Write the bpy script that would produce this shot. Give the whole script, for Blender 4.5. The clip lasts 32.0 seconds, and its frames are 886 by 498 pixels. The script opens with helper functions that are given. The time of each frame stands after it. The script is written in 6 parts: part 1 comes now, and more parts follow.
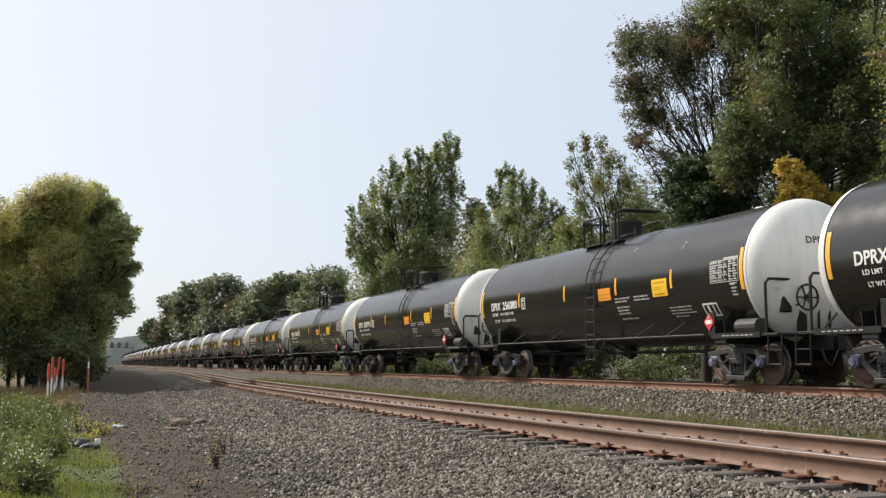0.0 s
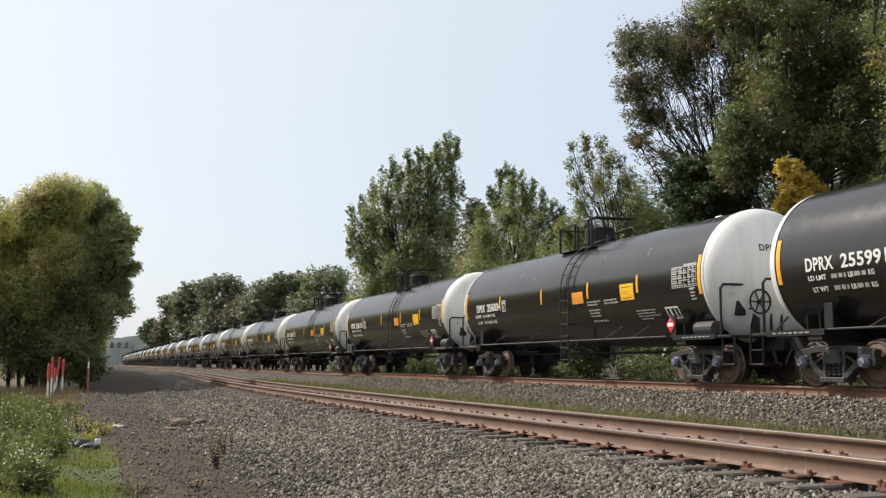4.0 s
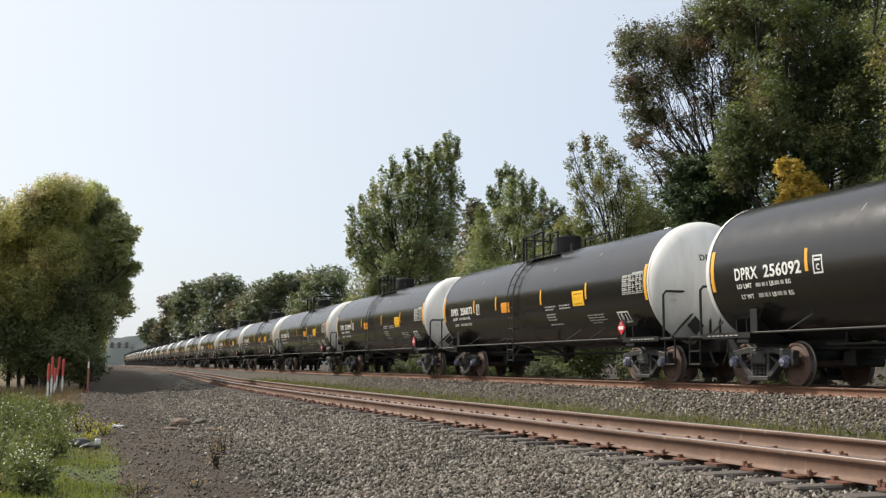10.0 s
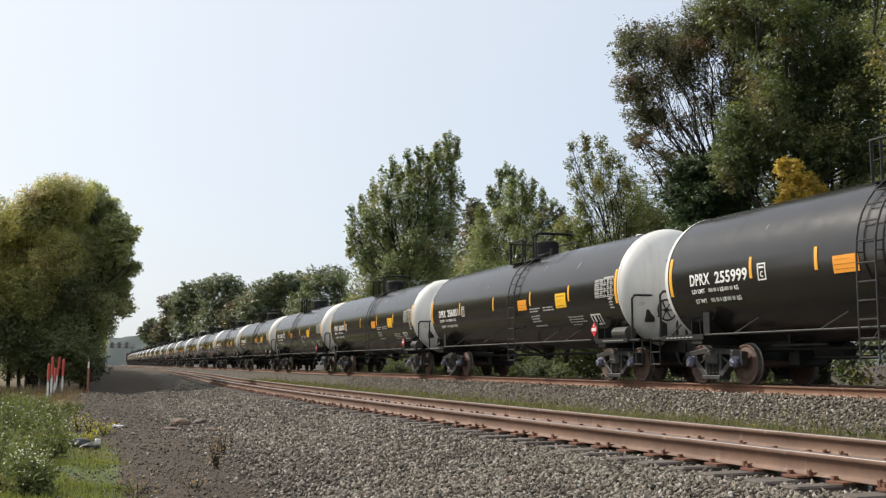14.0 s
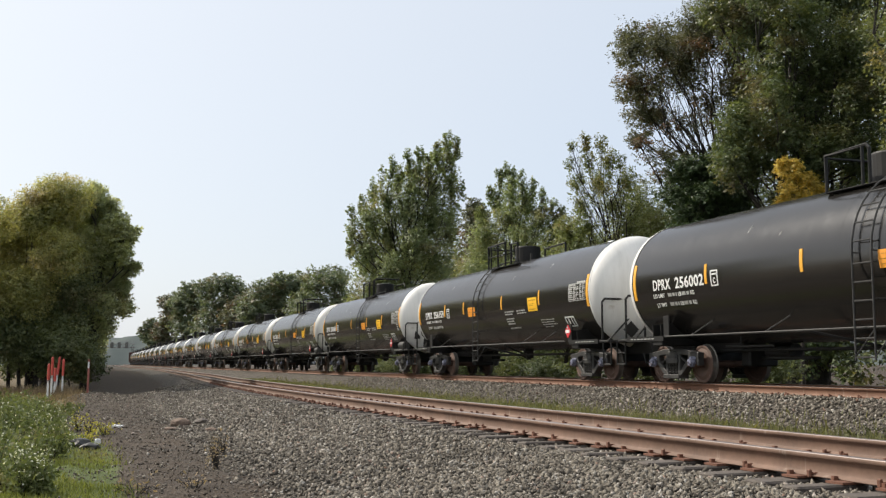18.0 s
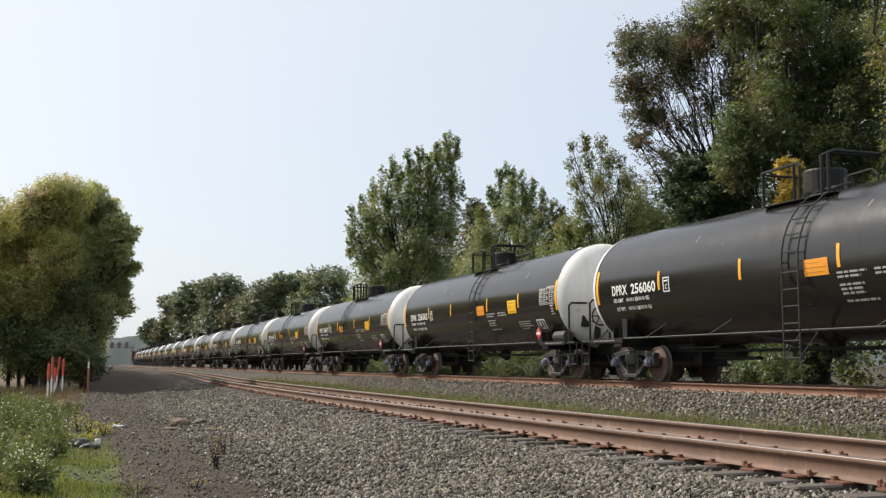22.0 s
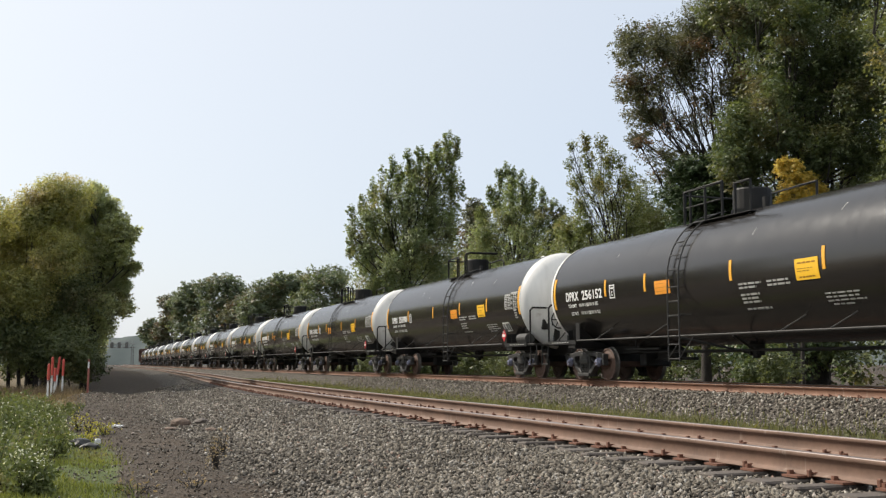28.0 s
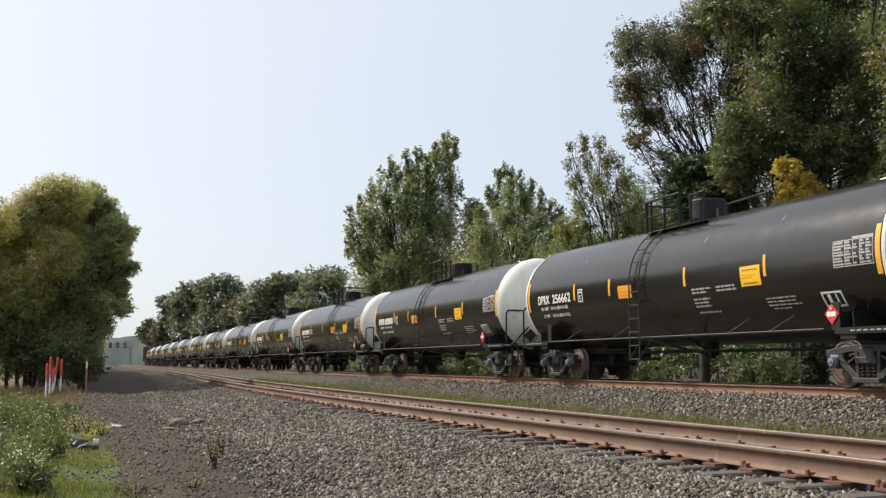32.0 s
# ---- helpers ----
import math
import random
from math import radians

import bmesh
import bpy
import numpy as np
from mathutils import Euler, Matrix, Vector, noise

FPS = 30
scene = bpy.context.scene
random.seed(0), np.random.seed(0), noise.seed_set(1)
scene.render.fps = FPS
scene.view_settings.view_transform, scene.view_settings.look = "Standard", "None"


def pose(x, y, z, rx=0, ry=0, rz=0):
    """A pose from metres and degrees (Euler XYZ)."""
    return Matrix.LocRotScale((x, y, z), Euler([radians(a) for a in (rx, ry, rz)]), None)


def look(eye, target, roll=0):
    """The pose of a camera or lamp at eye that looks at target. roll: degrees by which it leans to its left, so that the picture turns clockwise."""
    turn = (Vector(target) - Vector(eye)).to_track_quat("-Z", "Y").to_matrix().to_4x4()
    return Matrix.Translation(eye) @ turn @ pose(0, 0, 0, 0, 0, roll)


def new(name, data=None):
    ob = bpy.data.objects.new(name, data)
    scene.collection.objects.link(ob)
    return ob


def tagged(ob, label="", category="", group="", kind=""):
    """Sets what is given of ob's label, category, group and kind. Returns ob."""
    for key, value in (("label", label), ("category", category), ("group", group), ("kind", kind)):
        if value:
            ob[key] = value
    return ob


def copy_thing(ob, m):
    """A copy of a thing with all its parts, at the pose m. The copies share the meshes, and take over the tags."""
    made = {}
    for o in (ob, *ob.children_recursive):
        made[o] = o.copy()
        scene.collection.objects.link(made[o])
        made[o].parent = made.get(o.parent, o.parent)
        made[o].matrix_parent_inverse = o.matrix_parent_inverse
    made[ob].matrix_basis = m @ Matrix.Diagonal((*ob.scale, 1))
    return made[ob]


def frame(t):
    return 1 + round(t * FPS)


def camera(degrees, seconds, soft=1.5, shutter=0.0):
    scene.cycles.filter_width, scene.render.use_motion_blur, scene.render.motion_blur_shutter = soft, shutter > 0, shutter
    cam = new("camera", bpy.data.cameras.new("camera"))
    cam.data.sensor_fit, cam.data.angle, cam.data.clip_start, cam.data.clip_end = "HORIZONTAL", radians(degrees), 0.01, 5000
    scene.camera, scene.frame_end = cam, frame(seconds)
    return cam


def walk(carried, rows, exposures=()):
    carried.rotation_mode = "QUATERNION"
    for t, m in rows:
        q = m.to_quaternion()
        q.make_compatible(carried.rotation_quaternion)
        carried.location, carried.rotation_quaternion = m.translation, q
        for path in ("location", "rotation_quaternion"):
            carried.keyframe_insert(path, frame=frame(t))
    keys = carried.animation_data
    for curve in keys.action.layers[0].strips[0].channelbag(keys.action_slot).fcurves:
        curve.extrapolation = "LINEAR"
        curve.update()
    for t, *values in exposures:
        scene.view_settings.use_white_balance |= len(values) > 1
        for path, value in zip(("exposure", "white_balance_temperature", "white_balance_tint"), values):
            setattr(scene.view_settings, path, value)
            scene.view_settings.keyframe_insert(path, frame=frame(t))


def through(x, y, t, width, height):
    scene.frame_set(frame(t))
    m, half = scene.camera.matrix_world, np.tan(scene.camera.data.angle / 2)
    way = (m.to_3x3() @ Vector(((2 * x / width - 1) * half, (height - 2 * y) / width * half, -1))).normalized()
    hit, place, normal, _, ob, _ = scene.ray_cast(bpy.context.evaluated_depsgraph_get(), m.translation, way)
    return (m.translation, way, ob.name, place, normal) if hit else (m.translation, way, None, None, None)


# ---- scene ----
# Camera: hand-steadied, standing beside two tracks; two small jolts of the tripod head.
EYE = (0.0, 0.0, 0.467)
PITCH = 96.194


def aim(pan=0.0, tilt=0.0):
    return pose(*EYE, PITCH + tilt, 0, -pan)


cam = camera(45.49, 32.0, 1.3)
walk(cam, [(0, aim()), (5.2, aim()), (6.2, aim(0.0, 0.03)), (6.7, aim(0.01, 0.03)), (7.1, aim(0.045, 0.05)), (7.7, aim(0.06, 0.03)),
           (8.0, aim(0.09)), (9.2, aim(0.092)), (9.45, aim()), (10.0, aim()), (20.0, aim()), (31.0, aim()), (31.7, aim()), (32.0, aim(0.085))],
     exposures=[(0, 0.58), (32, 0.58)])

# World: hazy early-autumn sky, sun ahead and to the left of the camera.
SUN_AZ = math.atan2(-0.86, 0.51)
SUN_EL = radians(44)
world = bpy.data.worlds.new("sky")
scene.world = world
world.use_nodes = True
wn = world.node_tree
sky = wn.nodes.new("ShaderNodeTexSky")
sky.sky_type = "NISHITA"
sky.sun_disc = False
sky.sun_elevation = SUN_EL
sky.sun_rotation = SUN_AZ
sky.air_density, sky.dust_density, sky.ozone_density = 1.0, 2.2, 1.5
wn.nodes["Background"].inputs["Strength"].default_value = 0.15
haze = wn.nodes.new("ShaderNodeMix")      # thin high haze that evens out the blue
haze.data_type = "RGBA"
haze.inputs[0].default_value = 0.85
# the haze is thickest over the left and thinner to the right
direction = wn.nodes.new("ShaderNodeTexCoord")
towards = wn.nodes.new("ShaderNodeVectorMath")
towards.operation = "DOT_PRODUCT"
towards.inputs[1].default_value = (-0.706, -0.137, 0.695)
wn.links.new(direction.outputs["Generated"], towards.inputs[0])
spread = wn.nodes.new("ShaderNodeMapRange")
spread.inputs["From Min"].default_value, spread.inputs["From Max"].default_value = -0.5, 1.0
wn.links.new(towards.outputs["Value"], spread.inputs["Value"])
glow = wn.nodes.new("ShaderNodeValToRGB")
while len(glow.color_ramp.elements) < 5:
    glow.color_ramp.elements.new(0.5)
for e, (p, c) in zip(glow.color_ramp.elements, ((0.0, (0.272, 0.307, 0.358)), (0.22, (0.334, 0.374, 0.43)), (0.36, (0.377, 0.403, 0.437)), (0.57, (0.432, 0.447, 0.463)), (1.0, (0.561, 0.565, 0.552)))):
    e.position, e.color = p, (*c, 1)
wn.links.new(spread.outputs["Result"], glow.inputs["Fac"])
level = wn.nodes.new("ShaderNodeMix")
level.data_type, level.blend_type = "RGBA", "MULTIPLY"
level.inputs[0].default_value = 1.0
level.inputs[7].default_value = (8.8, 8.8, 8.8, 1)
wn.links.new(glow.outputs["Color"], level.inputs[6])
wn.links.new(level.outputs[2], haze.inputs[7])
wn.links.new(sky.outputs[0], haze.inputs[6])
wn.links.new(haze.outputs[2], wn.nodes["Background"].inputs["Color"])
sun = new("sun", bpy.data.lights.new("sun", "SUN"))
sun.data.energy, sun.data.angle, sun.data.color = 3.65, radians(0.9), (1.0, 0.92, 0.8)
SUN_DIR = Vector((math.sin(SUN_AZ) * math.cos(SUN_EL), math.cos(SUN_AZ) * math.cos(SUN_EL), math.sin(SUN_EL)))
sun.matrix_world = look((0, 0, 60), Vector((0, 0, 60)) - SUN_DIR)


# ---- materials ----
def material(name, base=(0.5, 0.5, 0.5), rough=0.7, metal=0.0, spec=0.5):
    m = bpy.data.materials.new(name)
    m.use_nodes = True
    b = m.node_tree.nodes["Principled BSDF"]
    b.inputs["Base Color"].default_value = (*base, 1)
    b.inputs["Roughness"].default_value = rough
    b.inputs["Metallic"].default_value = metal
    b.inputs["Specular IOR Level"].default_value = spec
    return m


def node(m, kind, **values):
    n = m.node_tree.nodes.new(kind)
    for key, value in values.items():
        if key in n.inputs:
            n.inputs[key].default_value = value
    return n


def link(m, a, b):
    m.node_tree.links.new(a, b)


def bsdf(m):
    return m.node_tree.nodes["Principled BSDF"]


def ramp(m, fac, stops):
    n = m.node_tree.nodes.new("ShaderNodeValToRGB")
    r = n.color_ramp
    while len(r.elements) < len(stops):
        r.elements.new(0.5)
    for e, (p, c) in zip(r.elements, stops):
        e.position, e.color = p, (*c, 1)
    link(m, fac, n.inputs["Fac"])
    return n.outputs["Color"]


def noise_of(m, scale, detail=4.0, rough=0.6, coords="Object", stretch=None):
    tc = m.node_tree.nodes.new("ShaderNodeTexCoord")
    out = tc.outputs[coords]
    if stretch:
        mp = m.node_tree.nodes.new("ShaderNodeMapping")
        mp.inputs["Scale"].default_value = stretch
        link(m, out, mp.inputs["Vector"])
        out = mp.outputs["Vector"]
    n = node(m, "ShaderNodeTexNoise", Scale=scale, Detail=detail, Roughness=rough)
    link(m, out, n.inputs["Vector"])
    return n.outputs["Fac"]


def mix(m, fac, a, b, blend="MIX"):
    n = m.node_tree.nodes.new("ShaderNodeMix")
    n.data_type, n.blend_type = "RGBA", blend
    if isinstance(fac, float):
        n.inputs[0].default_value = fac
    else:
        link(m, fac, n.inputs[0])
    for v, i in ((a, 6), (b, 7)):
        if isinstance(v, tuple):
            n.inputs[i].default_value = (*v, 1)
        else:
            link(m, v, n.inputs[i])
    return n.outputs[2]


def bump(m, height, strength=0.4, distance=0.02):
    n = node(m, "ShaderNodeBump", Strength=strength, Distance=distance)
    link(m, height, n.inputs["Height"])
    link(m, n.outputs["Normal"], bsdf(m).inputs["Normal"])


def varied(name, dark, light, rough=0.7, scale=4.0, metal=0.0, spec=0.5, grain=40.0, relief=0.15, depth=0.01, stretch=None):
    """A surface with blotches and fine grain between two base colours."""
    m = material(name, light, rough, metal, spec)
    a = noise_of(m, scale, 5.0, 0.6, stretch=stretch)
    b = noise_of(m, grain, 3.0, 0.6)
    c = ramp(m, a, [(0.3, dark), (0.7, light)])
    d = mix(m, 0.35, c, ramp(m, b, [(0.3, dark), (0.72, light)]))
    link(m, d, bsdf(m).inputs["Base Color"])
    bump(m, b, relief, depth)
    return m


def object_tint(m, colour, spread=0.25):
    """Multiply a colour socket by a per-object random grey."""
    info = m.node_tree.nodes.new("ShaderNodeObjectInfo")
    lo, hi = 1 - spread, 1 + spread * 0.4
    r = ramp(m, info.outputs["Random"], [(0.0, (lo, lo, lo)), (1.0, (hi, hi, hi))])
    return mix(m, 1.0, colour, r, "MULTIPLY")


def rail_rust(name, dark, light):
    """Rusted rail web with pale drips running down it."""
    m = varied(name, dark, light, 0.75, 1.6, grain=24)
    drip = ramp(m, noise_of(m, 9.0, 3.0, 0.6, stretch=(1.0, 1.0, 0.04)), [(0.62, (0, 0, 0)), (0.72, (0.55, 0.55, 0.55))])
    old = bsdf(m).inputs["Base Color"].links[0].from_socket
    link(m, mix(m, drip, old, (0.32, 0.25, 0.2)), bsdf(m).inputs["Base Color"])
    return m


def leaf_material(name, stops, through=0.35, rough=0.5, turned=None):
    """Leaves: shades that change from clump to clump and a little from leaf to leaf, light passing through."""
    m = material(name, stops[0], rough, 0, 0.25)
    geo = m.node_tree.nodes.new("ShaderNodeNewGeometry")
    n = len(stops)
    clump = noise_of(m, 0.75, 3.0, 0.55)
    c = ramp(m, clump, [(0.28 + 0.44 * i / max(n - 1, 1), s) for i, s in enumerate(stops)])
    if turned:
        patch = ramp(m, noise_of(m, 0.42, 3.0, 0.6, stretch=(1.0, 1.0, 1.3)), [(0.55, (0, 0, 0)), (0.66, (0.85, 0.85, 0.85))])
        c = mix(m, patch, c, turned)
    c = mix(m, 1.0, c, ramp(m, geo.outputs["Random Per Island"], [(0.0, (0.72, 0.76, 0.72)), (0.6, (1.0, 1.0, 1.0)), (1.0, (1.35, 1.28, 1.15))]), "MULTIPLY")
    link(m, c, bsdf(m).inputs["Base Color"])
    tr = node(m, "ShaderNodeBsdfTranslucent")
    k = through * 1.6
    link(m, mix(m, 1.0, c, (1.15 * k, 1.1 * k, 0.6 * k), "MULTIPLY"), tr.inputs["Color"])
    both = m.node_tree.nodes.new("ShaderNodeAddShader")
    link(m, bsdf(m).outputs[0], both.inputs[0])
    link(m, tr.outputs[0], both.inputs[1])
    link(m, both.outputs[0], m.node_tree.nodes["Material Output"].inputs["Surface"])
    return m


def tank_paint():
    """Black paint under a thin brown dusty film that also paints haze onto far cars, streaked from the top, glossier
    where rain has washed it.
    """
    m = material("black_tank_paint", (0.01, 0.01, 0.01), 0.3, 0, 0.85)
    bsdf(m).inputs["Specular Tint"].default_value = (0.97, 0.98, 1.0, 1)
    a = noise_of(m, 0.9, 5.0, 0.65)
    streak = noise_of(m, 1.6, 4.0, 0.6, stretch=(3.0, 1.0, 0.35))
    c = mix(m, 0.5, ramp(m, a, [(0.3, (0.005, 0.0048, 0.0046)), (0.75, (0.009, 0.0086, 0.0082))]), ramp(m, streak, [(0.35, (0.005, 0.0048, 0.0046)), (0.8, (0.014, 0.0126, 0.011))]))
    specks = ramp(m, noise_of(m, 24.0, 2.0, 0.5), [(0.8, (0, 0, 0)), (0.84, (0.3, 0.3, 0.3))])
    link(m, mix(m, specks, c, (0.06, 0.057, 0.054)), bsdf(m).inputs["Base Color"])
    # Warm sheen paints distance haze onto shells seen at a glancing angle.
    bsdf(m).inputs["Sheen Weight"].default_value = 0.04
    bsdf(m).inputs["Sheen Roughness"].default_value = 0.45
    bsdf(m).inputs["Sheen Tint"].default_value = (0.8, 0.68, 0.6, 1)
    r = ramp(m, noise_of(m, 3.0, 5.0, 0.7), [(0.3, (0.18, 0.18, 0.18)), (0.7, (0.24, 0.24, 0.24))])
    link(m, r, bsdf(m).inputs["Roughness"])
    bump(m, noise_of(m, 0.7, 2.0, 0.5), 0.05, 0.05)
    # Film over the gloss: part dirt, part haze put into the colour.
    dust_haze = node(m, "ShaderNodeBsdfDiffuse")
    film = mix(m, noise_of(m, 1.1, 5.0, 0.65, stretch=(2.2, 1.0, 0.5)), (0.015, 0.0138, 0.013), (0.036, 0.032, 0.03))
    link(m, object_tint(m, film, 0.5), dust_haze.inputs["Color"])
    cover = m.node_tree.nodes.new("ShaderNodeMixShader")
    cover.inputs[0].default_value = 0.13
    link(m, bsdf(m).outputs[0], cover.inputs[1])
    link(m, dust_haze.outputs[0], cover.inputs[2])
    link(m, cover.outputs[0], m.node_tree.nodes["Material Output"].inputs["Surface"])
    return m


def head_paint():
    m = material("white_head_paint", (0.72, 0.71, 0.68), 0.5)
    streak = noise_of(m, 1.2, 5.0, 0.65, stretch=(1.0, 2.5, 0.5))
    c = ramp(m, streak, [(0.25, (0.5, 0.495, 0.48)), (0.5, (0.62, 0.615, 0.6)), (0.8, (0.7, 0.695, 0.68))])
    spots = ramp(m, noise_of(m, 2.2, 3.0, 0.6), [(0.66, (1, 1, 1)), (0.8, (0.6, 0.55, 0.5))])
    link(m, object_tint(m, mix(m, 1.0, c, spots, "MULTIPLY"), 0.12), bsdf(m).inputs["Base Color"])
    return m


M = dict(
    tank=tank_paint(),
    head=head_paint(),
    rim=varied("painted_sunlit_rim", (0.5, 0.5, 0.49), (0.66, 0.66, 0.65), 0.45, 3.0),
    steel=varied("black_steel", (0.006, 0.006, 0.0065), (0.017, 0.016, 0.015), 0.6, 3.0, spec=0.3),
    truck=varied("dusty_cast_steel", (0.014, 0.014, 0.0145), (0.055, 0.053, 0.051), 0.55, 5.0, spec=0.4, grain=60),
    wheel=varied("rusty_wheel_face", (0.048, 0.028, 0.021), (0.125, 0.07, 0.05), 0.7, 4.0, grain=30),
    tread=varied("worn_bright_tread", (0.2, 0.19, 0.18), (0.34, 0.32, 0.3), 0.35, 6.0, metal=0.8),
    cap=varied("blue_grey_bearing_cap", (0.05, 0.055, 0.1), (0.24, 0.25, 0.33), 0.5, 14.0, grain=22),
    bar=varied("orange_reflector", (0.7, 0.33, 0.03), (0.84, 0.43, 0.05), 0.4, 10.0),
    panel=varied("amber_panel", (0.78, 0.42, 0.02), (0.88, 0.53, 0.03), 0.45, 6.0),
    rustpanel=varied("orange_panel", (0.7, 0.25, 0.02), (0.8, 0.34, 0.04), 0.45, 6.0),
    white=varied("white_lettering", (0.6, 0.6, 0.58), (0.82, 0.82, 0.8), 0.5, 12.0),
    faded=varied("worn_white_stencil", (0.24, 0.24, 0.23), (0.45, 0.45, 0.43), 0.55, 14.0),
    dark=varied("black_lettering", (0.02, 0.02, 0.02), (0.05, 0.05, 0.05), 0.5, 12.0),
    red=varied("red_placard", (0.5, 0.025, 0.04), (0.65, 0.05, 0.06), 0.35, 8.0),
    brown=varied("brown_lettering", (0.25, 0.12, 0.0), (0.32, 0.15, 0.01), 0.5, 8.0),
    rail=rail_rust("rusted_rail_web", (0.085, 0.05, 0.035), (0.18, 0.105, 0.072)),
    rail2=rail_rust("orange_rusted_rail_web", (0.11, 0.055, 0.033), (0.2, 0.1, 0.06)),
    railtop=varied("worn_rail_head", (0.11, 0.09, 0.085), (0.22, 0.18, 0.165), 0.42, 2.0, metal=0.5, stretch=(1, 1, 1)),
    tie=varied("weathered_oak_tie", (0.035, 0.028, 0.024), (0.12, 0.1, 0.085), 0.85, 6.0, grain=30, relief=0.4),
    plate=varied("rusted_tie_plate", (0.08, 0.035, 0.022), (0.2, 0.085, 0.05), 0.8, 10.0),
    post=varied("white_marker_post", (0.6, 0.6, 0.57), (0.8, 0.8, 0.77), 0.5, 5.0),
    postred=varied("faded_red_cap", (0.42, 0.05, 0.035), (0.6, 0.1, 0.07), 0.5, 5.0),
    woodpost=varied("weathered_red_brown_post", (0.26, 0.08, 0.06), (0.36, 0.14, 0.11), 0.8, 5.0),
    bark=varied("grey_brown_bark", (0.018, 0.015, 0.013), (0.05, 0.043, 0.036), 0.9, 2.5, grain=14, relief=0.6, depth=0.04),
    litter=varied("white_plastic", (0.65, 0.66, 0.68), (0.82, 0.82, 0.82), 0.4, 12.0),
    boulder=varied("reddish_stone", (0.1, 0.07, 0.052), (0.2, 0.14, 0.105), 0.85, 6.0, relief=0.5, depth=0.05),
    hopper=varied("brown_red_car_paint", (0.05, 0.021, 0.018), (0.09, 0.038, 0.03), 0.6, 1.5),
    galv=varied("galvanised_and_hazed_steel", (0.1, 0.1, 0.1), (0.17, 0.165, 0.16), 0.6, 4.0),
)


# ---- mesh helpers ----
def finish(name, bm, mats, parent=None, label="", smooth=False):
    me = bpy.data.meshes.new(name)
    bm.normal_update()
    bm.to_mesh(me)
    bm.free()
    for mm in (mats if isinstance(mats, (list, tuple)) else [mats]):
        me.materials.append(mm)
    if smooth:
        me.shade_smooth()
    ob = new(name, me)
    if parent is not None:
        ob.parent = parent
    if label:
        ob["label"] = label
    return ob


def part(name, bm, mat, parent, label="", smooth=False):
    return finish(name, bm, mat, parent, label, smooth)


def box(bm, x0, x1, y0, y1, z0, z1, bevel=0.0, m=None):
    vs = bmesh.ops.create_cube(bm, size=1.0)["verts"]
    bmesh.ops.scale(bm, vec=(x1 - x0, y1 - y0, z1 - z0), verts=vs)
    bmesh.ops.translate(bm, vec=((x0 + x1) / 2, (y0 + y1) / 2, (z0 + z1) / 2), verts=vs)
    if bevel:
        es = list({e for v in vs for e in v.link_edges})
        vs = list({v for f in bmesh.ops.bevel(bm, geom=es, offset=bevel, segments=1, affect="EDGES")["faces"] for v in f.verts} | {v for v in vs if v.is_valid})
    if m is not None:
        bmesh.ops.transform(bm, matrix=m, verts=vs)
    return vs


def rod(bm, a, b, r, seg=8, r2=None):
    a, b = Vector(a), Vector(b)
    d = b - a
    q = d.to_track_quat("Z", "Y").to_matrix().to_4x4()
    return bmesh.ops.create_cone(bm, cap_ends=True, segments=seg, radius1=r, radius2=r if r2 is None else r2, depth=d.length,
                                 matrix=Matrix.Translation((a + b) / 2) @ q)["verts"]


def pipe(bm, pts, r, seg=6):
    """A bent pipe through points, with mitred joints."""
    pts = [Vector(p) for p in pts]
    rings = []
    for i, p in enumerate(pts):
        a = (p - pts[i - 1]).normalized() if i else (pts[1] - p).normalized()
        b = (pts[i + 1] - p).normalized() if i + 1 < len(pts) else a
        t = (a + b).normalized()
        u = t.orthogonal().normalized() if not rings else (u - t * u.dot(t)).normalized()
        w = t.cross(u)
        k = 1 / max(0.5, t.dot(b))
        rings.append([bm.verts.new(p + (u * math.cos(2 * math.pi * j / seg) + w * math.sin(2 * math.pi * j / seg)) * r * (k if 0 < i < len(pts) - 1 else 1)) for j in range(seg)])
    for r0, r1 in zip(rings, rings[1:]):
        for j in range(seg):
            bm.faces.new((r0[j], r0[(j + 1) % seg], r1[(j + 1) % seg], r1[j]))
    bm.faces.new(rings[0][::-1])
    bm.faces.new(rings[-1])


def lathe(bm, profile, seg=48, axis="x"):
    """Turn (along, radius) pairs round an axis."""
    rings = []
    for a, r in profile:
        if r < 1e-5:
            rings.append([bm.verts.new((a, 0, 0))])
        else:
            rings.append([bm.verts.new((a, r * math.sin(2 * math.pi * j / seg), r * math.cos(2 * math.pi * j / seg))) for j in range(seg)])
    for r0, r1 in zip(rings, rings[1:]):
        for j in range(seg):
            k = (j + 1) % seg
            if len(r0) == 1 and len(r1) > 1:
                bm.faces.new((r0[0], r1[k], r1[j]))
            elif len(r1) == 1 and len(r0) > 1:
                bm.faces.new((r0[j], r0[k], r1[0]))
            elif len(r0) > 1:
                bm.faces.new((r0[j], r0[k], r1[k], r1[j]))
    return [v for r in rings for v in r]


def turn(bm, verts, m):
    bmesh.ops.transform(bm, matrix=m, verts=verts)


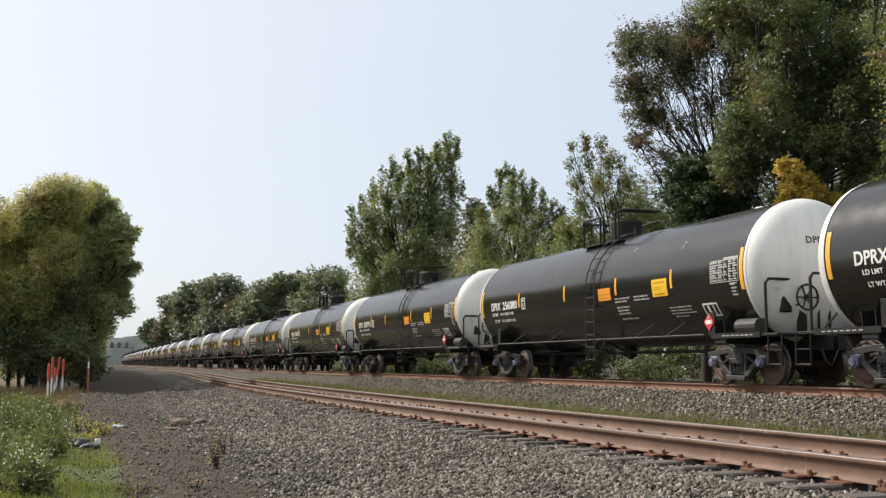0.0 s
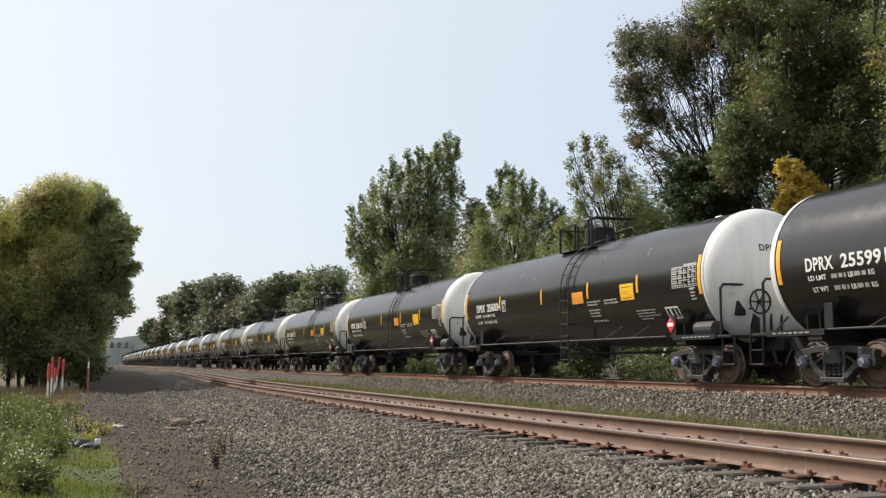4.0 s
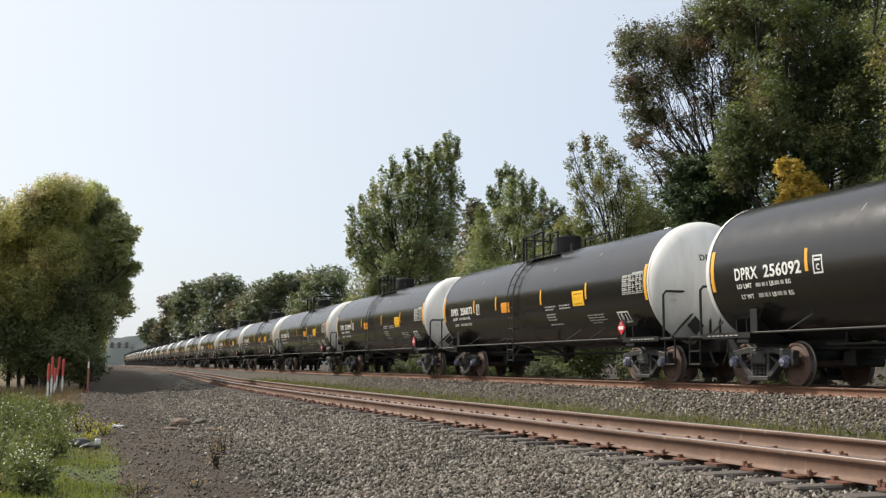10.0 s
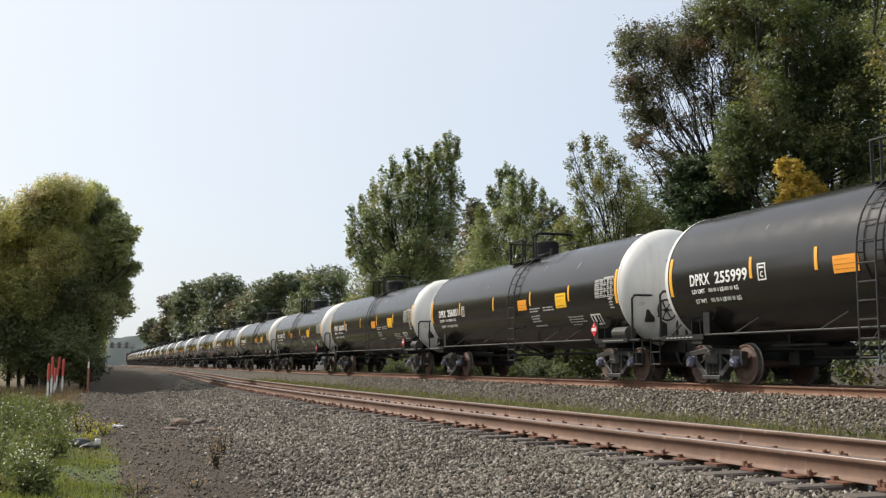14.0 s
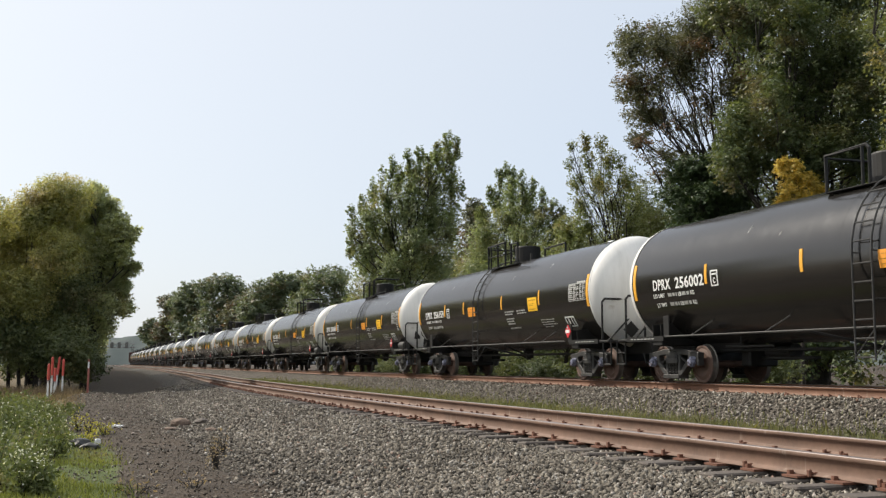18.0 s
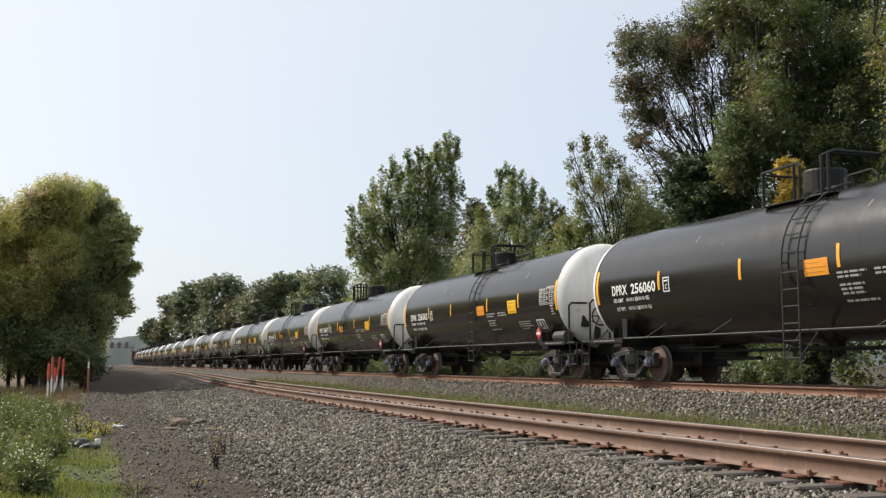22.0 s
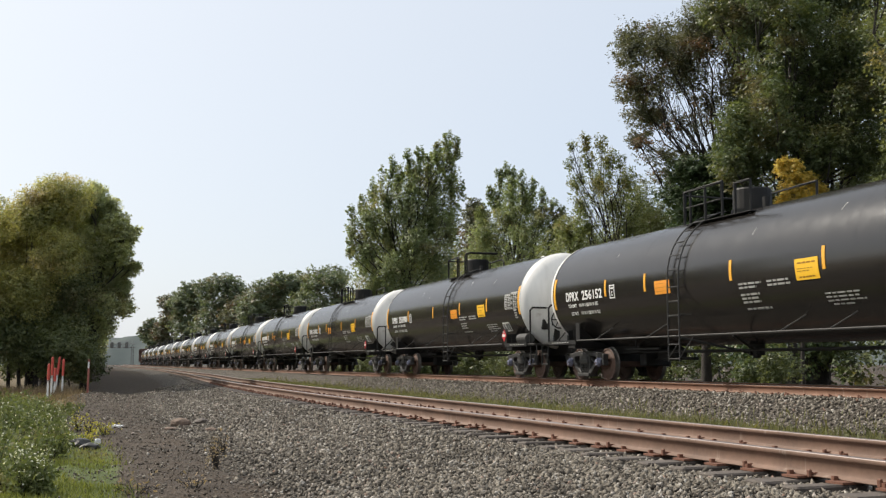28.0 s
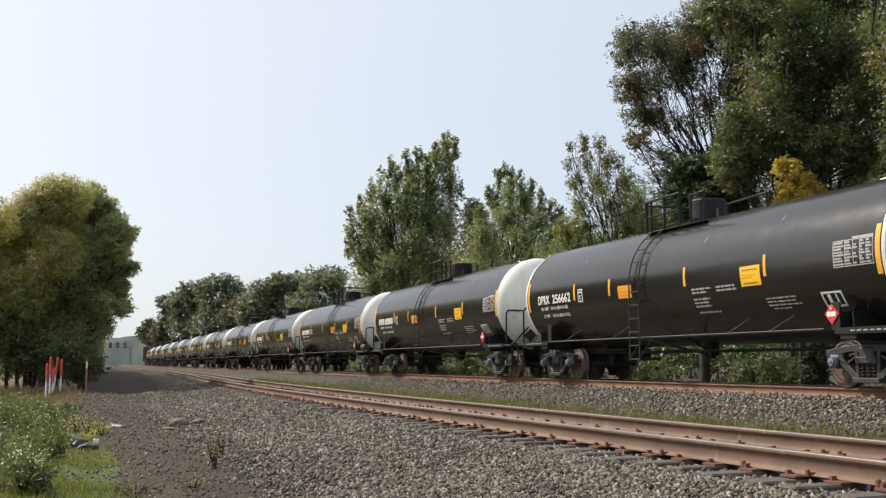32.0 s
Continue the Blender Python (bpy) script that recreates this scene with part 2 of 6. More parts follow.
def raw(name, verts, faces, mats, parent=None, label="", indices=None, smooth=False):
    me = bpy.data.meshes.new(name)
    verts = np.asarray(verts, dtype=np.float32)
    faces = np.asarray(faces, dtype=np.int32)
    n, k = faces.shape
    me.vertices.add(len(verts))
    me.vertices.foreach_set("co", verts.ravel())
    me.loops.add(n * k)
    me.loops.foreach_set("vertex_index", faces.ravel())
    me.polygons.add(n)
    me.polygons.foreach_set("loop_start", np.arange(0, n * k, k, dtype=np.int32))
    if indices is not None:
        me.polygons.foreach_set("material_index", np.asarray(indices, dtype=np.int32))
    me.update(calc_edges=True)
    for mm in (mats if isinstance(mats, (list, tuple)) else [mats]):
        me.materials.append(mm)
    if smooth:
        me.shade_smooth()
    ob = new(name, me)
    if parent is not None:
        ob.parent = parent
    if label:
        ob["label"] = label
    return ob


# ---- the two tracks in plan ----
def train_x(y):
    h = np.maximum(np.asarray(y, dtype=float), 0.0) / 100
    return 15.978 - 0.35164 * np.asarray(y, dtype=float) + 100 * (0.01094 * h ** 2 - 0.00271 * h ** 3 + 0.00027 * h ** 4)


def near_x(y):
    """Near track: eases in beside the train's track and then runs along it."""
    y = np.asarray(y, dtype=float)
    h = np.maximum(y, 0.0) / 10
    close = 7.1626 - 0.4046 * y + 0.1426 * h ** 2 - 0.0046 * h ** 3
    apart = 8.3 - 3.6 * np.clip((y - 40) / 100, 0, 1)
    far = train_x(y) - apart / 0.945
    k = np.clip((y - 55) / 35, 0, 1)
    k = k * k * (3 - 2 * k)
    return close * (1 - k) + far * k


TY = np.concatenate([np.arange(-300, 60, 1.0), np.arange(60, 640, 2.0)])
TX = train_x(TY)
TS = np.concatenate([[0], np.cumsum(np.hypot(np.diff(TX), np.diff(TY)))])
TS -= np.interp(1.0, TY, TS)


def on_track(s):
    return Vector((float(np.interp(s, TS, TX)), float(np.interp(s, TS, TY)), 0.0))


def side(y, fn):
    """Unit normal of a track towards the right."""
    d = (fn(y + 0.5) - fn(y - 0.5))
    n = np.sqrt(1 + d * d)
    return 1 / n, -d / n


RAIL_Z = -0.24


# ---- ground ----
def ground_profile(d1, d2, y):
    """Height by distance from the near track (d1) and from the train's track (d2)."""
    w = np.interp(y, [5, 12, 30, 50], [4.8, 4.5, 3.9, 3.4])
    left = np.interp(-d1 / w, [0, 0.36, 0.62, 1.0], [-0.475, -0.49, -0.63, -0.785])
    right1 = np.maximum(-0.5 - np.maximum(0, d1 - 1.4) * 0.24, -0.72)
    right2 = np.maximum(-0.215 - np.maximum(0, -d2 - 1.45) * 0.3, -0.68)
    beyond = -0.215 - np.clip(d2 - 1.5, 0, 1.6) * 0.3
    z = np.where(d1 < 0, left, np.where(d2 < 0, np.maximum(right1, right2), beyond))
    return z


def ground_masks(d1, d2, y):
    w = np.interp(y, [5, 12, 30, 42, 50], [5.1, 4.7, 4.4, 4.1, 3.0])
    ballast = np.where(d1 < 0, np.clip((w + d1) / 1.7 + 0.35, 0, 1),
                       np.where(d2 < 0, np.maximum(np.clip((2.3 - d1) / 0.5, 0, 1), np.clip((d2 + 3.1) / 0.45, 0, 1)), np.clip((3.2 - d2) / 0.5, 0, 1)))
    return ballast


def ground_material():
    m = material("trackside_ground", (0.2, 0.18, 0.16), 0.9, 0, 0.25)
    nt = m.node_tree
    att = []
    for name in ("ballast", "grass", "straw"):
        a = nt.nodes.new("ShaderNodeAttribute")
        a.attribute_name = name
        att.append(a.outputs["Fac"])
    tc = nt.nodes.new("ShaderNodeTexCoord")
    vor = node(m, "ShaderNodeTexVoronoi", Scale=17.0)
    link(m, tc.outputs["Object"], vor.inputs["Vector"])
    sep = nt.nodes.new("ShaderNodeSeparateColor")
    link(m, vor.outputs["Color"], sep.inputs[0])
    stones = ramp(m, sep.outputs[0], [(0.0, (0.06, 0.053, 0.045)), (0.5, (0.13, 0.115, 0.097)), (1.0, (0.22, 0.197, 0.17))])
    # Shade in the gaps between stones is painted in, darker towards cell edges.
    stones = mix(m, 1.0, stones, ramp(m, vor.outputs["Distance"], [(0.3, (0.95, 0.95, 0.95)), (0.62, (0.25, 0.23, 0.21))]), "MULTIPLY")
    fine = noise_of(m, 30.0, 5.0, 0.7)
    coarse = noise_of(m, 0.8, 5.0, 0.6)
    pebble = node(m, "ShaderNodeTexVoronoi", Scale=55.0)
    link(m, tc.outputs["Object"], pebble.inputs["Vector"])
    psep = nt.nodes.new("ShaderNodeSeparateColor")
    link(m, pebble.outputs["Color"], psep.inputs[0])
    grit = ramp(m, psep.outputs[1], [(0.0, (0.02, 0.016, 0.013)), (0.55, (0.06, 0.049, 0.04)), (0.85, (0.11, 0.094, 0.078)), (1.0, (0.2, 0.18, 0.155))])
    patch = noise_of(m, 1.7, 6.0, 0.7)
    soil = ramp(m, patch, [(0.34, (0.022, 0.017, 0.014)), (0.5, (0.058, 0.044, 0.034)), (0.62, (0.095, 0.074, 0.057)), (0.74, (0.12, 0.1, 0.082))])
    soil = mix(m, 0.4, soil, ramp(m, coarse, [(0.35, (0.03, 0.025, 0.021)), (0.65, (0.1, 0.08, 0.064))]))
    dirt = mix(m, 1.0, soil, ramp(m, fine, [(0.3, (0.5, 0.48, 0.46)), (0.7, (1.45, 1.45, 1.45))]), "MULTIPLY")
    dirt = mix(m, 0.3, dirt, grit)
    gravel = ramp(m, noise_of(m, 3.1, 7.0, 0.75), [(0.5, (0, 0, 0)), (0.62, (0.75, 0.75, 0.75))])
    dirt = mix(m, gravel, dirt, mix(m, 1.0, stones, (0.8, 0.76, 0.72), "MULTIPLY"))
    green = mix(m, 0.5, ramp(m, coarse, [(0.35, (0.045, 0.055, 0.016)), (0.7, (0.1, 0.12, 0.03))]), ramp(m, fine, [(0.3, (0.03, 0.05, 0.012)), (0.7, (0.11, 0.15, 0.04))]))
    straw = mix(m, 0.5, ramp(m, coarse, [(0.3, (0.09, 0.07, 0.047)), (0.7, (0.18, 0.14, 0.095))]), ramp(m, fine, [(0.3, (0.07, 0.06, 0.038)), (0.7, (0.2, 0.17, 0.11))]))

    def edged(a):
        n = nt.nodes.new("ShaderNodeMath")
        n.operation = "ADD"
        link(m, a, n.inputs[0])
        s = nt.nodes.new("ShaderNodeMath")
        s.operation = "MULTIPLY_ADD"
        s.inputs[1].default_value, s.inputs[2].default_value = 1.1, -0.55
        link(m, noise_of(m, 2.5, 6.0, 0.7), s.inputs[0])
        link(m, s.outputs[0], n.inputs[1])
        return ramp(m, n.outputs[0], [(0.4, (0, 0, 0)), (0.6, (1, 1, 1))])
    dirt = mix(m, 1.0, dirt, (0.82, 0.77, 0.7), "MULTIPLY")
    c = mix(m, edged(att[2]), dirt, straw)
    c = mix(m, edged(att[1]), c, green)
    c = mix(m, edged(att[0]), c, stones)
    link(m, c, bsdf(m).inputs["Base Color"])
    n1 = nt.nodes.new("ShaderNodeMath")
    n1.operation = "SUBTRACT"
    link(m, fine, n1.inputs[0])
    link(m, vor.outputs["Distance"], n1.inputs[1])
    bump(m, n1.outputs[0], 0.7, 0.045)
    return m


def grass_zone(x, y):
    """Green verge left of the dirt lane, near the camera."""
    edge = np.interp(y, [4, 9.8, 15, 19, 23, 27], [-1.2, -2.9, -4.6, -6.4, -8.4, -11.5])
    return np.clip((edge - x) / 0.5 + 0.5, 0, 1) * np.clip((29 - y) / 4, 0, 1)


def straw_zone(x, y):
    return np.clip((-0.325 * y - 0.3 - x) / 1.2, 0, 1) * np.clip((y - 25) / 5, 0, 1)


def lumps(x, y, d1):
    """Ruts and lumps of the dirt lane and the verge."""
    rough = 0.035 * np.sin(x * 1.7 + np.sin(y * 0.9) * 2) * np.sin(y * 1.3 + 1) + 0.02 * np.sin(x * 4.1 + y * 2.7) * np.sin(y * 3.3 - x)
    dip = -0.4 * np.clip((y - 40.5) / 9, 0, 1) * np.clip((110 - y) / 40, 0, 1) * np.clip((-d1 - 3.0) / 1.5, 0, 1) * np.clip((12.5 + d1) / 3, 0, 1)
    berm = 0.16 * np.exp(-((y - 38.8) / 2.2) ** 2) * np.clip((-d1 - 2.4) / 1.0, 0, 1) * np.clip((7.5 + d1) / 2, 0, 1) * (1 + 0.4 * np.sin(x * 2.3))
    return dip + berm + rough * np.clip((-d1 - 3.0) / 2, 0, 1) * np.clip((44 - np.abs(y)) / 20, 0, 1)


def build_ground():
    ys = np.concatenate([[-900, -500, -300, -150, -80, -40, -20, -10, -4], np.arange(0, 40, 0.25), np.arange(40, 90, 0.7), np.arange(90, 200, 3.0), np.arange(200, 640, 12), [700, 800, 1000, 1400, 2000, 3000]])
    left = np.concatenate([[-1800, -900, -400, -200, -120, -80, -60, -48, -40, -34, -29, -25, -22, -19.5, -17.5], np.arange(-16, -6, 0.35), np.arange(-6, 0.01, 0.2)])
    mid = np.linspace(0, 1, 45)[1:-1]
    right = np.concatenate([[0, 0.7, 1.4, 2.0, 2.6, 3.2, 4, 5, 7, 10, 14, 20, 30, 50, 90, 200, 500, 1200, 2200]])
    cols = len(left) + len(mid) + len(right)
    nx, tx = near_x(ys), train_x(ys)
    n1, n2 = side(ys, near_x), side(ys, train_x)
    co = np.zeros((len(ys), cols, 3))
    d1 = np.zeros((len(ys), cols))
    d2 = np.zeros((len(ys), cols))
    gap = (tx - nx) * n2[0]
    for j in range(cols):
        if j < len(left):
            d = left[j]
            co[:, j, 0], co[:, j, 1] = nx + d * n1[0], ys + d * n1[1] * (1 if d > -60 else 0)
            d1[:, j], d2[:, j] = d, d - gap
        elif j < len(left) + len(mid):
            f = mid[j - len(left)]
            co[:, j, 0], co[:, j, 1] = nx + (tx - nx) * f, ys
            d1[:, j], d2[:, j] = f * gap, (f - 1) * gap
        else:
            d = right[j - len(left) - len(mid)]
            co[:, j, 0], co[:, j, 1] = tx + d * n2[0], ys + d * n2[1] * (1 if d < 60 else 0)
            d1[:, j], d2[:, j] = gap + d, d
    yy = np.repeat(ys[:, None], cols, 1)
    z = ground_profile(d1, d2, yy)
    x, y = co[:, :, 0], co[:, :, 1]
    co[:, :, 2] = z + lumps(x, y, d1)
    n, k = len(ys), cols
    i = np.arange(n * k).reshape(n, k)
    faces = np.stack([i[:-1, :-1], i[:-1, 1:], i[1:, 1:], i[1:, :-1]], -1).reshape(-1, 4)
    ob = raw("ground", co.reshape(-1, 3), faces, ground_material(), smooth=True)
    for name, v in (("ballast", ground_masks(d1, d2, yy)),
                    ("grass", np.maximum(grass_zone(x, y), np.clip(1 - np.abs(d2 + 4.0) / 1.0, 0, 1) * (d1 > 2.0) * 0.75 + 0.62 * np.clip((yy - 52) / 12, 0, 1) * (d1 > 1.6) * (d2 < -2.2))),
                    ("straw", straw_zone(x, y))):
        a = ob.data.attributes.new(name, "FLOAT", "POINT")
        a.data.foreach_set("value", np.asarray(v, dtype=np.float32).ravel())
    tagged(ob, "grey ballast, brown dirt lane and grassy verge beside tracks", "ground", kind="structure")
    return ob


def ground_z(x, y):
    """Height of the ground at a place, by the same profile."""
    x, y = np.asarray(x, dtype=float), np.asarray(y, dtype=float)
    a = side(y, near_x)
    b = side(y, train_x)
    d1 = (x - near_x(y)) * a[0]
    return ground_profile(d1, (x - train_x(y)) * b[0], y) + lumps(x, y, d1)


build_ground()

# ---- rails and ties ----
RAIL_SHAPE = [(-0.075, -0.182), (0.075, -0.182), (0.075, -0.172), (0.018, -0.158), (0.009, -0.145), (0.009, -0.055), (0.03, -0.043), (0.036, -0.036),
              (0.036, -0.008), (0.026, 0.0), (-0.026, 0.0), (-0.036, -0.008), (-0.036, -0.036), (-0.03, -0.043), (-0.009, -0.055), (-0.009, -0.145), (-0.018, -0.158), (-0.075, -0.172)]


def rail(name, fn, off, top, ys, web, parent):
    nx, ny = side(ys, fn)
    cx = fn(ys)
    k = len(RAIL_SHAPE)
    co = np.zeros((len(ys), k, 3))
    for j, (u, v) in enumerate(RAIL_SHAPE):
        co[:, j, 0], co[:, j, 1], co[:, j, 2] = cx + nx * (off + u), ys + ny * (off + u), top + v
    i = np.arange(len(ys) * k).reshape(-1, k)
    r = np.roll(i, -1, 1)
    faces = np.stack([i[:-1], r[:-1], r[1:], i[1:]], -1).reshape(-1, 4)[:, ::-1]
    idx = np.tile(np.array([1 if 8 <= j <= 10 else 0 for j in range(k)]), len(ys) - 1)
    return raw(name, co.reshape(-1, 3), faces, [web, M["railtop"]], parent, indices=idx)


GAUGE = 0.7525
SAMPLE = np.concatenate([np.arange(-300, -20, 10.0), np.arange(-20, 100, 1.0), np.arange(100, 640, 5.0)])
near_track = tagged(new("near_track"), "empty rusty railway track on timber ties in ballast", "railway track", kind="structure")
train_track = tagged(new("train_track"), "rusty railway track carrying the tank train", "railway track", kind="structure")
for fn, top, web, par in ((near_x, RAIL_Z, M["rail"], near_track), (train_x, 0.0, M["rail2"], train_track)):
    for s in (-1, 1):
        rail("rail", fn, s * GAUGE, top, SAMPLE, web, par)


def tie_mesh(seed):
    rnd = random.Random(seed)
    bm = bmesh.new()
    vs = box(bm, -1.29, 1.29, -0.115, 0.115, -0.18, 0.0)
    for v in bm.verts:
        v.co += Vector((rnd.uniform(-0.03, 0.03), rnd.uniform(-0.012, 0.012), rnd.uniform(-0.012, 0.004)))
    bmesh.ops.bevel(bm, geom=list(bm.edges), offset=0.015, segments=1, affect="EDGES")
    me = bpy.data.meshes.new("tie")
    bm.to_mesh(me)
    bm.free()
    me.materials.append(M["tie"])
    return me


def plate_mesh():
    """Tie plate with two spikes and a rail anchor."""
    bm = bmesh.new()
    box(bm, -0.17, 0.17, -0.095, 0.095, 0.0, 0.018)
    for s in (-1, 1):
        box(bm, s * 0.1 - 0.022, s * 0.1 + 0.022, -0.07 * s - 0.016, -0.07 * s + 0.016, 0.018, 0.05)
    me = bpy.data.meshes.new("tie_plate")
    bm.to_mesh(me)
    bm.free()
    me.materials.append(M["plate"])
    return me


def anchor_mesh():
    bm = bmesh.new()
    box(bm, -0.085, 0.085, -0.02, 0.02, 0.004, 0.03, 0.006)
    box(bm, -0.1, -0.07, -0.022, 0.022, -0.01, 0.055, 0.008)
    me = bpy.data.meshes.new("rail_anchor")
    bm.to_mesh(me)
    bm.free()
    me.materials.append(M["plate"])
    return me


def lay_ties(par, fn, top, y0, y1, step, meshes):
    plate, anchor = plate_mesh(), anchor_mesh()
    rnd = random.Random(5)
    y = y0
    n = 0
    while y < y1:
        nx, ny = side(np.array(y), fn)
        a = math.atan2(float(ny), float(nx)) + rnd.gauss(0, 0.006)
        x = float(fn(np.array(y)))
        ob = new("tie", meshes[n % len(meshes)])
        ob.matrix_basis = Matrix.Translation((x + rnd.uniform(-0.06, 0.06), y, top - 0.2 + rnd.uniform(-0.006, 0.004))) @ Matrix.Rotation(a, 4, "Z")
        ob.parent = par
        if n < 90:
            for s in (-1, 1):
                q = new("tie_plate", plate)
                q.matrix_basis = Matrix.Translation((x + float(nx) * s * GAUGE, y + float(ny) * s * GAUGE, top - 0.2)) @ Matrix.Rotation(a, 4, "Z")
                q.parent = par
                if rnd.random() < 0.6:
                    q = new("rail_anchor", anchor)
                    oy = 0.14 * rnd.choice((-1, 1))
                    q.matrix_basis = Matrix.Translation((x + float(nx) * s * GAUGE - float(ny) * oy, y + float(ny) * s * GAUGE + float(nx) * oy, top - 0.182)) @ Matrix.Rotation(a, 4, "Z")
                    q.parent = par
        y += step * rnd.uniform(0.95, 1.05) * float(nx)
        n += 1


TIES = [tie_mesh(i) for i in range(6)]
lay_ties(near_track, near_x, RAIL_Z, 4.5, 90, 0.54, TIES)
lay_ties(train_track, train_x, 0.0, 12, 75, 0.54, TIES)


# ---- the train ----
PITCH_LEN = 18.15        # coupler to coupler
R, ZC, HALF = 1.57, 2.49, 7.78   # tank radius, axis height, half of the straight shell
HEAD = 0.72


def travelled(t):
    u = (t - 16) / 16
    return 138.037 * u - 1.4917 * u ** 2 + 0.2553 * u ** 3 + 0.6309 * u ** 4


# play in the couplers: how far each car runs ahead of an even spacing
SLACK = {-12: 0.37, -11: 0.26, -10: 0.16, -9: 0.13, -8: 0.05, -7: -0.13, -6: -0.12, -5: -0.07, -4: -0.07, -3: 0.06, -2: -0.17, -1: -0.05, 0: 0.01, 1: 0.12, 2: 0.18, 3: 0.2}
MARK_SHIFT = {-10: 0.34, -4: 0.2, -7: 0.05, 0: 0.0, 1: 0.06, 3: 0.0}


def ring_s(k, t):
    """Where along the track the leading seam of car k stands."""
    return 67.95 + PITCH_LEN * k - SLACK.get(k, 0.35 if k < 0 else 0.2) - (travelled(t) - travelled(20.0))


def on_shell(x, z, out=0.006):
    """A point on the shell's near side."""
    y = -math.sqrt(max((R + out) ** 2 - (z - ZC) ** 2, 0.0))
    return Vector((x, y, z))


def decal(bm, x0, x1, z0, z1, out=0.008, nx=1, nz=4):
    """A thin plate that lies on the curve of the shell."""
    a0, a1 = math.asin((z0 - ZC) / R), math.asin((z1 - ZC) / R)
    rows = []
    for i in range(nz + 1):
        a = a0 + (a1 - a0) * i / nz
        rows.append([[bm.verts.new((x, -(R + o) * math.cos(a), ZC + (R + o) * math.sin(a))) for x in (x0, x1)] for o in (-0.002, out)])
    for r0, r1 in zip(rows, rows[1:]):
        bm.faces.new((r0[1][0], r0[1][1], r1[1][1], r1[1][0]))
        bm.faces.new((r0[0][0], r0[1][0], r1[1][0], r1[0][0]))
        bm.faces.new((r0[1][1], r0[0][1], r1[0][1], r1[1][1]))
    bm.faces.new((rows[0][0][0], rows[0][0][1], rows[0][1][1], rows[0][1][0]))
    bm.faces.new((rows[-1][1][0], rows[-1][1][1], rows[-1][0][1], rows[-1][0][0]))


def text_mesh(name, words, size, width, place, mat, spacing=1.0):
    """Raised lettering from the built-in font; place maps (u, v, w) to the thing's space."""
    cu = bpy.data.curves.new("lettering", "FONT")
    cu.body, cu.size, cu.extrude, cu.space_character, cu.resolution_u, cu.offset = words, size / 0.7, 0.003, spacing, 3, 0.0085 * size / 0.27
    ob = bpy.data.objects.new("lettering", cu)
    scene.collection.objects.link(ob)
    dg = bpy.context.evaluated_depsgraph_get()
    me = bpy.data.meshes.new_from_object(ob.evaluated_get(dg))
    bpy.data.objects.remove(ob)
    bpy.data.curves.remove(cu)
    me.name = name
    xs = [v.co.x for v in me.vertices]
    x0, k = min(xs), width / (max(xs) - min(xs))
    for v in me.vertices:
        v.co = place((v.co.x - x0) * k, v.co.y, v.co.z)
    me.materials.clear()
    me.materials.append(mat)
    return me


def on_side(x, z):
    def place(u, v, w):
        a = math.asin((z - ZC) / R) + v / R
        o = R + 0.007 + w
        return Vector((x + u, -o * math.cos(a), ZC + o * math.sin(a)))
    return place


def head_x(r):
    """How far the leading head bulges at a distance r from the axis."""
    return HALF + HEAD * math.sqrt(max(1 - (r / R) ** 2, 0.0))


def on_head(y, z):
    def place(u, v, w):
        yy, zz = y + u, z + v
        return Vector((head_x(math.hypot(yy, zz - ZC)) + 0.008 + w, yy, zz))
    return place


def bars(bm, x, z, rows, place_x=1.0):
    """Lines of small lettering too small to read: rows of (x offset, z offset, length, height)."""
    for dx, dz, ln, ht in rows:
        u = 0.0
        k = 0
        while u < ln:
            w = (0.16, 0.1, 0.22, 0.13)[k % 4]
            w = min(w, ln - u)
            decal(bm, x + dx + u, x + dx + u + w, z + dz, z + dz + ht, 0.006, 1, 1)
            u += w + 0.045
            k += 1


def ring_outline(bm, x0, x1, z0, z1, t=0.035):
    decal(bm, x0, x1, z0, z0 + t, nz=1)
    decal(bm, x0, x1, z1 - t, z1, nz=1)
    decal(bm, x0, x0 + t, z0 + t, z1 - t)
    decal(bm, x1 - t, x1, z0 + t, z1 - t)


def bar(bm, p, q, y, w, depth):
    """A flat cast bar from p to q (x, z) with its width in the plane of the frame."""
    p, q = Vector((p[0], y, p[1])), Vector((q[0], y, q[1]))
    d = (q - p).normalized()
    n = Vector((-d.z, 0, d.x)) * w / 2
    o = Vector((0, depth / 2, 0))
    a = [bm.verts.new(v) for v in (p - n - o, p + n - o, q + n - o, q - n - o, p - n + o, p + n + o, q + n + o, q - n + o)]
    for f in ((0, 1, 2, 3), (7, 6, 5, 4), (0, 4, 5, 1), (1, 5, 6, 2), (2, 6, 7, 3), (3, 7, 4, 0)):
        bm.faces.new([a[k] for k in f])


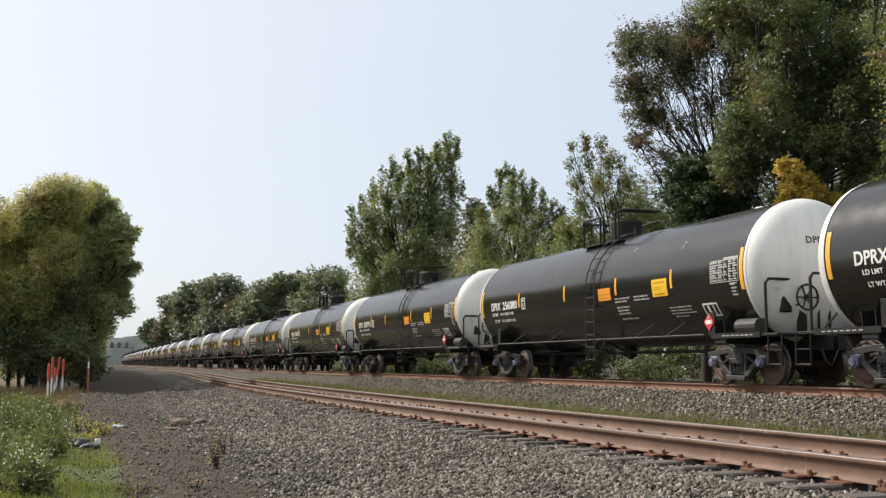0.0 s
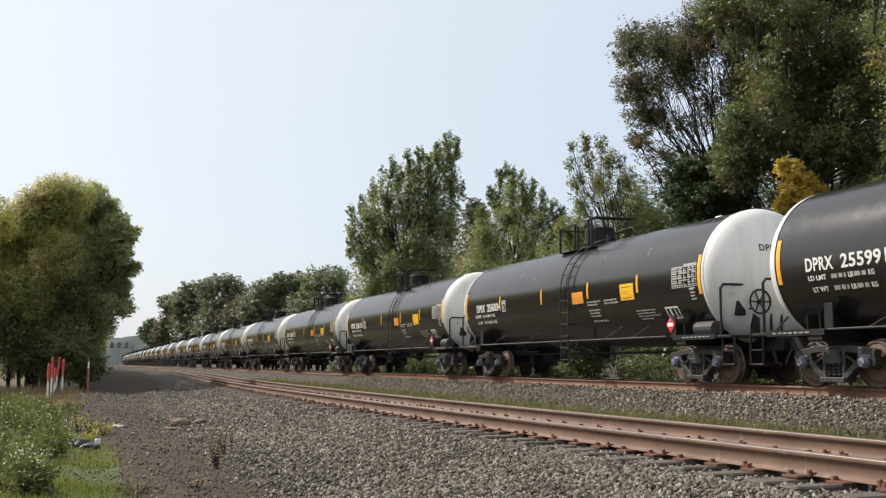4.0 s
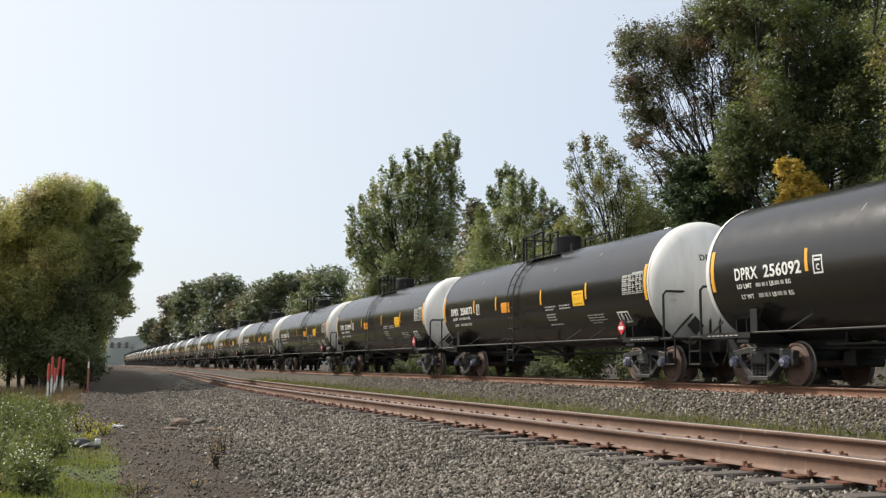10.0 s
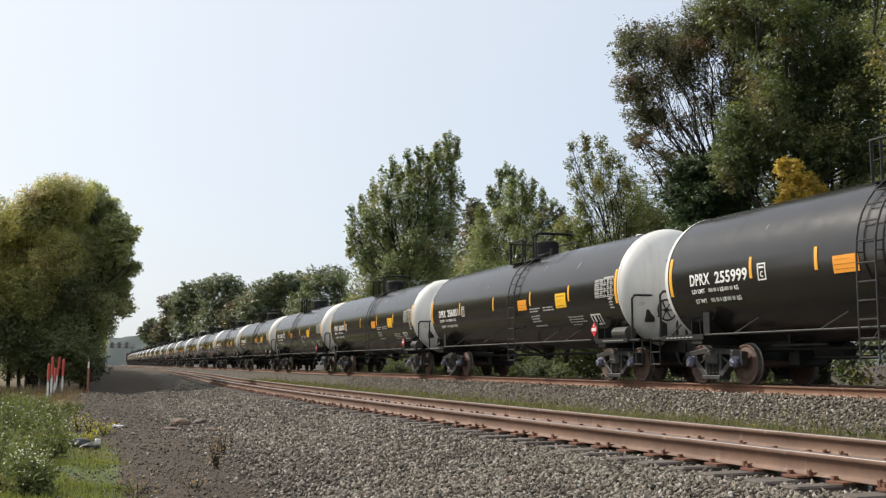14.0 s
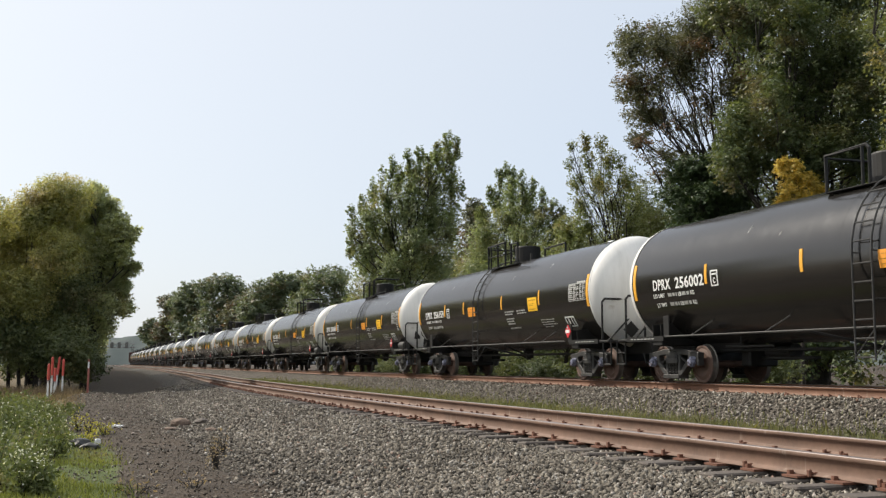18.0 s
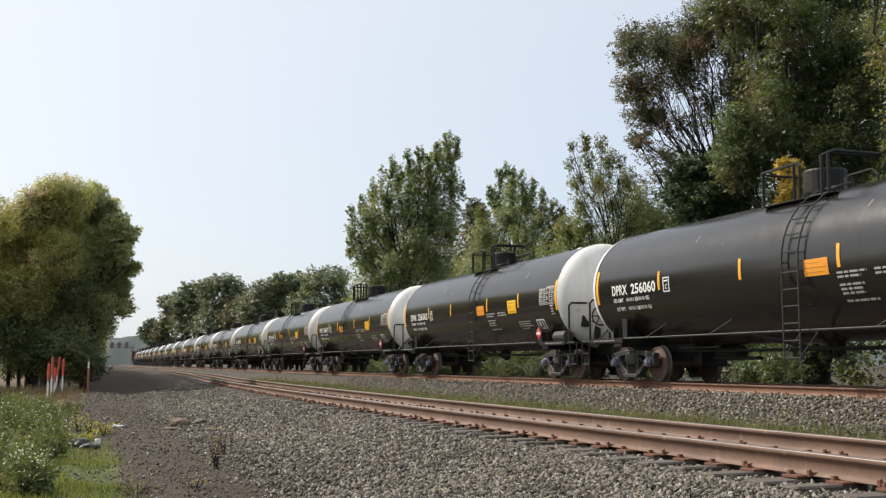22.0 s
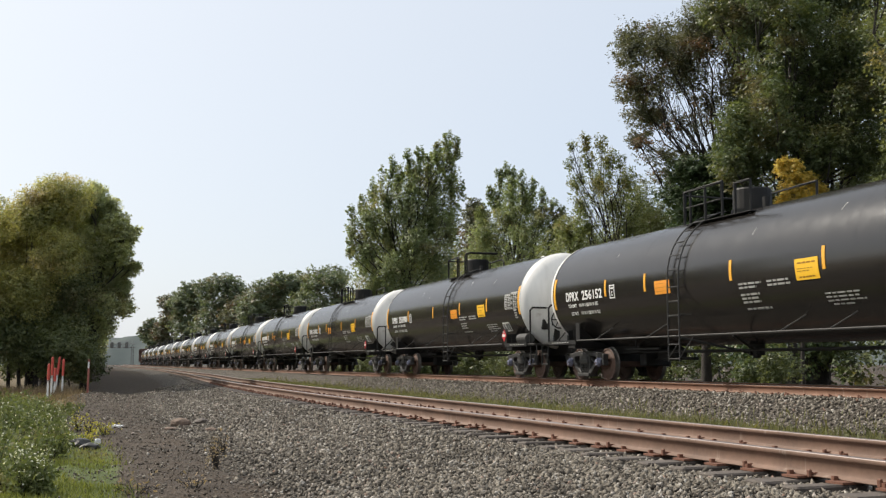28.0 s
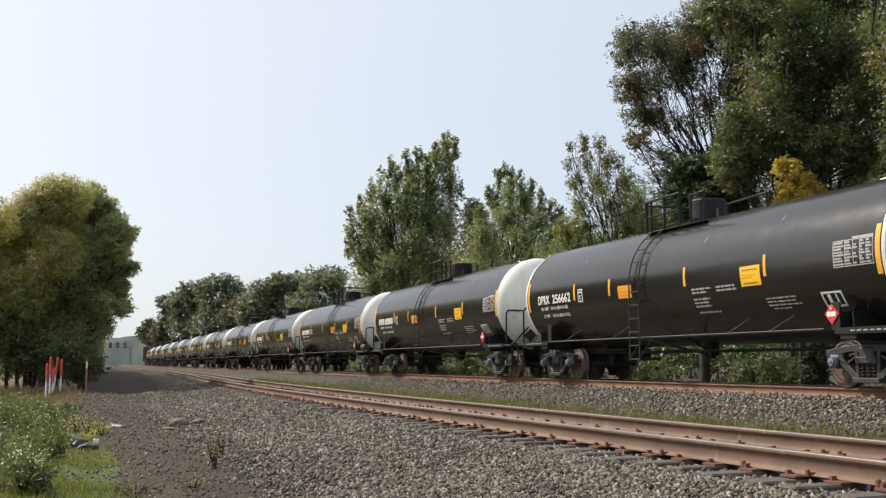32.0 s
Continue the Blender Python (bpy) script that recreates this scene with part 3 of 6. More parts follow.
def side_frame(parent, y):
    """Cast side frame: top chord, pedestal jaws, slanting legs, columns and spring seat with open windows between."""
    bm = bmesh.new()
    for m in (-1, 1):
        bar(bm, (m * 1.14, 0.665), (m * 0.42, 0.755), y, 0.13, 0.17)
        bar(bm, (m * 1.06, 0.68), (m * 1.1, 0.42), y, 0.1, 0.16)
        bar(bm, (m * 0.73, 0.7), (m * 0.68, 0.44), y, 0.1, 0.16)
        bar(bm, (m * 0.72, 0.52), (m * 0.26, 0.17), y, 0.13, 0.19)
        bar(bm, (m * 0.29, 0.76), (m * 0.27, 0.16), y, 0.09, 0.17)
        bar(bm, (m * 0.62, 0.46), (m * 0.3, 0.62), y, 0.05, 0.1)
    bar(bm, (-0.44, 0.755), (0.44, 0.755), y, 0.14, 0.18)
    bar(bm, (-0.36, 0.155), (0.36, 0.155), y, 0.1, 0.3)
    bmesh.ops.recalc_face_normals(bm, faces=list(bm.faces))
    bmesh.ops.bevel(bm, geom=list(bm.edges), offset=0.014, segments=1, affect="EDGES")
    return part("side_frame", bm, M["truck"], parent, "dusty grey cast steel side frame")


def spring_mesh():
    bm = bmesh.new()
    pts = [(0.062 * math.cos(a), 0.062 * math.sin(a), 0.2 + 0.27 * a / (2 * math.pi * 4)) for a in [2 * math.pi * k / 6 for k in range(25)]]
    pipe(bm, pts, 0.02, 4)
    me = bpy.data.meshes.new("spring")
    bm.to_mesh(me)
    bm.free()
    me.materials.append(M["truck"])
    return me


SPRING = spring_mesh()


def build_truck(parent, x, name="truck"):
    bm = bmesh.new()
    box(bm, -0.2, 0.2, -1.12, 1.12, 0.5, 0.78, 0.03)
    box(bm, -0.3, 0.3, -0.35, 0.35, 0.78, 0.86, 0.02)
    tr = part(name, bm, M["truck"], parent)
    tr.location = (x, 0, 0)
    for y in (-1.0, 1.0):
        side_frame(tr, y)
        for i in (-1, 0, 1):
            sp = new("spring", SPRING)
            sp.location = (i * 0.15, y * 1.02, 0.0)
            sp.parent = tr
        bm = bmesh.new()
        box(bm, -0.26, 0.26, y * 1.02 - 0.11, y * 1.02 + 0.11, 0.465, 0.6, 0.02)
        part("bolster_end", bm, M["truck"], tr)
        for ax in (-0.89, 0.89):
            bm = bmesh.new()
            s = 1 if y > 0 else -1
            v = lathe(bm, [(0.0, 0.0), (0.0, 0.115), (0.07, 0.115), (0.08, 0.09), (0.115, 0.085), (0.12, 0.05), (0.12, 0.0)], 16)
            turn(bm, v, Matrix.Translation((ax, y * 1.07, 0.5)) @ Matrix.Rotation(s * math.pi / 2, 4, "Z"))
            box(bm, ax - 0.13, ax + 0.13, y * 1.0 - 0.1, y * 1.0 + 0.1, 0.56, 0.64, 0.02)
            bmesh.ops.recalc_face_normals(bm, faces=list(bm.faces))
            part("bearing_cap", bm, M["cap"], tr, "blue and white roller bearing end cap")
    for ax in (-0.89, 0.89):
        bm = bmesh.new()
        for s in (-1, 1):
            v = lathe(bm, [(0.0, 0.0), (0.0, 0.1), (0.02, 0.13), (0.045, 0.3), (0.015, 0.385), (0.03, 0.405), (0.03, 0.44), (0.022, 0.457), (-0.085, 0.46), (-0.09, 0.485), (-0.115, 0.485), (-0.12, 0.39), (-0.07, 0.36), (-0.05, 0.13), (-0.12, 0.1), (-0.12, 0.0)], 22)
            turn(bm, v, Matrix.Translation((0, s * 0.79, 0)) @ Matrix.Rotation(s * math.pi / 2, 4, "Z"))
        rod(bm, (0, -1.05, 0), (0, 1.05, 0), 0.085, 12)
        for s in (-1, 1):
            for j in range(3):
                a = 2 * math.pi * j / 3
                rod(bm, (0.05 * math.cos(a), s * 1.05, 0.05 * math.sin(a)), (0.05 * math.cos(a), s * 1.215, 0.05 * math.sin(a)), 0.014, 6)
        bmesh.ops.recalc_face_normals(bm, faces=list(bm.faces))
        for f in bm.faces:
            c = f.calc_center_median()
            rr = math.hypot(c.x, c.z)
            if rr > 0.453:
                f.material_index = 1
        ws = part("wheelset", bm, [M["wheel"], M["tread"]], tr, "rust-brown steel wheels with bright worn rims")
        ws.location = (ax, 0, 0.457)
    return tr


def build_car(variant):
    """One tank car. It stands with its leading end towards +x and its near side towards -y; z = 0 is the rail top."""
    brake, grime = variant
    # the cars run either way round, so ladder, panels and rails lie in two layouts
    lad = (0.47, 0.98) if brake else (-1.15, -0.66)
    bar_x = (-4.44, -1.08, 2.05, 4.82) if brake else (-4.48, -2.38, 1.32, 4.38)
    px, yx, tx = (1.05, 3.92, 1.95) if brake else (-1.9, 3.52, 1.55)
    dome = -0.15 if brake else 0.0
    car = new("tank_car")
    # shell with end rims and the weld seam in the middle
    bm = bmesh.new()
    prof = [(-HALF, R), (-HALF / 2, R), (0.0, R), (HALF / 2, R), (HALF, R)]
    v = lathe(bm, prof, 64)
    turn(bm, v, Matrix.Translation((0, 0, ZC)))
    bmesh.ops.recalc_face_normals(bm, faces=list(bm.faces))
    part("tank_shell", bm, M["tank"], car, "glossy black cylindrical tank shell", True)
    for s in (-1, 1):
        bm = bmesh.new()
        prof = [(0.0, R + 0.012), (0.05, R + 0.012)]
        for i in range(1, 11):
            a = math.pi / 2 * i / 10
            prof.append((0.05 + (HEAD - 0.05) * math.sin(a) ** 1.0, (R + 0.012) * math.cos(a) if i < 10 else 0.0))
        v = lathe(bm, prof, 64)
        turn(bm, v, Matrix.Translation((s * HALF, 0, ZC)) @ (Matrix.Rotation(math.pi, 4, "Z") if s < 0 else Matrix.Identity(4)))
        bmesh.ops.recalc_face_normals(bm, faces=list(bm.faces))
        part("tank_head", bm, M["head"], car, "off-white domed tank head with grime" if grime else "off-white domed tank head", True)
    # Bright sunlit edge of the head, painted as a whiter band.
    bm = bmesh.new()
    v = lathe(bm, [(-0.008, R - 0.004), (-0.006, R + 0.016), (0.08, R + 0.016), (0.1, R - 0.02)], 64)
    turn(bm, v, Matrix.Translation((HALF, 0, ZC)))
    bmesh.ops.recalc_face_normals(bm, faces=list(bm.faces))
    part("head_rim", bm, M["rim"], car, "white band painting the sunlit edge of the leading head")
    for x in (-5.2, -2.6, 0.02, 2.62, 5.24):
        bm = bmesh.new()
        v = lathe(bm, [(x - 0.005, R - 0.004), (x - 0.003, R + 0.0015), (x + 0.003, R + 0.0015), (x + 0.005, R - 0.004)], 64)
        turn(bm, v, Matrix.Translation((0, 0, ZC)))
        bmesh.ops.recalc_face_normals(bm, faces=list(bm.faces))
        part("weld_seam", bm, M["tank"], car)
    # reflector bars
    for x in (-7.67, 7.67):
        bm = bmesh.new()
        decal(bm, x - 0.06, x + 0.06, 2.06, 2.96, 0.012, 1, 8)
        part("reflector", bm, M["bar"], car, "tall orange reflector strip")
    for x in bar_x:
        bm = bmesh.new()
        decal(bm, x - 0.045, x + 0.045, 2.27, 2.72, 0.012)
        part("reflector", bm, M["bar"], car)
    for name, x0, z0, w, h, mat in (("orange_notice", px, 2.16, 0.7, 0.33, M["rustpanel"]), ("amber_notice", yx, 2.11, 0.7, 0.42, M["panel"])):
        bm = bmesh.new()
        decal(bm, x0, x0 + w, z0, z0 + h, 0.012)
        pn = part(name, bm, mat, car, "orange notice panel" if name[0] == "o" else "amber notice panel")
        bm = bmesh.new()
        for i, (zz, ht, c0, c1) in enumerate(((0.1, 0.07, 0.15, 0.85), (0.4, 0.03, 0.1, 0.6), (0.52, 0.03, 0.1, 0.75), (0.76, 0.08, 0.12, 0.88)) if name[0] == "a" else ((0.47, 0.04, 0.02, 0.98), (0.2, 0.03, 0.1, 0.8), (0.76, 0.03, 0.1, 0.7))):
            u = c0
            while u < c1:
                decal(bm, x0 + w * u, x0 + w * min(u + 0.11 + 0.05 * (i % 2), c1), z0 + h * zz, z0 + h * (zz + ht), 0.015, 1, 1)
                u += 0.14 + 0.06 * (i % 2)
        tagged(part("lettering", bm, M["brown"], pn), kind="stuff")
    # stencilled data
    bm = bmesh.new()
    bars(bm, -6.8, 1.93, [(0.66, 0.15, 0.4, 0.08), (1.28, 0.15, 0.32, 0.08), (0.66, -0.07, 0.4, 0.08), (1.28, -0.07, 0.32, 0.08)])
    bars(bm, tx, 1.7, [(0, 0.45, 0.8, 0.04), (0, 0.37, 0.62, 0.04), (1.0, 0.45, 0.7, 0.04), (1.0, 0.37, 0.75, 0.04), (0, 0.22, 0.66, 0.04), (0, 0.14, 0.6, 0.04), (0, 0.06, 0.62, 0.04), (0.02, -0.08, 0.85, 0.035)])
    bars(bm, 4.2 if not brake else 4.5, 1.6, [(0, 0.2, 0.95, 0.025), (0, 0.13, 0.9, 0.025), (0, 0.06, 1.05, 0.025), (0.1, -0.01, 0.6, 0.025)])
    tagged(part("stencil_print", bm, M["faded"], car, "rows of small white stencilled lettering"), kind="stuff")
    bm = bmesh.new()
    ring_outline(bm, -4.25, -3.97, 2.2, 2.56, 0.03)
    decal(bm, -4.19, -4.03, 2.45, 2.49, nz=1)
    part("stencil_frame", bm, M["white"], car)
    for me in (C_MESH, *LOAD_WORDS):
        new("stencil", me).parent = car
    bm = bmesh.new()
    ring_outline(bm, 5.92, 6.5, 1.55, 1.84)
    decal(bm, 6.08, 6.16, 1.6, 1.79)
    decal(bm, 6.3, 6.34, 1.6, 1.79)
    part("stencil_frame", bm, M["white"], car, "white outlined valve symbol")
    # white data table of fine print
    bm = bmesh.new()
    for z in (2.255, 2.735):
        decal(bm, 6.48, 7.55, z, z + 0.02, 0.008, 1, 1)
    for x in (6.48, 6.8, 7.02, 7.2, 7.535):
        decal(bm, x, x + 0.015, 2.275, 2.735, 0.007)
    decal(bm, 7.0, 7.55, 2.76, 2.8, 0.008, 1, 1)
    if brake:
        decal(bm, 7.2, 7.46, 2.2, 2.23, 0.008, 1, 1)
    tb = part("data_table", bm, M["faded"], car, "white stencilled data table")
    bm = bmesh.new()
    for i in range(8):
        for j, (a, b) in enumerate(((0.03, 0.3), (0.33, 0.52), (0.55, 0.7), (0.73, 0.86), (0.89, 1.04))):
            if (i * 3 + j) % 9 != 5:
                decal(bm, 6.48 + a, 6.48 + b - 0.03 * ((i + j) % 3), 2.293 + i * 0.056, 2.325 + i * 0.056 + 0.008 * (i % 2), 0.011, 1, 1)
    if brake:
        for i in range(4):
            decal(bm, 7.23, 7.43 - 0.04 * (i % 2), 1.95 + i * 0.075, 1.985 + i * 0.075, 0.011, 1, 1)
    tagged(part("table_print", bm, M["faded"], tb), kind="stuff")
    # scuffs in the paint
    for x, z, h in ((-3.1, 3.28, 0.16), (-1.9, 3.1, 0.07), (2.6, 3.36, 0.13), (5.1, 3.2, 0.18)) if brake else ((-4.2, 3.3, 0.1), (1.9, 3.22, 0.15), (4.6, 3.4, 0.14)):
        bm = bmesh.new()
        for j in range(3):
            decal(bm, x + 0.018 * j, x + 0.018 * j + 0.014, z + h * j / 3, z + h * (j + 1) / 3, 0.003, 1, 1)
        part("paint_scuff", bm, M["faded"], car, "pale scuff in the black paint")
    # tank ladder, walkway, dome
    bm = bmesh.new()
    for x in lad:
        pts = [(x, -1.66, 0.52), (x, -1.66, 1.6)]
        for i in range(10):
            a = radians(80 * i / 9)
            pts.append((x, -(R + 0.09) * math.cos(a), ZC + (R + 0.09) * math.sin(a)))
        pipe(bm, pts, 0.02)
    for i in range(12):
        z = 0.58 + 0.34 * i if i < 6 else None
        if z is not None:
            rod(bm, (lad[0], -1.66, z), (lad[1], -1.66, z), 0.016, 6)
        else:
            a = radians(7 + 12.5 * (i - 6))
            p = (-(R + 0.09) * math.cos(a), ZC + (R + 0.09) * math.sin(a))
            rod(bm, (lad[0], *p), (lad[1], *p), 0.016, 6)
    for x in lad:
        rod(bm, (x, -1.66, 0.6), (x + 0.35, -1.5, 1.1), 0.014, 6)
        for z in (1.62, 2.49):
            rod(bm, (x, -1.66, z), (x, -math.sqrt(R * R - (z - ZC) ** 2) + 0.02, z), 0.014, 6)
    part("ladder", bm, M["truck"], car, "dusty black tank-side ladder")
    for y in (-0.78, 0.78):
        bm = bmesh.new()
        box(bm, -1.55 if not brake else -1.15, 1.2, y - 0.14, y + 0.14, 3.862, 3.88, 0.005)
        wk = part("walkway", bm, M["steel"], car, "black steel walkway board beside the manway")
        for x in (-1.0, 0.0, 1.0):
            bm = bmesh.new()
            rod(bm, (x, y, 3.87), (x, y, ZC + math.sqrt(R * R - 0.78 ** 2) - 0.06), 0.03, 6)
            part("bracket", bm, M["steel"], wk)
    if brake:
        rails = (([(-1.06, -0.9, 3.86), (-1.06, -0.9, 4.62), (0.1, -0.9, 4.64), (0.17, -0.9, 4.56), (0.17, -0.9, 3.86)], 0.032), ([(-0.02, -0.9, 3.86), (-0.02, -0.9, 4.63)], 0.032),
                 ([(0.86, -0.9, 3.86), (0.86, -0.9, 4.66), (0.86, -0.7, 4.74), (0.86, 0.4, 4.74)], 0.036), ([(1.06, -0.9, 3.86), (1.06, -0.9, 4.68), (1.06, -0.75, 4.74), (1.06, 0.4, 4.74)], 0.032),
                 ([(-1.06, -0.9, 4.58), (-1.06, 0.9, 4.58), (-1.06, 0.9, 3.86)], 0.026), ([(-1.0, 0.9, 4.56), (0.25, 0.9, 4.6), (0.42, 0.9, 4.45), (0.42, 0.9, 3.86)], 0.028))
    else:
        rails = (([(-1.5, -0.9, 3.86), (-1.5, -0.9, 4.68), (0.1, -0.9, 4.7), (0.1, -0.9, 3.86)], 0.034), ([(-1.25, -0.9, 3.86), (-1.25, -0.9, 4.68)], 0.03),
                 ([(-0.6, -0.9, 3.86), (-0.6, -0.9, 4.69)], 0.034), ([(-1.5, -0.9, 4.28), (0.1, -0.9, 4.3)], 0.018),
                 ([(0.62, -0.9, 3.86), (0.62, -0.9, 4.58), (1.2, -0.9, 4.58), (1.2, -0.9, 3.86)], 0.028),
                 ([(-0.5, 0.9, 3.86), (-0.5, 0.9, 4.6), (1.2, 0.9, 4.64), (1.2, 0.9, 3.86)], 0.028), ([(-1.5, -0.9, 4.6), (-1.5, 0.9, 4.6), (-1.5, 0.9, 3.86)], 0.028))
    for pts, r in rails:
        bm = bmesh.new()
        pipe(bm, pts, r)
        part("guard_rail", bm, M["steel"], car, "black pipe guard rail")
    bm = bmesh.new()
    v = lathe(bm, [(3.9, 0.0), (3.9, 0.5), (4.08, 0.5), (4.08, 0.45), (4.54, 0.45), (4.58, 0.43), (4.6, 0.28), (4.63, 0.0)], 24)
    turn(bm, v, Matrix.Translation((dome, 0, 0)) @ Matrix.Rotation(-math.pi / 2, 4, "Y"))
    bmesh.ops.recalc_face_normals(bm, faces=list(bm.faces))
    part("manway_dome", bm, M["steel"], car, "round black manway housing")
    bm = bmesh.new()
    rod(bm, (-0.75, 0.1, 3.98), (-0.75, 0.1, 4.34), 0.11, 12)
    rod(bm, (-0.75, 0.1, 4.34), (-0.75, 0.1, 4.4), 0.06, 10)
    part("valve", bm, M["steel"], car)
    bm = bmesh.new()
    rod(bm, (0.75, -0.15, 3.98), (0.75, -0.15, 4.28), 0.09, 12)
    part("valve", bm, M["steel"], car)
    bm = bmesh.new()
    box(bm, 6.1, 6.35, -0.06, 0.06, ZC + R - 0.02, ZC + R + 0.06, 0.02)
    part("lifting_lug", bm, M["white"], car)
    # running gear below the shell
    bm = bmesh.new()
    for s in (-1, 1):
        pipe(bm, [(-6.3, s * 1.52, 1.12), (6.1, s * 1.52, 1.12)], 0.021)
    part("side_handrail", bm, M["truck"], car, "long grey pipe handrail")
    for s in (-1, 1):
        for x in (-5.2, -2.4, 2.9, 4.4):
            bm = bmesh.new()
            z1 = 1.45
            rod(bm, (x, s * 1.52, 1.12), (x + 0.42, s * (math.sqrt(R * R - (z1 - ZC) ** 2) + 0.01), z1), 0.014, 6)
            part("rail_bracket", bm, M["truck"], car)
    for s in (-1, 1):
        bm = bmesh.new()
        box(bm, s * 4.9 if s > 0 else -9.0, 9.0 if s > 0 else -4.9, -0.33, 0.33, 0.74, 1.06, 0.02)
        sill = part("stub_sill", bm, M["steel"], car, "black steel draft sill")
        bm = bmesh.new()
        box(bm, min(s * 8.95, s * 9.06), max(s * 8.95, s * 9.06), -0.14, 0.14, 0.72, 1.0, 0.03)
        box(bm, min(s * 8.6, s * 8.97), max(s * 8.6, s * 8.97), -0.09, 0.09, 0.78, 0.95, 0.02)
        part("coupler", bm, M["truck"], sill, "grey knuckle coupler")
        bm = bmesh.new()
        pipe(bm, [(s * 8.8, -0.45, 0.75), (s * 8.95, -0.46, 0.5), (s * 9.06, -0.4, 0.42)], 0.03)
        part("brake_hose", bm, M["steel"], sill)
        # body bolster, saddle and jacking pad
        bm = bmesh.new()
        x = s * 6.72
        box(bm, x - 0.22, x + 0.22, -1.5, 1.5, 0.9, 1.08, 0.02)
        for yy in (-1, 1):
            for xx in (-0.18, 0.18):
                pts = [(0.35, 1.08), (1.5, 1.08), (1.52, 1.42)] + [(math.sqrt(R * R - (z - ZC) ** 2), z) for z in (1.46, 1.3, 1.18, 1.1)]
                vv = [[bm.verts.new((x + xx + o, yy * p[0], p[1])) for p in pts] for o in (-0.012, 0.012)]
                bm.faces.new(vv[0])
                bm.faces.new(vv[1][::-1])
                for i in range(len(pts)):
                    j = (i + 1) % len(pts)
                    bm.faces.new((vv[0][i], vv[1][i], vv[1][j], vv[0][j]))
        bmesh.ops.recalc_face_normals(bm, faces=list(bm.faces))
        part("bolster_saddle", bm, M["steel"], car, "black bolster with saddle plates")
        # end platform
        bm = bmesh.new()
        box(bm, min(s * 7.95, s * 8.75), max(s * 7.95, s * 8.75), -1.5, 1.5, 1.04, 1.1, 0.012)
        box(bm, min(s * 6.4, s * 8.2), max(s * 6.4, s * 8.2), -1.53, -1.43, 1.02, 1.14)
        box(bm, min(s * 6.4, s * 8.2), max(s * 6.4, s * 8.2), 1.43, 1.53, 1.02, 1.14)
        part("end_platform", bm, M["steel"], car)
        bm = bmesh.new()
        for i in range(7):
            bx = s * (6.9 + 0.17 * i)
            box(bm, bx - 0.055, bx + 0.055, -1.542, -1.53, 1.065, 1.09)
        tagged(part("platform_stencil", bm, M["faded"], car), kind="stuff")
        bm = bmesh.new()
        x = s * 8.35
        for yy in (-1, 1):
            pipe(bm, [(x, yy * 1.46, 1.08), (x, yy * 1.46, 2.15), (x, yy * 1.38, 2.24), (x, yy * 0.22, 2.24), (x, yy * 0.14, 2.16), (x, yy * 0.14, 1.08)], 0.03, 8)
        part("end_handrail", bm, M["steel"], car, "black bent-pipe end handrail")
        for yy in (-1, 1):
            bm = bmesh.new()
            x = s * 8.62
            pipe(bm, [(x - 0.22, yy * 1.46, 1.06), (x - 0.22, yy * 1.46, 0.45), (x + 0.22, yy * 1.46, 0.45), (x + 0.22, yy * 1.46, 1.06)], 0.022)
            rod(bm, (x - 0.22, yy * 1.46, 0.75), (x + 0.22, yy * 1.46, 0.75), 0.018, 6)
            part("step", bm, M["steel"], car)
        if s < 0 or not brake:
            for yy in (-1, 1):
                bm = bmesh.new()
                rod(bm, (s * 8.3, yy * 1.25, 1.1), (s * 8.34, yy * 0.15, 2.16), 0.026, 6)
                part("brace", bm, M["steel"], car)
        # placard on its bracket
        for yy in (-1, 1):
            bm = bmesh.new()
            x = s * 6.35
            box(bm, x - 0.05, x + 0.2, yy * 1.5 - 0.02, yy * 1.5 + 0.02, 1.1, 1.62, 0.008)
            holder = part("placard_bracket", bm, M["steel"], car)
            if s > 0:
                bm = bmesh.new()
                vv = box(bm, -0.14, 0.14, -0.006, 0.006, -0.14, 0.14)
                turn(bm, vv, Matrix.Translation((x, yy * 1.535, 1.4)) @ Matrix.Rotation(math.pi / 4, 4, "Y"))
                pl = part("placard", bm, M["red"], holder, "red diamond hazard placard")
                bm = bmesh.new()
                box(bm, x - 0.12, x + 0.12, yy * 1.545 - 0.006, yy * 1.545 + 0.006, 1.355, 1.445)
                rod(bm, (x, yy * 1.54, 1.48), (x, yy * 1.545, 1.54), 0.03, 6)
                part("placard_number", bm, M["white"], holder)
    # leading head fittings
    if brake:
        bm = bmesh.new()
        c = Vector((8.42, -0.5, 1.86))
        pts = [c + Vector((0.05, 0.27 * math.cos(a), 0.27 * math.sin(a))) for a in [2 * math.pi * i / 20 for i in range(20)]]
        for i in range(20):
            rod(bm, pts[i], pts[(i + 1) % 20], 0.022, 6)
        for i in range(6):
            a = 2 * math.pi * i / 6
            rod(bm, c, c + Vector((0.05, 0.27 * math.cos(a), 0.27 * math.sin(a))), 0.016, 6)
        rod(bm, c - Vector((0.12, 0, 0)), c + Vector((0.06, 0, 0)), 0.05, 10)
        part("brake_wheel", bm, M["steel"], car, "black spoked hand brake wheel")
        bm = bmesh.new()
        box(bm, 8.2, 8.34, -0.72, -0.3, 1.66, 2.05, 0.03)
        box(bm, 8.22, 8.32, -0.6, -0.42, 1.08, 1.66)
        box(bm, 8.12, 8.3, -1.0, -0.75, 1.55, 1.9, 0.03)
        part("brake_housing", bm, M["steel"], car)
        bm = bmesh.new()
        v = rod(bm, (7.2, -1.3, 1.27), (7.95, -1.3, 1.27), 0.17, 14)
        part("air_reservoir", bm, M["truck"], car, "grey air reservoir on the platform")
    else:
        bm = bmesh.new()
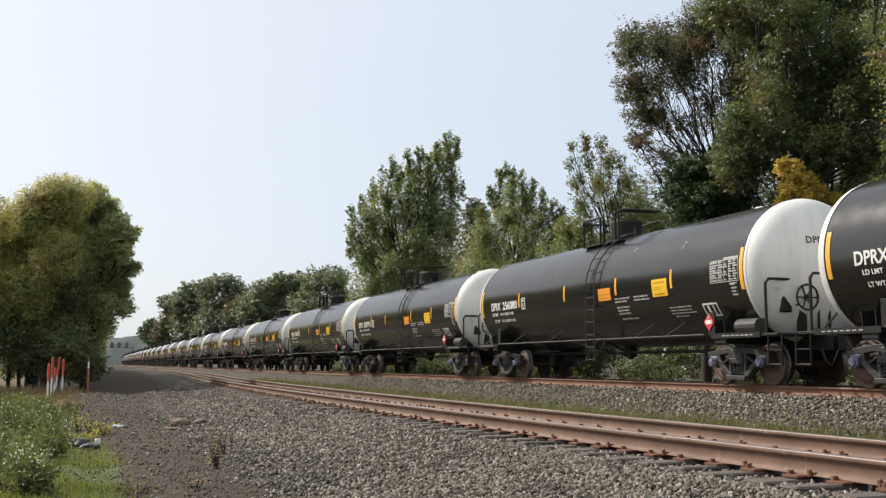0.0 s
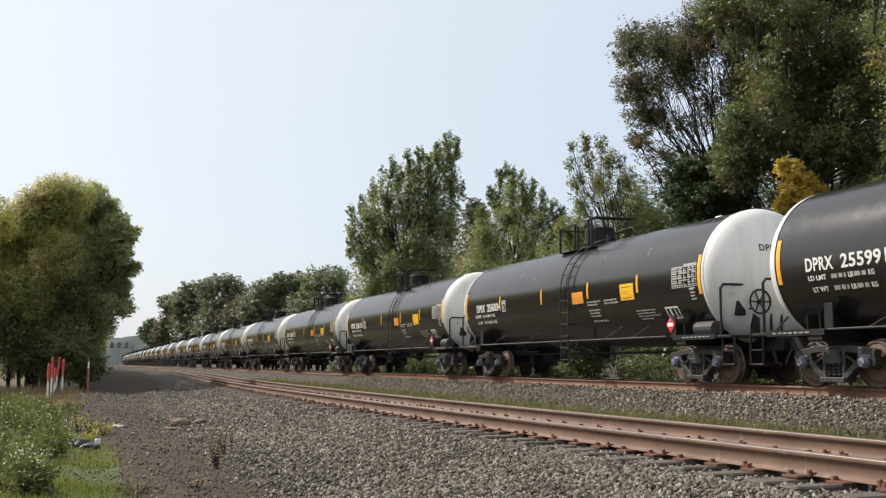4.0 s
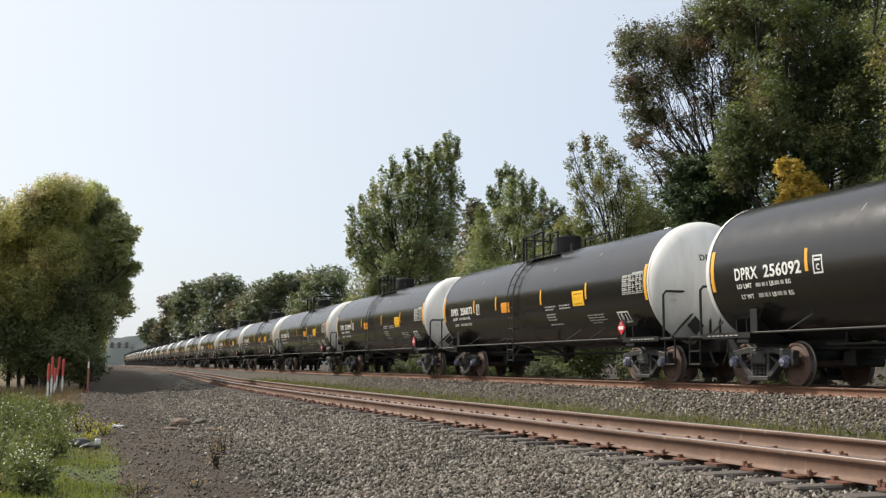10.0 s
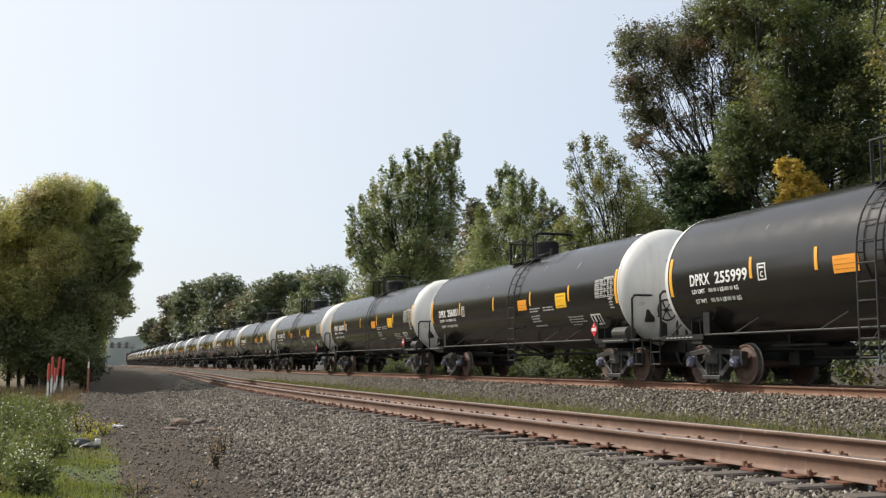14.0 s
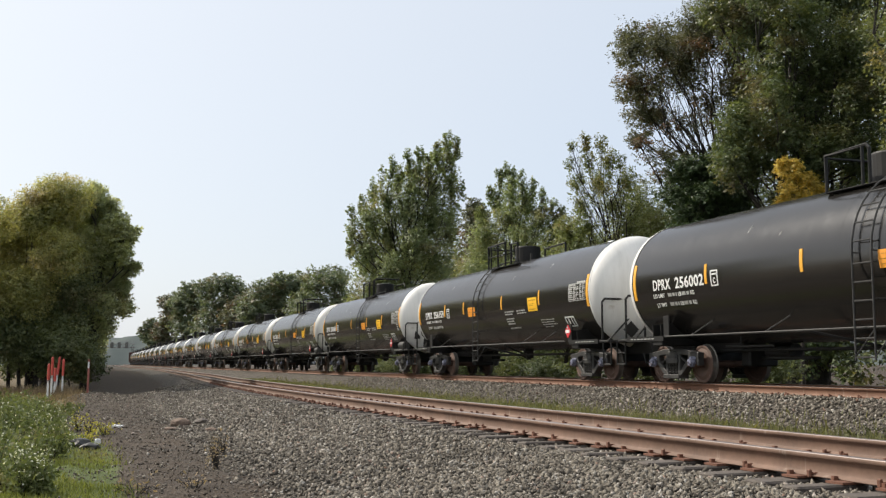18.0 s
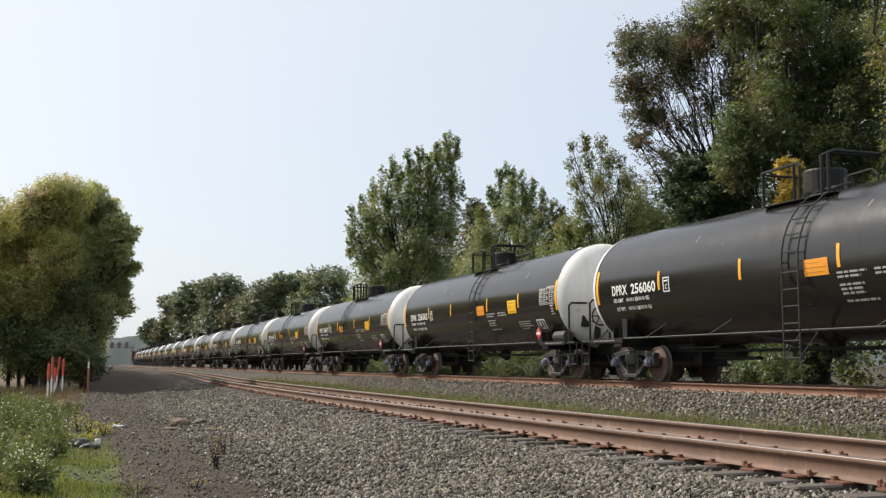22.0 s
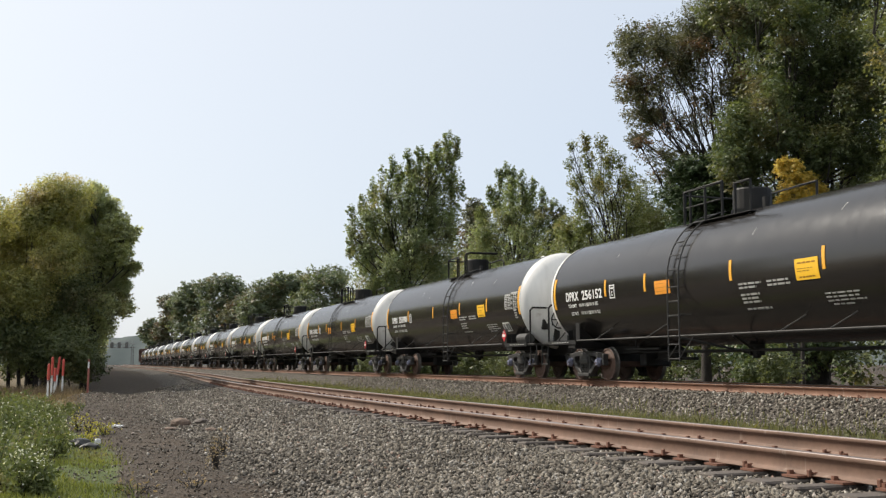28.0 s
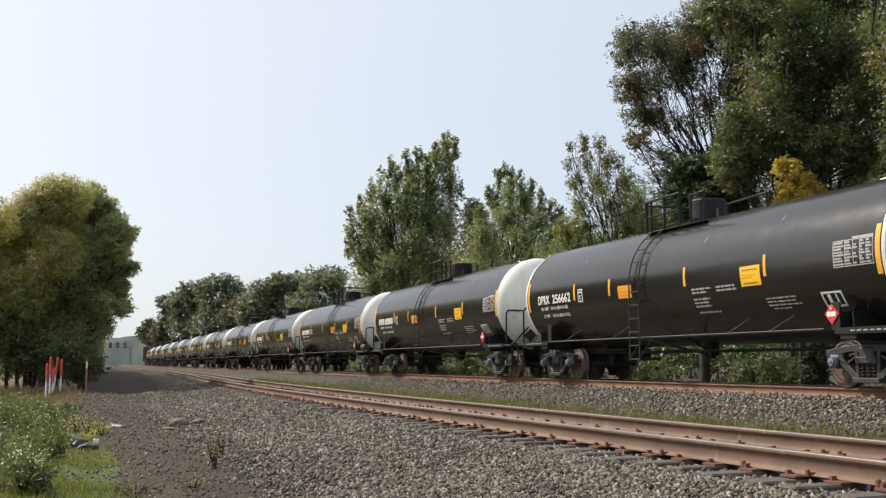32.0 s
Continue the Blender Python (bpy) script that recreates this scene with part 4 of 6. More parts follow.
        vv = box(bm, -0.004, 0.004, -0.17, 0.17, -0.17, 0.17)
        turn(bm, vv, Matrix.Translation((8.44, -0.62, 1.4)) @ Matrix.Rotation(math.pi / 4, 4, "X"))
        part("head_placard", bm, M["steel"], car, "dark diamond placard holder")
    # trucks, underframe pipe, bottom fittings, brake cylinder
    for x in (-6.72, 6.72):
        build_truck(car, x)
    bm = bmesh.new()
    for y in (-0.45, 0.5):
        pipe(bm, [(-5.6, y, 0.78), (5.6, y, 0.78)], 0.03)
    rod(bm, (-4.6, 0.25, 0.74), (-3.7, 0.25, 0.74), 0.19, 14)
    box(bm, -5.15, -4.8, -0.2, 0.6, 0.4, 0.9, 0.04)
    box(bm, -4.8, -2.9, 0.1, 0.3, 0.56, 0.64, 0.02)
    rod(bm, (-5.0, -0.7, 0.86), (-3.2, -0.7, 0.86), 0.03, 6)
    rod(bm, (-4.4, -0.7, 0.86), (-4.4, -0.7, 1.2), 0.025, 6)
    part("brake_rigging", bm, M["steel"], car)
    bm = bmesh.new()
    v = lathe(bm, [(0.6, 0.0), (0.6, 0.08), (0.68, 0.1), (0.82, 0.1), (0.84, 0.17), (0.96, 0.2), (0.96, 0.0)], 16)
    turn(bm, v, Matrix.Rotation(-math.pi / 2, 4, "Y"))
    for s in (-1, 1):
        box(bm, s * 0.12 - 0.03, s * 0.12 + 0.03, -0.12, 0.12, 0.66, 1.0, 0.01)
        rod(bm, (s * 0.1, 0.0, 0.7), (s * 1.1, -1.4, 1.1), 0.03, 6)
    bmesh.ops.recalc_face_normals(bm, faces=list(bm.faces))
    part("bottom_outlet", bm, M["steel"], car, "black bottom outlet with skid")
    return car


C_MESH = text_mesh("stencil", "C", 0.12, 0.09, on_side(-4.155, 2.27), M["white"])
LOAD_WORDS = [text_mesh("stencil", w, 0.095, wd, on_side(x, z), M["white"]) for w, wd, x, z in (
    ("LD LMT", 0.52, -6.8, 2.075), ("LB", 0.13, -5.67, 2.075), ("KG", 0.15, -5.14, 2.075), ("LT WT", 0.44, -6.74, 1.855), ("LB", 0.13, -5.67, 1.855), ("KG", 0.15, -5.14, 1.855))]
MASTERS = [build_car((True, True)), build_car((False, False))]
NUMBERS = {-12: "256080", -11: "255991", -10: "256034", -9: "256115", -8: "256092", -7: "256073", -6: "255999", -5: "256051", -4: "256002", -3: "256159",
           -2: "256060", -1: "256562", 0: "256071", 1: "256152", 2: "255988", 3: "256662"}
PLAIN = (-7, -6, -3, 0, 1, 3, 4, 6, 10, 13)     # cars that run with the brake wheel behind
FIRST, LAST = -13, 15
cars = {}
for k in range(FIRST, LAST + 1):
    v = 1 if k in PLAIN else 0
    m = pose(0, 0, 0)
    if MASTERS[v].get("used"):
        c = copy_thing(MASTERS[v], m)
        if "used" in c:
            del c["used"]
    else:
        c = MASTERS[v]
        c["used"] = 1
    cars[k] = c
    tagged(c, ("black tank car with white heads and hand brake wheel" if v != 1 else "black tank car with white heads and orange panels"), "tank car", "cars of the train")
for c in MASTERS:
    if "used" in c:
        del c["used"]
# two cars carry one reflector farther back than the rest
for k, shift in ((-11, -0.87), (-1, -0.65)):
    for ob in cars[k].children:
        if ob.name.startswith("reflector") and abs(ob.data.vertices[0].co.x + 1.08) < 0.2:
            ob.location.x += shift
for k, c in cars.items():
    word = NUMBERS.get(k)
    if word:
        ob = new("reporting_mark", text_mesh("reporting_mark", "DPRX", 0.25, 0.8, on_side(-6.96 + MARK_SHIFT.get(k, 0.13), 2.26), M["white"], 1.05))
        digits = text_mesh("digits", word, 0.25, 1.21, on_side(-5.95 + MARK_SHIFT.get(k, 0.13), 2.26), M["white"], 1.05)
        bm = bmesh.new()
        bm.from_mesh(ob.data)
        bm.from_mesh(digits)
        bm.to_mesh(ob.data)
        bm.free()
        bpy.data.meshes.remove(digits)
        hb = new("head_mark", text_mesh("head_mark", "DPRX " + word, 0.15, 1.3, on_head(-0.45, 3.02), M["dark"], 1.1))
        hb.parent = c
    else:
        bm = bmesh.new()
        for u in (0, 0.24, 0.46, 0.69, 1.0, 1.22, 1.43, 1.64, 1.85, 2.06):
            decal(bm, -6.97 + u, -6.97 + u + 0.16, 2.25, 2.52, 0.008, 1, 2)
        ob = part("reporting_mark", bm, M["white"], c)
        if k == FIRST:
            bpy.data.objects.remove(ob)
            bm = bmesh.new()
            for u in (1.0, 1.22, 1.43, 1.64, 1.85, 2.06):
                decal(bm, -6.97 + u, -6.97 + u + 0.16, 2.25, 2.52, 0.008, 1, 2)
            part("number_bars", bm, M["white"], c)
            ob = new("reporting_mark", text_mesh("reporting_mark", "DPRX", 0.25, 0.88, on_side(-6.96, 2.26), M["white"], 1.0))
    ob.parent = c
    tagged(ob, kind="stuff")


def build_hopper():
    """Brown covered hopper at the tail of the train."""
    car = tagged(new("buffer_car"), "brown-red covered hopper car at the train's tail", "rail car", "cars of the train")
    bm = bmesh.new()
    box(bm, -6.9, 6.9, -1.5, 1.5, 1.9, 4.3, 0.08)
    for s in (-1, 1):
        pts = [(s * 6.9, 1.9), (s * 3.6, 0.7), (s * 1.8, 0.7), (0.0, 1.9)]
        a = [[bm.verts.new((px, y, pz)) for px, pz in pts] for y in (-1.3, 1.3)]
        bm.faces.new(a[0])
        bm.faces.new(a[1][::-1])
        for i in range(4):
            bm.faces.new((a[0][i], a[1][i], a[1][(i + 1) % 4], a[0][(i + 1) % 4]))
    bmesh.ops.recalc_face_normals(bm, faces=list(bm.faces))
    part("body", bm, M["hopper"], car)
    for i in range(12):
        bm = bmesh.new()
        x = -6.6 + i * 1.2
        for s in (-1, 1):
            box(bm, x - 0.05, x + 0.05, s * 1.5 - 0.06, s * 1.5 + 0.06, 1.2, 4.3)
        part("side_post", bm, M["hopper"], car)
    bm = bmesh.new()
    box(bm, -6.8, 6.8, -0.4, 0.4, 4.3, 4.42, 0.03)
    part("roof_hatch", bm, M["hopper"], car)
    for s in (-1, 1):
        bm = bmesh.new()
        box(bm, min(s * 6.0, s * 8.6), max(s * 6.0, s * 8.6), -0.35, 0.35, 0.75, 1.1, 0.02)
        box(bm, min(s * 8.3, s * 8.6), max(s * 8.3, s * 8.6), -1.5, 1.5, 1.0, 1.2, 0.02)
        for y in (-1.4, 1.4):
            box(bm, s * 8.4 - 0.05, s * 8.4 + 0.05, y - 0.05, y + 0.05, 1.2, 4.2)
            rod(bm, (s * 8.4, y, 4.2), (s * 6.9, y, 4.2), 0.05, 6)
            for i in range(8):
                rod(bm, (s * 8.42, y, 1.3 + 0.36 * i), (s * 8.42, y * 0.72, 1.3 + 0.36 * i), 0.02, 6)
        part("end_frame", bm, M["hopper"], car)
        build_truck(car, s * 5.9)
    return car


cars[LAST + 1] = build_hopper()


def car_pose(k, t):
    """Pose of a car on the track from the places of its two trucks."""
    c = ring_s(k, t) + HALF
    a, b = on_track(c - 6.72), on_track(c + 6.72)
    d = a - b
    return Matrix.Translation((a + b) / 2) @ Matrix.Rotation(math.atan2(d.y, d.x), 4, "Z")


def motions():
    """All that moves: every car along the track, every wheelset by the way it rolls."""
    times = [0, 2, 4, 6, 8, 10, 12, 14, 16, 18, 20, 22, 24, 26, 28, 30, 32]
    for k, c in cars.items():
        walk(c, [(t, car_pose(k, t)) for t in times])
    turns = [i / 15 for i in range(0, 32 * 15 + 1)]
    keyed = {}
    for k, c in cars.items():
        for ws in [o for o in c.children_recursive if o.name.startswith("wheelset")]:
            x = round(ws.location.x, 3)
            if x not in keyed:
                walk(ws, [(t, Matrix.Translation((x, 0, 0.457)) @ Matrix.Rotation(travelled(t) / 0.457, 4, "Y")) for t in turns])
                keyed[x] = ws
            else:
                src = keyed[x].animation_data
                ws.rotation_mode = "QUATERNION"
                an = ws.animation_data_create()
                an.action = src.action
                an.action_slot = src.action_slot


# ---- trees ----
LEAF = dict(
    oak=leaf_material("oak_leaves", [(0.036, 0.054, 0.028), (0.05, 0.068, 0.033), (0.068, 0.084, 0.039), (0.09, 0.092, 0.042)], 0.5, turned=(0.085, 0.072, 0.042)),
    rust=leaf_material("turning_oak_leaves", [(0.05, 0.058, 0.036), (0.064, 0.068, 0.042), (0.08, 0.078, 0.048)], 0.42, turned=(0.125, 0.066, 0.042)),
    maple=leaf_material("maple_leaves", [(0.085, 0.112, 0.056), (0.108, 0.132, 0.068), (0.138, 0.152, 0.08)], 0.55, turned=(0.135, 0.118, 0.066)),
    gold=leaf_material("yellowing_leaves", [(0.125, 0.14, 0.064), (0.155, 0.158, 0.068), (0.19, 0.176, 0.072)], 0.75, turned=(0.18, 0.15, 0.072)),
    lane=leaf_material("dull_green_leaves", [(0.13, 0.15, 0.092), (0.155, 0.17, 0.1), (0.18, 0.186, 0.106)], 0.9, turned=(0.19, 0.17, 0.1)),
    olive=leaf_material("olive_green_leaves", [(0.058, 0.072, 0.039), (0.076, 0.092, 0.045), (0.1, 0.108, 0.052)], 0.55, turned=(0.12, 0.104, 0.056)),
    yellow=leaf_material("yellow_vine_leaves", [(0.13, 0.12, 0.042), (0.24, 0.19, 0.055), (0.34, 0.27, 0.075)], 0.8),
    pine=leaf_material("pine_needles", [(0.028, 0.05, 0.024), (0.042, 0.066, 0.03), (0.056, 0.08, 0.036)], 0.25),
    bush=leaf_material("shrub_leaves", [(0.07, 0.09, 0.042), (0.1, 0.118, 0.052), (0.13, 0.136, 0.062)], 0.5, turned=(0.13, 0.11, 0.055)),
    # Distance haze is put into the far trees' leaf colour as a bluer tint.
    far=leaf_material("haze_tinted_far_leaves", [(0.064, 0.085, 0.056), (0.08, 0.102, 0.064), (0.1, 0.11, 0.068)], 0.45, turned=(0.11, 0.092, 0.058)),
)
UP = np.array([0.0, 0.0, 1.0])


def unit(v):
    return v / np.maximum(np.linalg.norm(v, axis=-1, keepdims=True), 1e-6)


def leaves(rng, lobes, count, size, rise=0.45):
    """Sprays of leaves that stand out from each lobe (x, y, z, rx, ry, rz, fullness); rise turns the sprays into upright shoots."""
    per = 14
    lobes = np.asarray(lobes, dtype=float)
    share = (lobes[:, 3] * lobes[:, 5]) ** 0.9 * lobes[:, 6]
    n = max(int(count) // per, 30)
    l = lobes[rng.choice(len(lobes), n, p=share / share.sum())]
    d = rng.normal(size=(n, 3))
    d[:, 2] += 0.25 + 0.3 * rise
    d = unit(d)
    reach = np.where(rng.uniform(size=n) < 0.62, rng.uniform(0.72, 1.08, n), rng.uniform(0.1, 0.72, n))
    tip = l[:, :3] + d * l[:, 3:6] * reach[:, None]
    axis = unit(d * np.array([1, 1, 0.6]) + UP * (rise - 0.25) + rng.normal(size=(n, 3)) * 0.35)
    length = (np.clip(0.55 * l[:, 3:6].min(1), 0.22, 1.1) * rng.uniform(0.55, 1.35, n) * (1 + 0.35 * rise))[:, None, None]
    across = unit(np.cross(axis, UP + rng.normal(size=(n, 3)) * 0.25))
    flat = np.cross(across, axis)
    t = rng.uniform(0, 1, (n, per, 1)) ** 0.8
    wide = 0.26 / (1 + 0.7 * rise)
    p = tip[:, None] - axis[:, None] * length * (1 - t)
    lat = rng.normal(size=(n, per, 1)) * (1.15 - 0.8 * t)
    p = p + across[:, None] * length * wide * lat + flat[:, None] * length * rng.normal(size=(n, per, 1)) * 0.11
    nrm = unit(UP * 0.75 + d[:, None] * 0.65 + rng.normal(size=(n, per, 3)) * 0.55)
    a = axis[:, None] * 0.6 + across[:, None] * np.sign(lat) * 0.7 + rng.normal(size=(n, per, 3)) * 0.35
    a = unit(a - nrm * (a * nrm).sum(-1, keepdims=True))
    b = np.cross(nrm, a)
    s = size * rng.uniform(0.65, 1.3, (n, per, 1))
    v = np.stack([p + b * s * 0.42, p + a * s, p - b * s * 0.42], 2).reshape(-1, 3)
    return v, np.arange(n * per * 3).reshape(-1, 3)


def deepen(lobes, rng, depth):
    """Gives a crown its depth: lobes move nearer or farther along the line of sight, more so in the crown's middle, and others fill in before and behind."""
    full = [list(l) + [1.0] * (7 - len(l)) for l in lobes]
    lo, hi = min(l[0] - l[3] for l in full), max(l[0] + l[3] for l in full)
    mid, half = (lo + hi) / 2, (hi - lo) / 2
    depth = min(0.75 * half, depth)
    out = []
    for i, l in enumerate(full):
        inner = math.sqrt(max(1 - ((l[0] - mid) / half) ** 2, 0.0))
        shifts = [rng.uniform(-0.45, 0.45)]
        if inner > 0.6 and len(full) > 2 and l[3] > 0.5:
            shifts.append(rng.choice((-1, 1)) * rng.uniform(0.6, 1.0))
        for j, u in enumerate(shifts):
            k = (l[1] + u * depth * inner) / l[1]
            r = 1.0 if j == 0 else 0.85
            out.append((l[0] * k, l[1] * k, EYE[2] + (l[2] - EYE[2]) * k - (0.3 * l[5] if j else 0), l[3] * k * r, max(l[4], 0.8 * l[3]) * k * r, l[5] * k * r, l[6] * (1.0 if j == 0 else 0.7)))
    return out


def limb(bm, pts, radii, seg=7):
    pts = [Vector(p) for p in pts]
    rings = []
    for i, p in enumerate(pts):
        t = (pts[min(i + 1, len(pts) - 1)] - pts[max(i - 1, 0)]).normalized()
        u = t.orthogonal().normalized()
        w = t.cross(u)
        rings.append([bm.verts.new(p + (u * math.cos(2 * math.pi * j / seg) + w * math.sin(2 * math.pi * j / seg)) * radii[i]) for j in range(seg)])
    for a, b in zip(rings, rings[1:]):
        # rings may start at different angles: join by the nearest turn
        k = min(range(seg), key=lambda q: (a[0].co - b[q].co).length)
        for j in range(seg):
            bm.faces.new((a[j], a[(j + 1) % seg], b[(j + 1 + k) % seg], b[(j + k) % seg]))
    bm.faces.new(rings[-1])


def bough(rnd, p, q, sag):
    """Four points of a crooked branch from p to q."""
    d = (q - p).length
    jog = [Vector((rnd.gauss(0, 1), rnd.gauss(0, 1), rnd.gauss(0, 1))) * d * 0.06 for _ in range(2)]
    return [p, p.lerp(q, 0.33) + jog[0] + Vector((0, 0, sag * d)), p.lerp(q, 0.68) + jog[1] + Vector((0, 0, sag * d * 0.8)), q]


def tree(name, label, base, lobes, kind, count, size, trunk=0.3, seed=1, group="trees along the line", twigs=3, category="tree", rise=0.45, depth=3.0):
    """A tree at base (x, y); lobes hang in world space round it."""
    rng = np.random.default_rng(seed)
    rnd = random.Random(seed)
    z0 = float(ground_z(base[0], base[1])) - 0.05
    root = new(name)
    tagged(root, label, category, group)
    root.location = (base[0], base[1], z0)
    o = Vector((base[0], base[1], z0))
    lobes = deepen(lobes, rng, depth)
    top = max(l[2] for l in lobes)
    bm = bmesh.new()
    mean = sum((Vector(l[:3]) for l in lobes), Vector()) / len(lobes) - o
    h = (top - z0) * 0.62
    spine = [Vector((0, 0, 0)), Vector((mean.x * 0.08, mean.y * 0.08, h * 0.3)), Vector((mean.x * 0.3, mean.y * 0.3, h * 0.65)), Vector((mean.x * 0.6, mean.y * 0.6, h))]
    limb(bm, [spine[0] - Vector((0, 0, 0.1)), spine[0] + Vector((0, 0, 0.35)), *spine[1:]], [trunk * 1.5, trunk * 1.05, trunk * 0.9, trunk * 0.65, trunk * 0.35], 10)
    part("trunk", bm, M["bark"], root, smooth=True)
    for l in lobes:
        bm = bmesh.new()
        end = Vector(l[:3]) - o
        k = min(max((end.z - 0.3 * l[5]) / max(h, 0.1) * 0.6, 0.15), 0.98)
        i = min(int(k * 3), 2)
        st = spine[i].lerp(spine[i + 1], k * 3 - i)
        r0 = trunk * rnd.uniform(0.13, 0.27)
        main = bough(rnd, st, end, 0.05)
        limb(bm, main, [r0, r0 * 0.75, r0 * 0.55, r0 * 0.3], 5)
        for _ in range(twigs):
            d = Vector((rnd.gauss(0, 1), rnd.gauss(0, 1), rnd.gauss(0.3 + rise, 0.7))).normalized()
            e = end + Vector((d.x * l[3], d.y * l[4], d.z * l[5])) * 0.95
            q = main[2].lerp(end, rnd.uniform(0.0, 1)) if rnd.random() < 0.7 else main[1].lerp(main[2], rnd.random())
            limb(bm, bough(rnd, q, e, 0.06), [r0 * 0.38, r0 * 0.26, r0 * 0.16, r0 * 0.05], 4)
        part("limb", bm, M["bark"], root, smooth=True)
    v, f = leaves(rng, lobes, count * 2.1, size * 0.94, rise)
    v -= np.array([*o])
    raw("crown", v, f, LEAF[kind], root)
    return root


tree('tree', 'dense yellowing tree at the edge of the dirt lane', (-18.9, 48.6), [(-17.7, 48.5, 8.2, 1.6, 1.5, 1.1), (-18.9, 48.5, 7.5, 1.3, 1.2, 1.2), (-20.0, 48.5, 6.3, 1.3, 1.2, 1.6), (-17.8, 48.5, 6.0, 1.6, 1.5, 1.6), (-19.1, 48.5, 4.2, 1.7, 1.6, 1.7)], 'gold', 58000, 0.095, 0.2, 11, twigs=5, rise=0.7)
# Lower crown split off in darker leaves to paint the shade under it.
tree('tree', 'lower crown of the yellowing tree, shade painted into darker leaves', (-18.4, 47.9), [(-17.3, 48.5, 3.4, 1.9, 1.7, 1.7), (-19.2, 48.5, 1.8, 1.6, 1.4, 1.5), (-17.4, 48.5, 1.4, 1.9, 1.7, 1.3), (-16.9, 48.5, 0.6, 1.6, 1.4, 0.7), (-18.6, 48.5, 0.6, 1.3, 1.2, 0.7)], 'olive', 24000, 0.1, 0.08, 16, twigs=4)
tree('tree', 'dull green tree leaning over the dirt lane', (-17.2, 51.0), [(-17.1, 51.0, 7.7, 1.2, 1.2, 1.1), (-16.1, 51.0, 6.6, 0.92, 0.9, 1.1), (-17.1, 51.0, 5.5, 1.47, 1.5, 1.47), (-15.8, 51.0, 4.9, 0.83, 0.8, 1.2), (-16.4, 51.0, 3.5, 1.1, 1.1, 1.2), (-17.2, 51.0, 1.5, 1.1, 1.1, 1.01), (-16.3, 51.0, 2.3, 0.64, 0.6, 0.64), (-15.5, 51.0, 6.0, 0.55, 0.6, 0.74), (-15.4, 51.0, 3.9, 0.46, 0.4, 0.64), (-17.6, 51.0, 6.7, 1.01, 1.0, 1.1), (-17.5, 51.0, 4.0, 1.1, 1.1, 1.2), (-15.4, 51.0, 6.7, 0.75, 0.7, 0.45), (-15.3, 51.0, 5.1, 0.75, 0.7, 0.5), (-16.3, 51.0, 8.1, 0.7, 0.6, 0.6), (-17.0, 51.0, 8.8, 0.7, 0.6, 0.6), (-15.7, 51.0, 7.4, 0.6, 0.6, 0.45), (-15.4, 51.0, 3.2, 0.7, 0.6, 0.5), (-15.7, 51.0, 4.2, 0.7, 0.6, 0.6), (-14.95, 51.0, 6.95, 0.4, 0.5, 0.2), (-14.9, 51.0, 5.2, 0.4, 0.4, 0.25)], 'lane', 56000, 0.095, 0.22, 15, twigs=6)
tree('tree', 'leafy tree behind the marker posts', (-20.6, 46.5), [(-20.2, 46.5, 6.8, 1.5, 1.4, 1.5), (-21.6, 46.5, 5.3, 2.0, 1.8, 2.0), (-20.0, 46.5, 3.5, 1.5, 1.3, 1.7), (-22.9, 46.5, 6.0, 1.8, 1.6, 2.0)], 'gold', 13000, 0.11, 0.26, 12)
# Darker leaf colour paints the shade low in the tree behind the posts.
tree('shrub', 'lower foliage behind the marker posts, shade painted into its leaves', (-20.8, 46.4), [(-21.4, 46.5, 2.3, 2.0, 1.8, 1.5), (-19.5, 46.5, 1.6, 1.1, 1.0, 1.1)], 'olive', 9000, 0.11, 0.06, 17, category='shrub')
tree('tree', 'slender tree at the wood edge with dark trunk', (-18.9, 47.5), [(-19.5, 47.5, 1.6, 1.1, 1.0, 1.0), (-18.4, 47.5, 1.1, 1.0, 0.9, 0.9), (-19.6, 47.5, 2.6, 1.0, 0.9, 1.0)], 'oak', 6000, 0.11, 0.1, 13)
tree('tree', 'slim tree with dark trunk beside the lane', (-19.8, 48.5), [(-20.1, 48.5, 4.2, 1.0, 0.9, 1.0), (-19.8, 48.5, 5.2, 1.0, 0.9, 1.0)], 'gold', 4000, 0.12, 0.09, 14)
tree('oak_tree', 'large oak with thinning rust-tinged crown', (13.0, 42.0), [(7.7, 42, 13.4, 1.0, 0.9, 1.0), (7.8, 42, 11.7, 1.0, 0.9, 0.9), (8.9, 42, 13.5, 1.1, 1.0, 1.1), (8.8, 42, 12.0, 1.1, 1.0, 1.0, 0.28), (8.3, 42, 10.5, 1.1, 1.0, 0.7), (9.9, 42, 12.7, 1.2, 1.0, 1.3), (10.5, 42, 14.1, 1.3, 1.1, 1.2), (9.6, 42, 10.2, 1.0, 0.9, 0.8, 0.28), (9.0, 42, 8.9, 1.4, 1.2, 0.7, 0.28), (10.7, 42, 11.0, 1.0, 0.9, 1.4, 0.28), (10.6, 42, 8.6, 1.4, 1.2, 0.8, 0.28), (11.9, 42, 13.9, 1.4, 1.2, 1.4), (12.1, 42, 11.7, 1.1, 1.0, 1.4), (11.6, 42, 9.9, 0.8, 0.7, 1.0, 0.28), (9.2, 42, 8.0, 1.4, 1.2, 0.7, 0.28), (7.9, 42, 9.5, 0.7, 0.6, 0.4)], 'rust', 34000, 0.09, 0.26, 21, twigs=12)
